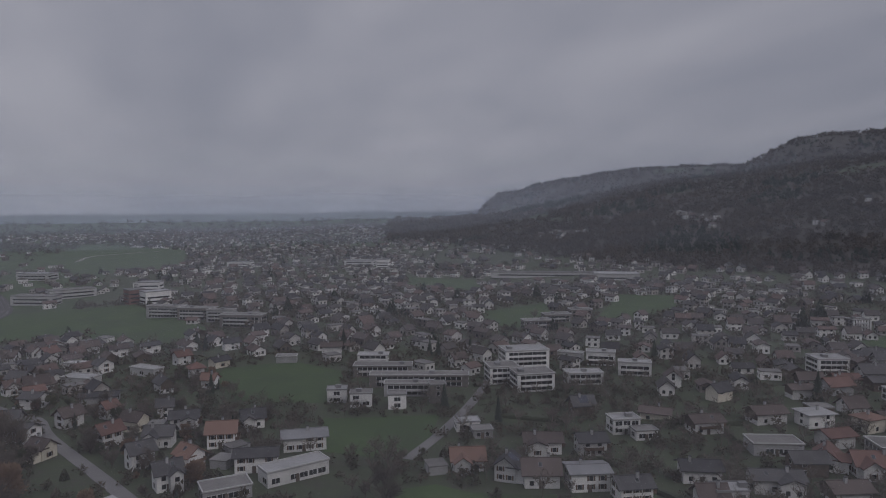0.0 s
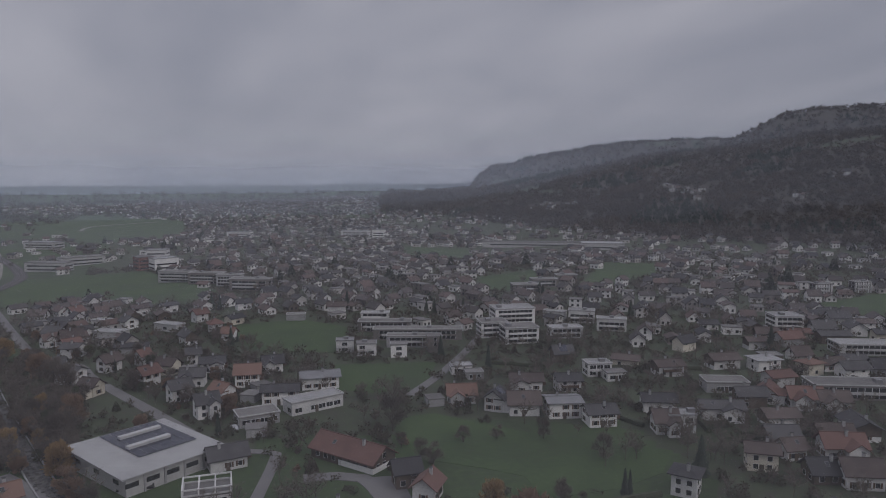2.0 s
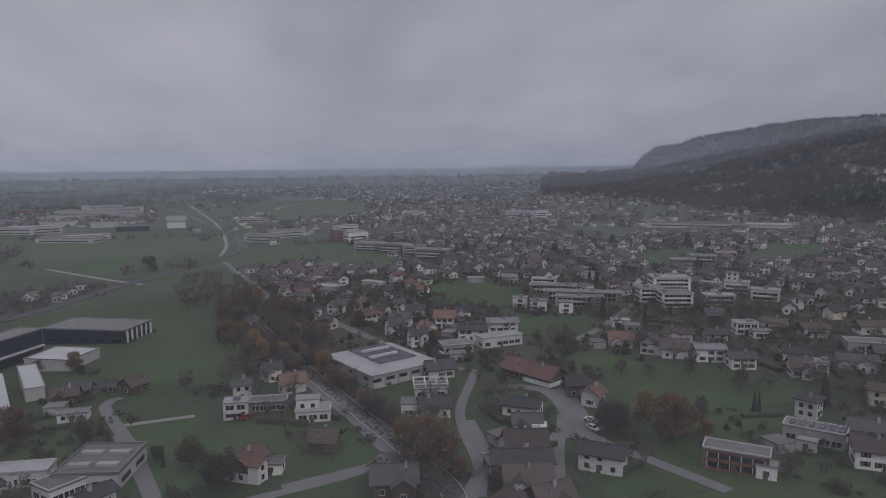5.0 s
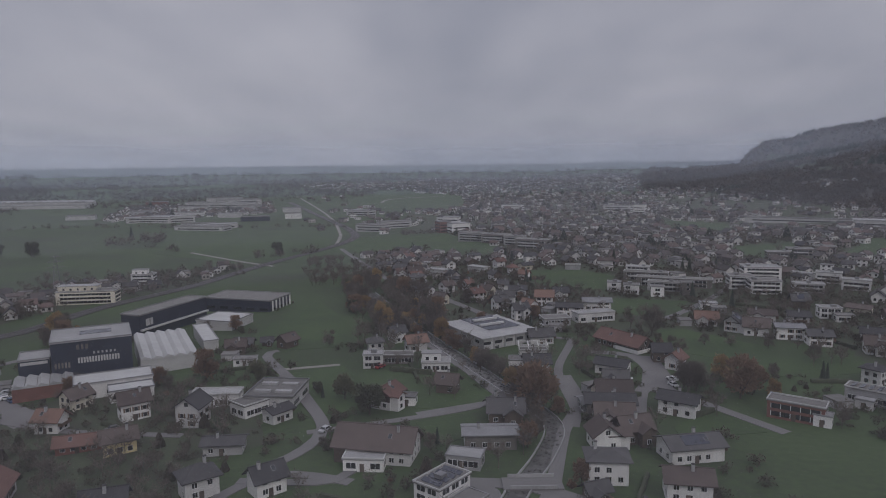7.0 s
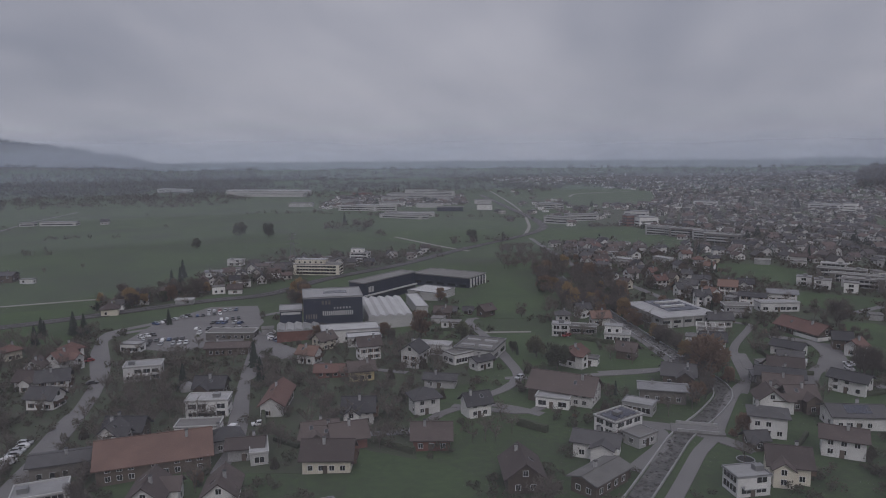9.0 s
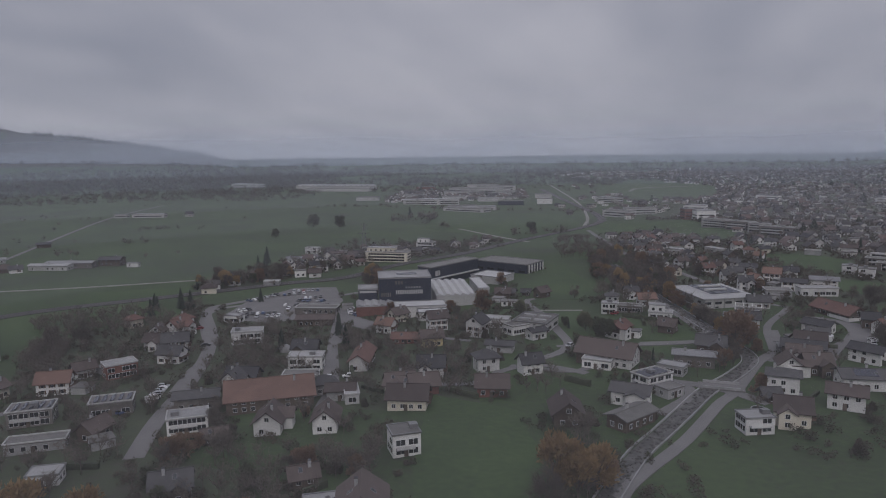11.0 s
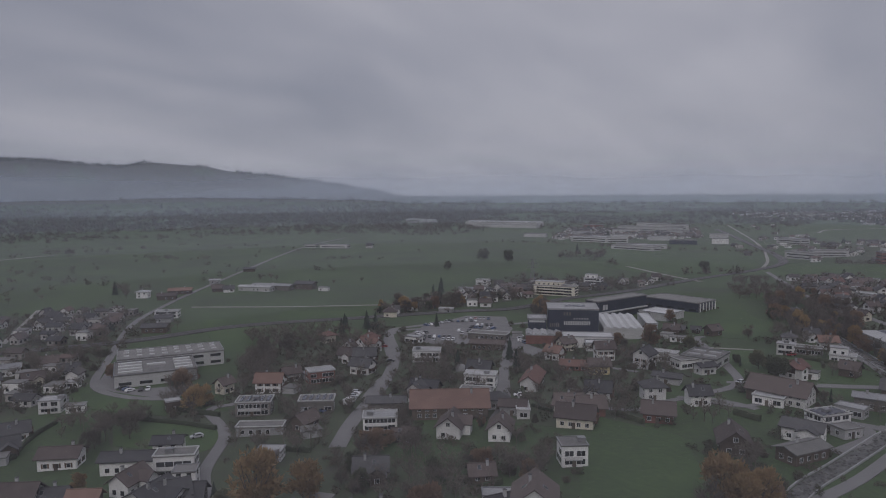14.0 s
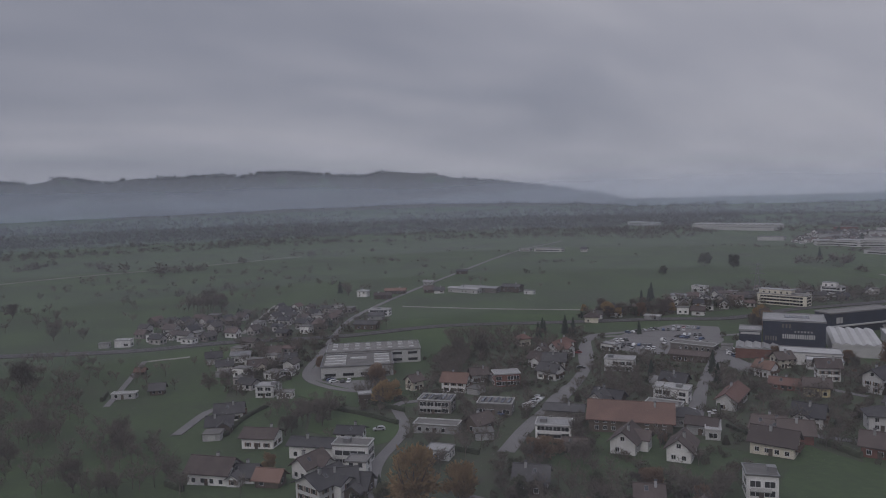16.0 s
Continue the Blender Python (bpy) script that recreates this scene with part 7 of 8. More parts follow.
house(-517.0, 206.0, 40, 9.0, 7.5, 5.0, 'hip', 'white', 'pale', pitch=15)
house(-492.0, 212.0, 50, 14.0, 8.0, 3.6, 'gable', 'wood', 'brown', pitch=22)
house(-512.0, 236.0, 50, 18.0, 8.5, 3.4, 'gable', 'wood', 'orange', pitch=20)
house(-425.0, 318.0, 20, 9.0, 4.0, 3.0, 'flat', 'white', 'pale')
house(-545.0, 292.0, 52, 9.0, 6.0, 3.4, 'gable', 'grey', 'pale', pitch=15)
house(-600.0, 372.0, 52, 12.0, 7.0, 3.2, 'gable', 'wood', 'dark', pitch=20)
house(-418.0, 168.0, 45, 15.0, 8.5, 4.4, 'flat', 'white', 'pale')
house(-405.0, 158.0, 45, 10.0, 7.0, 3.4, 'gable', 'grey', 'dark', pitch=20)
hall(-750.0, 640.0, 24, 44, 12, 4.6, 'white', 'pale')
hall(-782.0, 622.0, 24, 18, 9, 4.0, 'panel', 'gravel')
house(-705.0, 668.0, 24, 9.0, 7.0, 4.0, 'gable', 'white', 'dark')

# across the large building
house(-252.0, 411.0, 12, 34, 11, 7.6, 'flat', 'cream', 'gravel', tier=1)
house(-335.0, 428.0, 12, 12.0, 6.5, 4.5, 'flat', 'white', 'pale')
house(-250.0, 476.0, 10, 15.0, 9, 7.2, 'flat', 'white', 'gravel', tier=1)
house(-266.2, 331.0, 29, 8.0, 6.0, 3.6, 'gable', 'white', 'brown')
house(-295.7, 259.2, 39, 8.6, 6.7, 3.6, 'hip', 'cream', 'brown')
house(-302.5, 308.9, 39, 7.3, 6.0, 3.6, 'hip', 'cream', 'brown')
house(-274.9, 294.5, 24, 9.9, 5.7, 2.7, 'flat', 'grey', 'pale')
house(-319.1, 379.5, 24, 11.3, 6.4, 3.6, 'gable', 'white', 'metal', pitch=16)
house(-225.7, 200.8, 9, 8.8, 5.4, 3.6, 'flat', 'white', 'pale')

# ---- the wider town, woods and plain ----
rngt = random.Random(5)


def far_houses(places, name, label):
    """Distant houses as one mesh: box, gable roof and a few dark window bays."""
    wv, wf, rv, rf, gv, gf, flats = [], [], [], [], [], [], []
    for x, y, rot, L, W, E, z in places:
        c, s = math.cos(rot), math.sin(rot)
        tr = lambda p: (x + p[0] * c - p[1] * s, y + p[0] * s + p[1] * c, z + p[2])  # noqa: E731
        mark = (x * 7.13 + y * 3.71) % 1.0
        flat = mark < .2
        rise = 0.0 if flat else W * (.17 + .3 * ((mark * 37.7) % 1.0))
        k = len(wv)
        prof = [(-W / 2, -1), (W / 2, -1), (W / 2, E), (0, E + rise + (.02 if flat else 0)), (-W / 2, E)]
        wv += [tr((sx * L / 2, a, b)) for sx in (-1, 1) for a, b in prof]
        wf += [tuple(k + i for i in f) for f in [(4, 3, 2, 1, 0), (5, 6, 7, 8, 9)] + [(i, (i + 1) % 5, 5 + (i + 1) % 5, 5 + i) for i in range(5)]]
        k = len(rv)
        o = .2 if flat else .7
        d = o * rise / (W / 2)
        prof = [(-W / 2 - o, E - d), (0, E + rise), (W / 2 + o, E - d), (W / 2 + o, E - d + .35), (0, E + rise + .35), (-W / 2 - o, E - d + .35)]
        rv += [tr((sx * (L / 2 + o), a, b + .03)) for sx in (-1, 1) for a, b in prof]
        rf += [tuple(k + i for i in f) for f in [(5, 4, 1, 0), (4, 3, 2, 1), (6, 7, 10, 11), (7, 8, 9, 10), (0, 1, 7, 6), (1, 2, 8, 7), (2, 3, 9, 8), (3, 4, 10, 9), (4, 5, 11, 10), (5, 0, 6, 11)]]
        flats += [1 if flat else 0] * 10
        if not flat and mark > .5:
            k = len(rv)
            cx, h = (mark - .75) * L, E + rise * .8
            rv += [tr((cx + a, W * .12 + b, c)) for c in (h, h + 1.5) for a, b in ((-.35, -.35), (.35, -.35), (.35, .35), (-.35, .35))]
            rf += [tuple(k + i for i in f) for f in ((4, 5, 6, 7), (0, 1, 5, 4), (1, 2, 6, 5), (2, 3, 7, 6), (3, 0, 4, 7))]
            flats += [1] * 5
        for side in (-1, 1):
            for n in range(2):
                for h in ([.9, 3.6] if E > 4.6 else [1.0]):
                    k = len(gv)
                    cx = (n - .5) * L * .45
                    gv += [tr((cx + a, side * (W / 2 + .05), h + b)) for a, b in ((-.7, 0), (.7, 0), (.7, 1.35), (-.7, 1.35))]
                    gf.append((k, k + 1, k + 2, k + 3))
                    k = len(gv)
                    cx = (n - .5) * W * .45
                    gv += [tr((side * (L / 2 + .05), cx + a, h + b)) for a, b in ((-.6, 0), (.6, 0), (.6, 1.35), (-.6, 1.35))]
                    gf.append((k, k + 1, k + 2, k + 3))
    ob = new(name)
    tagged(ob, label, "houses", kind="stuff")
    part("walls", mesh("walls", wv, wf, FARWALL), ob)
    part("roofs", mesh("roofs", rv, rf, [FARROOF, ROOFS["gravel"]], flats), ob)
    part("windows", mesh("windows", gv, gf, GLASS), ob)


def clumps(name, label, spots, mat, leaves=26, small=1.0, wide=.5, sprawl=1.0, lift=.58):
    """Woods as one mesh: each tree an uneven cluster of small leaf sprays, or a pointed spruce."""
    rng = np.random.default_rng(len(spots))
    S = np.array([s[:4] for s in spots], float)
    P = np.array([s[4] for s in spots], bool)
    m, n = len(S), leaves
    h = S[:, 3][:, None]
    u, a = rng.random((m, n)), rng.random((m, n)) * 6.283
    # pointed crowns
    r = (1 - u) * h * .2 + .3
    c1 = np.stack([S[:, 0][:, None] + r * np.cos(a), S[:, 1][:, None] + r * np.sin(a), S[:, 2][:, None] + h * (.06 + .88 * u)], 2)
    u1 = np.stack([np.cos(a) * .3, np.sin(a) * .3, np.full((m, n), .95)], 2)
    s1 = h * .11 * (1.25 - u)
    # round crowns of a few lobes
    lobes = rng.normal(size=(m, 5, 3)) * np.array([.13 * sprawl, .13 * sprawl, .10])
    d = rng.normal(size=(m, n, 3))
    d /= np.linalg.norm(d, axis=2)[:, :, None]
    pick = rng.integers(0, 5, size=(m, n))
    off = np.take_along_axis(lobes, pick[:, :, None].repeat(3, 2), 1) + d * (rng.random((m, n, 1)) * .13 + .10)
    off[:, :, 2] += lift
    c2 = S[:, None, :3] + off * h[:, :, None]
    u2 = d * .7 + rng.normal(size=(m, n, 3)) * .4
    s2 = h * .095 * (.6 + .8 * rng.random((m, n))) * small
    c = np.where(P[:, None, None], c1, c2)
    up = np.where(P[:, None, None], u1, u2)
    s = np.where(P[:, None], s1, s2)[:, :, None]
    side = np.cross(up, rng.normal(size=(m, n, 3)))
    side /= np.linalg.norm(side, axis=2)[:, :, None] + 1e-6
    w = np.where(P[:, None, None], 1.0, wide)
    V = np.stack([c - side * s * w, c + side * s * w, c + up * s * 2.0], 2).reshape(-1, 3)
    return joined_mesh(name, label, V, np.arange(len(V)).reshape(-1, 3), mat)


def joined_mesh(name, label, V, F, mat):
    me = bpy.data.meshes.new(name)
    me.vertices.add(len(V))
    me.vertices.foreach_set("co", V.astype(np.float32).ravel())
    me.loops.add(F.size)
    me.loops.foreach_set("vertex_index", F.astype(np.int32).ravel())
    me.polygons.add(len(F))
    me.polygons.foreach_set("loop_start", np.arange(0, F.size, 3, dtype=np.int32))
    me.update(calc_edges=True)
    me.materials.append(mat)
    return tagged(new(name, me), label, "trees", kind="stuff")


def light_tree(seed):
    """A bare tree of few triangles: stem, limbs and fine slim twigs."""
    rng = random.Random(seed)
    tris = []

    def sliver(p, q, w):
        p, q = Vector(p), Vector(q)
        k = (q - p).cross(Vector((rng.uniform(-1, 1), rng.uniform(-1, 1), rng.uniform(-1, 1)))).normalized() * w
        tris.append((p - k, p + k, q))

    for k in range(3):
        a = k * 2.1
        tris.append((Vector((.02 * math.cos(a), .02 * math.sin(a), -.05)), Vector((.02 * math.cos(a + 2.1), .02 * math.sin(a + 2.1), -.05)), Vector((0, 0, .8))))
    for k in range(9):
        a = k * 2.4
        root = Vector((0, 0, rng.uniform(.2, .5)))
        tip = Vector((math.cos(a) * rng.uniform(.2, .36), math.sin(a) * rng.uniform(.2, .36), rng.uniform(.55, .9)))
        sliver(root, tip, .010)
        for _ in range(24):
            p = root.lerp(tip, rng.uniform(.35, 1))
            sliver(p, p + Vector((rng.gauss(0, 1), rng.gauss(0, 1), rng.gauss(.5, .8))) * .10, .008)
    return np.array([[tuple(v) for v in t] for t in tris])


def bare_trees(name, label, spots, mat):
    rng = np.random.default_rng(3)
    kinds = [light_tree(i) for i in range(5)]
    out = []
    for x, y, z, h, _ in spots:
        t = kinds[rng.integers(5)]
        a = rng.random() * 6.283
        c, s = math.cos(a), math.sin(a)
        q = t @ np.array([[c, s, 0], [-s, c, 0], [0, 0, 1]]) * h + (x, y, z)
        out.append(q.reshape(-1, 3))
    V = np.concatenate(out)
    return joined_mesh(name, label, V, np.arange(len(V)).reshape(-1, 3), mat)


def patch(x, y, s, o=0):
    return noise.noise((x / s, y / s, 11.3 + o))


# woods on the hills
# small groups of houses on the hillside: centre, spread, number
HAMLETS = [(705, 1070, 30, 15), (545, 1190, 30, 8), (740, 880, 30, 3), (875, 925, 20, 2), (650, 1240, 16, 3)]
spots_b, spots_c = [], []
for r0, r1, step, h0 in ((620, 1300, 8.5, 12), (1300, 2100, 12, 14), (2100, 3500, 21, 19)):
    for _ in range(int(math.pi * (r1 * r1 - r0 * r0) * 62 / 360 / (step * step))):
        a, r = rngt.uniform(8, 70), math.sqrt(rngt.uniform(r0 * r0, r1 * r1))
        x, y = 19 + r * math.sin(radians(a)), 100 + r * math.cos(radians(a))
        h = hill(x, y)
        if h < 7 or a > 60 and r < 2000:
            continue
        if h > 40 and patch(x, y, 130, 4) > .40 and rngt.random() < .75 or any(math.hypot(x - a, (y - b) * .5) < c for a, b, c, _ in HAMLETS) and rngt.random() < .5:
            continue
        pointed = patch(x, y, 170) + rngt.uniform(-.1, .1) > (.27 if h > 55 else .5)
        (spots_c if pointed else spots_b).append((x, y, land(x, y) - 2.5, h0 * rngt.uniform(.6, 1.15) * (1.15 if pointed else 1), pointed))
near_b = [q for q in spots_b if math.hypot(q[0] - 19, q[1] - 100) < 1300]
mid_b = [q for q in spots_b if 1300 <= math.hypot(q[0] - 19, q[1] - 100) < 2100]
far_b = [q for q in spots_b if math.hypot(q[0] - 19, q[1] - 100) >= 2100]
clumps("hillside_woods", "brown leafless woods covering the hillside", near_b, HILLWOOD, 58, 1.0, .6, .75, .55)
clumps("upper_woods", "brown leafless woods on the upper slopes", mid_b, HILLWOOD, 26, 1.45, .7, .8, .5)
clumps("ridge_woods", "hazy woods on the far ridges", far_b, HILLWOOD, 15, 1.9, .85, 1.0, .42)
crest = []
for _ in range(1500):
    a, r = rngt.uniform(-112, -43), rngt.uniform(4180, 4330)
    x, y = 24 + r * math.sin(radians(a)), -90 + r * math.cos(radians(a))
    if hill(x, y) > 40 and patch(x, y, 300, 12) > -.25:
        crest.append((x, y, land(x, y) - 4, rngt.uniform(12, 30), False))
clumps("crest_woods", "dark woods along the misty western ridge", crest, HILLWOOD, 22, 1.5, .8, 1.3, .3)
clumps("hillside_spruces", "dark green spruce woods among brown trees on the hill", spots_c, NEEDLE, 30)

# the nearest thickets as single trees, the farther ones joined
rngw = random.Random(9)
single, joined = [], []
for poly, dense in LATER:
    (x0, y0), (x1, y1) = poly.min(0), poly.max(0)
    for _ in range(int((x1 - x0) * (y1 - y0) / (dense * dense) * 1.1)):
        x, y = rngw.uniform(x0, x1), rngw.uniform(y0, y1)
        if not inside(x, y, poly) or not free(x, y, 1.5):
            continue
        (single if math.hypot(x, y - 40) < 430 and len(single) < 90 else joined).append((x, y))
for x, y in single:
    tree(rngw.choice(("bare", "bare", "bare", "bare", "rust", "gold", "green", "bush")), x, y, rngw.uniform(.6, 1.15), rngw)

# trees along the stream's banks
banks = smooth_line(((9.5, 177.5), (13.4, 198.4), (5.2, 219.7), (-7.5, 246.7), (-18.5, 270.1), (-32.5, 301.0), (-56.0, 358.2)), 4.2)
for i, q in enumerate(banks):
    for o in (-4.6, 4.2):
        x, y = q.x + o + rngw.uniform(-1, 1), q.y + rngw.uniform(-1.5, 1.5)
        if free(x, y, .4):
            if i % 2:
                tree(rngw.choice(("bare", "bare", "bare", "gold", "rust")), x, y, rngw.uniform(.55, .85), rngw)
            else:
                joined.append((x, y))

# scattered town
near, far = [], []


def built(x, y, r):
    """Share of the ground that is built up, by district."""
    if r > 600 and hill(x, y) > 10:
        return 0.0
    if any(inside(x, y, m) for m in MEADOWS):
        return 0.0
    if x > -60 - .10 * (y - 300) and y > 300 or x > 130 and y > 160:
        return .92 if r < 600 and patch(x, y, 120, 9) > -.28 else .6 + .9 * patch(x, y, 150, 9)
    if y > 760 and r < 4200 and x > -.27 * y - 20:
        return .6 * max(0, patch(x, y, 420, 6) + .2)
    return 0.0


for i in range(-180, 110):
    for j in range(-9, 160):
        x, y = i * 18 + rngt.uniform(-5, 5), 40 + j * 18.5 + rngt.uniform(-5, 5)
        y = y + .2 * x
        th, r = bearing(x, y, 19, 100)
        if r > 3000 or abs(th) > 100 or r < 330:
            continue
        if rngt.random() > built(x, y, r) or not free(x, y, 6):
            continue
        rot = 25 + 40 * round(2 * patch(x, y, 300, 2)) + rngt.choice((0, 90)) + rngt.uniform(-8, 8)
        L, W, E = rngt.uniform(6.6, 10.0), rngt.uniform(5.4, 7.2), rngt.choice((2.7, 3.0, 3.6, 4.4, 4.8))
        (near if r < 520 and len(near) < 30 else far).append((x, y, rot, L, W, E))
# more houses in the gardens east of the meadow
east = np.array([(165.0, 200.0), (150.0, 262.0), (185.0, 297.0), (300.0, 425.0), (350.0, 402.0), (430.0, 430.0), (330.0, 290.0), (240.0, 210.0)])
for i in range(19):
    for j in range(16):
        x, y = 150 + i * 16 + rngt.uniform(-4, 4), 196 + j * 16 + rngt.uniform(-4, 4)
        if inside(x, y, east) and free(x, y, 5.2) and not any(inside(x, y, m) for m in MEADOWS):
            near.append((x, y, rngt.choice((-20, 70, -8)) + rngt.uniform(-6, 6), rngt.uniform(7.5, 11), rngt.uniform(6, 7.6), rngt.choice((3.2, 4.2, 4.6))))
            TAKEN.append((x, y, 5))
# the closely built estate by the railway and other small districts
for z in ZONES:
    (x0, y0), (x1, y1) = z.min(0), z.max(0)
    for i in range(int((x1 - x0) / 13.5) + 1):
        for j in range(int((y1 - y0) / 14.5) + 1):
            x, y = x0 + i * 13.5 + rngt.uniform(-4, 4), y0 + j * 14.5 + rngt.uniform(-4, 4)
            if rngt.random() < .85 and inside(x, y, z) and free(x, y, 4) and not any(inside(x, y, m) for m in MEADOWS):
                far.append((x, y, rngt.choice((35, 125)) + rngt.uniform(-6, 6), rngt.uniform(6.5, 9), rngt.uniform(5.2, 6.6), rngt.choice((3.0, 3.6, 4.4))))
                TAKEN.append((x, y, 4))
for x, y, rot, L, W, E in near:
    flat = rngt.random() < .14
    house(round(x, 1), round(y, 1), round(rot), round(L, 1), round(W, 1), E, "flat" if flat else "gable", rngt.choice(("white", "white", "cream", "white", "grey", "wood")), "gravel" if flat else rngt.choice(("brown", "dark", "brown", "dark", "dark", "red")),
          pitch=rngt.choice((22, 26, 32, 38)), detail=0, balcony=0 if flat else rngt.choice((0, 0, 1)), upper=None if flat else rngt.choice((None, None, "wood")))
for cx, cy, size, number in HAMLETS:
    for _ in range(number):
        x, y = rngt.gauss(cx, size * .6), rngt.gauss(cy, size * 1.3)
        far.append((x, y, rngt.uniform(0, 180), rngt.uniform(8, 11), rngt.uniform(7, 9), 5.2))
for x, y, *_ in far:
    TAKEN.append((x, y, 6))
far_houses([(x, y, radians(rot), L, W, E, land(x, y)) for x, y, rot, L, W, E in far], "distant_houses", "distant houses of the town with mixed tiled roofs")

# garages beside the nearer houses
for x, y, r in [t for t in TAKEN if math.hypot(t[0], t[1] - 60) < 330 and 4 < t[2] < 9]:
    a = rngw.uniform(0, 6.283)
    px, py = x + math.cos(a) * (r + 4.5), y + math.sin(a) * (r + 4.5)
    if rngw.random() < .22 and free(px, py, 3.4) and not any(inside(px, py, m) for m in MEADOWS):
        garage(round(px, 1), round(py, 1), round(math.degrees(a)) + 90)

# hedges along the plots of the nearer houses
for x, y, r in [t for t in TAKEN if math.hypot(t[0], t[1] - 60) < 330 and 4 < t[2] < 10]:
    for _ in range(2):
        a, turned = rngw.uniform(0, 6.283), radians(rngw.choice((20, 110, -20, 70)))
        px, py, half = x + math.cos(a) * (r + 4), y + math.sin(a) * (r + 4), rngw.uniform(4, 9)
        ends = [(px + k * half * math.cos(turned), py + k * half * math.sin(turned)) for k in (-1, -.5, 0, .5, 1)]
        if rngw.random() < .55 and all(free(*q, .7) for q in ends) and not any(inside(*q, m) for m in MEADOWS for q in ends):
            hedge(ends[0], ends[2], ends[-1], high=rngw.uniform(1.0, 2.0), wide=rngw.uniform(.8, 1.3))

# garden trees and bushes by the houses
hosts = [t for t in TAKEN if math.hypot(t[0], t[1] - 60) < 480]
count = 0
for x, y, r in hosts:
    for _ in range(4):
        a = rngw.uniform(0, 6.283)
        px, py = x + math.cos(a) * (r + rngw.uniform(2, 6)), y + math.sin(a) * (r + rngw.uniform(2, 6))
        if not free(px, py, 1.2):
            continue
        if count < 140:
            kind = rngw.choice(("bush", "bush", "bush", "bare", "bare", "green", "column", "rust"))
            tree(kind, px, py, rngw.uniform(.4, .8) if kind != "bush" else rngw.uniform(.6, 1.4), rngw)
            count += 1
        elif rngw.random() < .18:
            joined.append((px, py))
spots = [(x, y, land(x, y) - .5, rngw.uniform(5, 10), False) for x, y in joined]
town_trees = []
for x, y, *_ in far:
    for _ in range(2):
        a, d = rngw.uniform(0, 6.283), rngw.uniform(6, 12)
        px, py = x + d * math.cos(a), y + d * math.sin(a)
        if rngw.random() < .62 and math.hypot(px, py) < 1500 and free(px, py, -1.5):
            town_trees.append((px, py, land(px, py) - .6, rngw.uniform(4.0, 8.5) if rngw.random() < .85 else rngw.uniform(9, 13), rngw.random() < .12))
clumps("town_trees", "bare brown trees and dark conifers between the houses", [q for q in town_trees if not q[4]], WOODS, 44, .85, .7, 1.3, .42)
clumps("town_conifers", "dark garden conifers between the houses", [q for q in town_trees if q[4]], NEEDLE, 40)
close_by, shrubs, distant = [], [], []
for _ in range(5200):
    a, r = rngw.uniform(-95, 60), math.sqrt(rngw.uniform(60 ** 2, 430 ** 2))
    x, y = 19 + r * math.sin(radians(a)), 40 + r * math.cos(radians(a))
    if any(inside(x, y, m) for m in MEADOWS) or not free(x, y, 1.2) or not any(inside(x, y, g) for g in GARDENS):
        continue
    if rngw.random() < .6:
        spots.append((x, y, land(x, y) - .4, rngw.uniform(4.5, 9), False))
for _ in range(26000):
    a, r = rngw.uniform(-95, 60), math.sqrt(rngw.uniform(30 ** 2, 800 ** 2))
    x, y = 19 + r * math.sin(radians(a)), 40 + r * math.cos(radians(a))
    if any(inside(x, y, m) for m in MEADOWS) or hill(x, y) > 8 or not free(x, y, -.2):
        continue
    if any(inside(x, y, g) for g in GARDENS) or built(x, y, r) > .3 or r < 330 and x > -230 and patch(x, y, 26, 5) > .04:
        (close_by if r < 230 else shrubs if r < 380 else distant).append((x, y, land(x, y) - .4, rngw.uniform(2.0, 5.2), rngw.random() < .05))
clumps("garden_bushes", "bare brown and dull green bushes between gardens", close_by, SHRUB, 230, .46, .9, 1.6, .38)
clumps("garden_shrubs", "mixed bare shrubs and bushes filling the gardens", shrubs, SHRUB, 95, .85, .8, 1.7, .38)
clumps("distant_shrubs", "shrubs and small trees between the farther houses", distant, SHRUB, 34, 1.25, .8, 1.6, .4)
# trees among the distant houses, along the fields and in the far woods
tall = []
for _ in range(12000):
    a, r = rngw.uniform(-95, 58), math.sqrt(rngw.uniform(420 ** 2, 2000 ** 2))
    x, y = 19 + r * math.sin(radians(a)), 60 + r * math.cos(radians(a))
    if hill(x, y) > 8 or any(inside(x, y, m) for m in MEADOWS):
        continue
    town = built(x, y, r) or any(inside(x, y, z) for z in ZONES)
    p = .5 if town > .3 else .008 + .30 * max(0, patch(x, y, 90, 8) - .18) + .9 * smooth(1250, 1900, r)
    if rngw.random() < p and free(x, y, 1.0):
        big = town > .3 and rngw.random() < .08
        (tall if big else spots).append((x, y, land(x, y) - 1, rngw.uniform(10, 17) if big else rngw.uniform(5.5, 11.5), big))
for _ in range(10500):
    a, r = rngw.uniform(-105, 20), math.sqrt(rngw.uniform(1800 ** 2, 4700 ** 2))
    x, y = 19 + r * math.sin(radians(a)), 20 + r * math.cos(radians(a))
    if a > -35 and rngw.random() < .45 or hill(x, y) > 60:
        continue
    if patch(x, y, 330, 3) + .45 * smooth(1800, 3000, r) > .02:
        spots.append((x, y, land(x, y) - 2, rngw.uniform(9, 17) * (1 + r / 6000), False))
for _ in range(7000):
    a, r = rngw.uniform(-104, -34), math.sqrt(rngw.uniform(1330 ** 2, 2700 ** 2))
    x, y = 19 + r * math.sin(radians(a)), 20 + r * math.cos(radians(a))
    if patch(x, y, 210, 3) + .5 * smooth(1350, 1900, r) > .02 and free(x, y, 2):
        spots.append((x, y, land(x, y) - 1.5, rngw.uniform(8, 15), False))
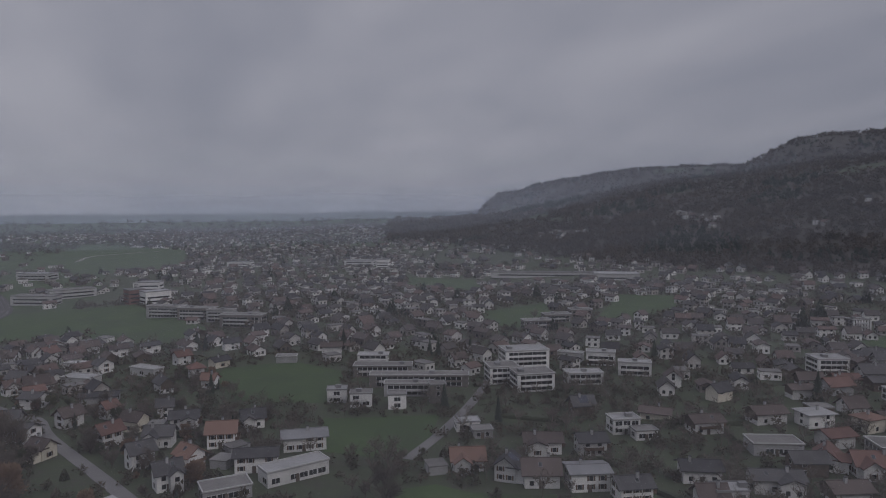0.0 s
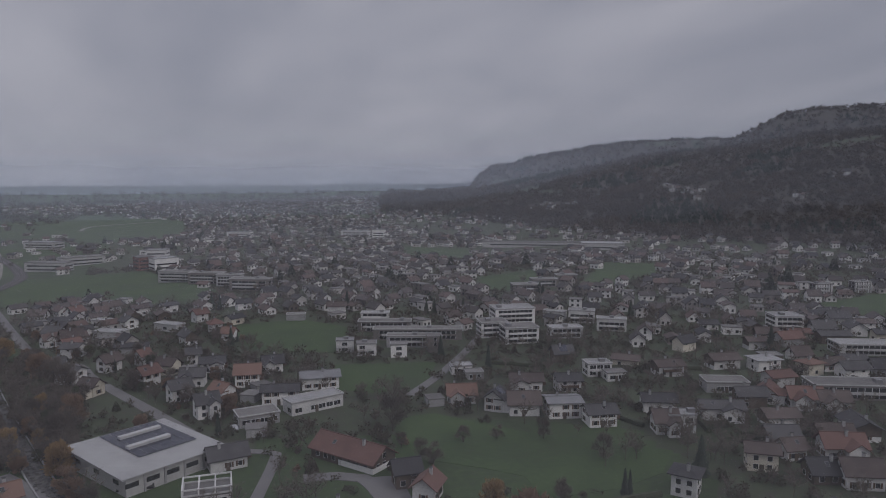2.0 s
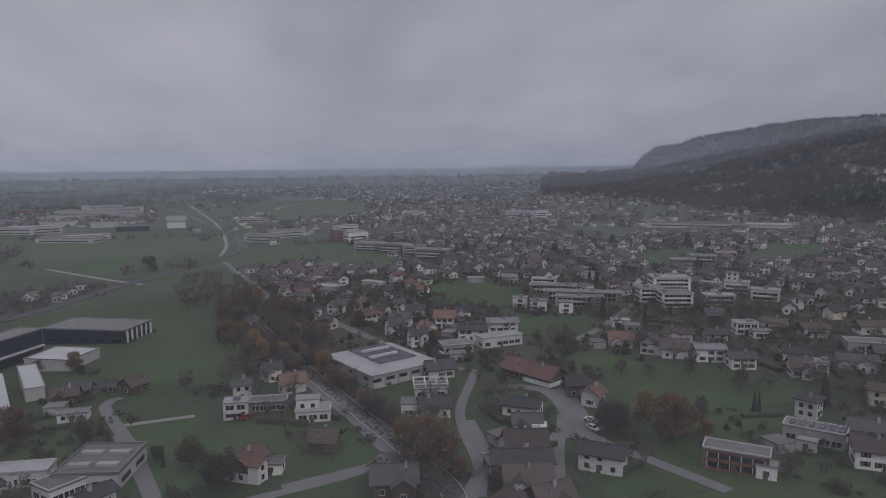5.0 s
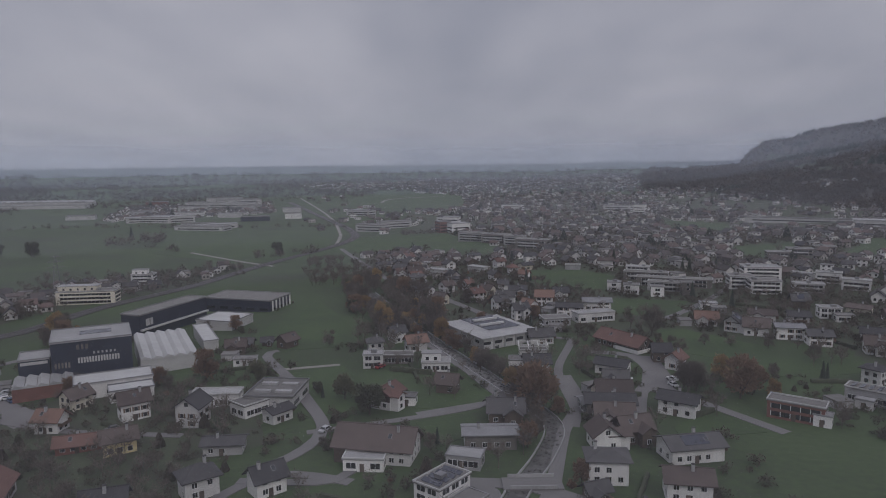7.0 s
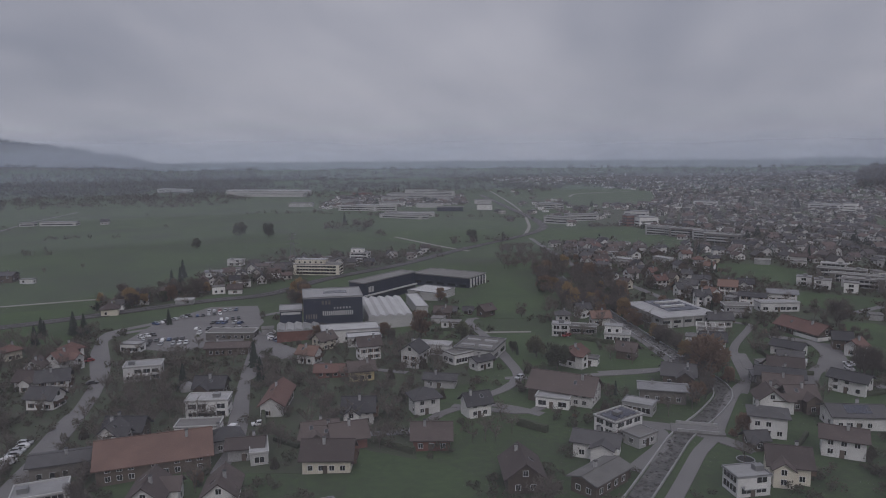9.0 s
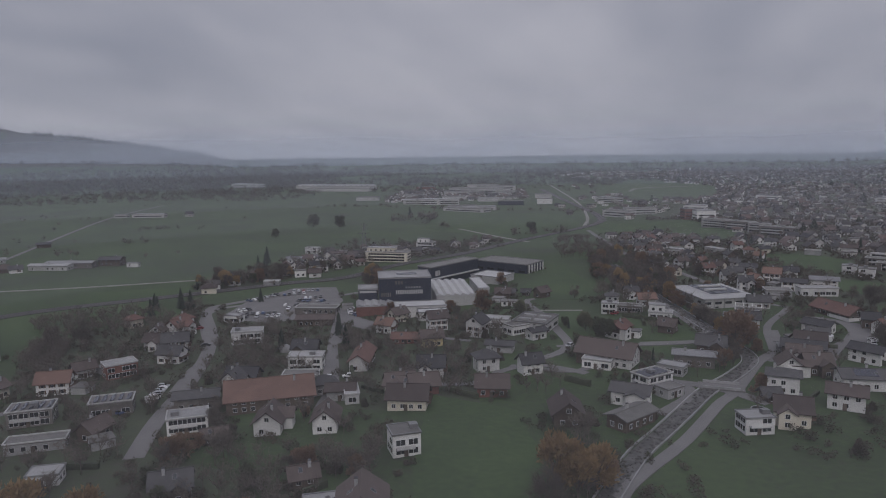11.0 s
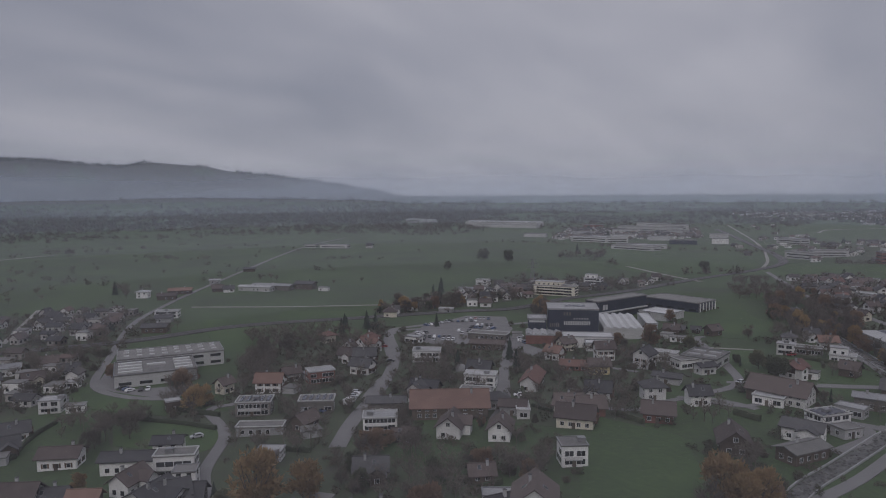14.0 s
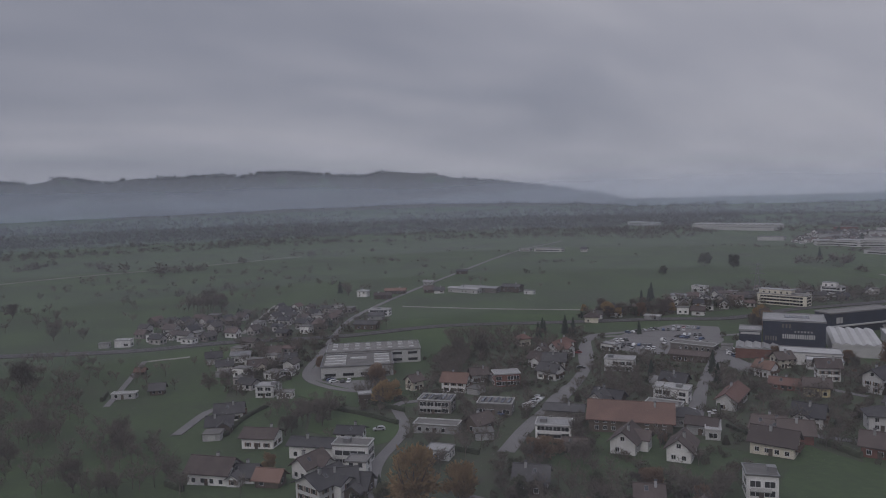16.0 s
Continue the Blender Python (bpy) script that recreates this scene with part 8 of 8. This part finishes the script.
for _ in range(6500):
    a, r = rngw.uniform(-46, 8), math.sqrt(rngw.uniform(1150 ** 2, 3000 ** 2))
    x, y = 19 + r * math.sin(radians(a)), 20 + r * math.cos(radians(a))
    if patch(x, y, 260, 14) + .35 * smooth(1500, 2400, r) > .08 and free(x, y, 3) and not any(inside(x, y, m) for m in MEADOWS):
        spots.append((x, y, land(x, y) - 1.5, rngw.uniform(8, 14), False))
# tree lines along the field lanes and round the farms
for ax, ay, bx, by, number, low, high in ((-1115, 60, -930, 75, 9, 10, 17), (-935, 75, -855, 145, 9, 11, 19), (-905, 100, -880, 168, 9, 12, 20), (-930, 220, -985, 290, 6, 9, 15), (-1160, 20, -1060, -30, 14, 10, 17),
                                          (-830, 15, -850, 40, 3, 10, 14), (-1000, 330, -980, 480, 12, 9, 14), (-395, 690, -360, 730, 14, 11, 20), (-350, 700, -300, 640, 10, 6, 10), (-540, 60, -505, 85, 9, 14, 20),
                                          (-545, 215, -525, 190, 7, 9, 13), (-300, 900, -180, 880, 16, 6, 11), (-440, 880, -300, 870, 16, 6, 11), (-215, 600, -170, 640, 12, 9, 14), (-330, 480, -310, 500, 8, 6, 9), (-640, 860, -450, 900, 18, 6, 10), (-640, -45, -470, -20, 16, 6, 12), (-700, 60, -650, 95, 6, 6, 9), (-880, 380, -760, 420, 12, 5, 9), (-640, 520, -560, 560, 10, 5, 8)):
    for _ in range(number):
        q = rngw.random()
        x, y = ax + (bx - ax) * q + rngw.gauss(0, 6), ay + (by - ay) * q + rngw.gauss(0, 6)
        spots.append((x, y, land(x, y) - .8, rngw.uniform(low, high), False))
close = [s for s in spots if math.hypot(s[0], s[1] - 20) < 620]
bare_trees("orchard_trees", "bare fruit trees with fine twigs on the meadows", close, TWIG)
outer = [s for s in spots if math.hypot(s[0], s[1] - 20) >= 620]
clumps("valley_trees", "bare brown trees and hedgerows across the valley floor", [s for s in outer if math.hypot(s[0], s[1] - 20) < 1350], WOODS, 60, .74, .7, 1.35, .36)
clumps("far_woods", "dark woods closing the far end of the valley", [s for s in outer if math.hypot(s[0], s[1] - 20) >= 1350], HILLWOOD, 22, 1.25, .7, 1.5, .38)
clumps("valley_spruces", "dark spruces standing among distant houses", tall, NEEDLE, 90)
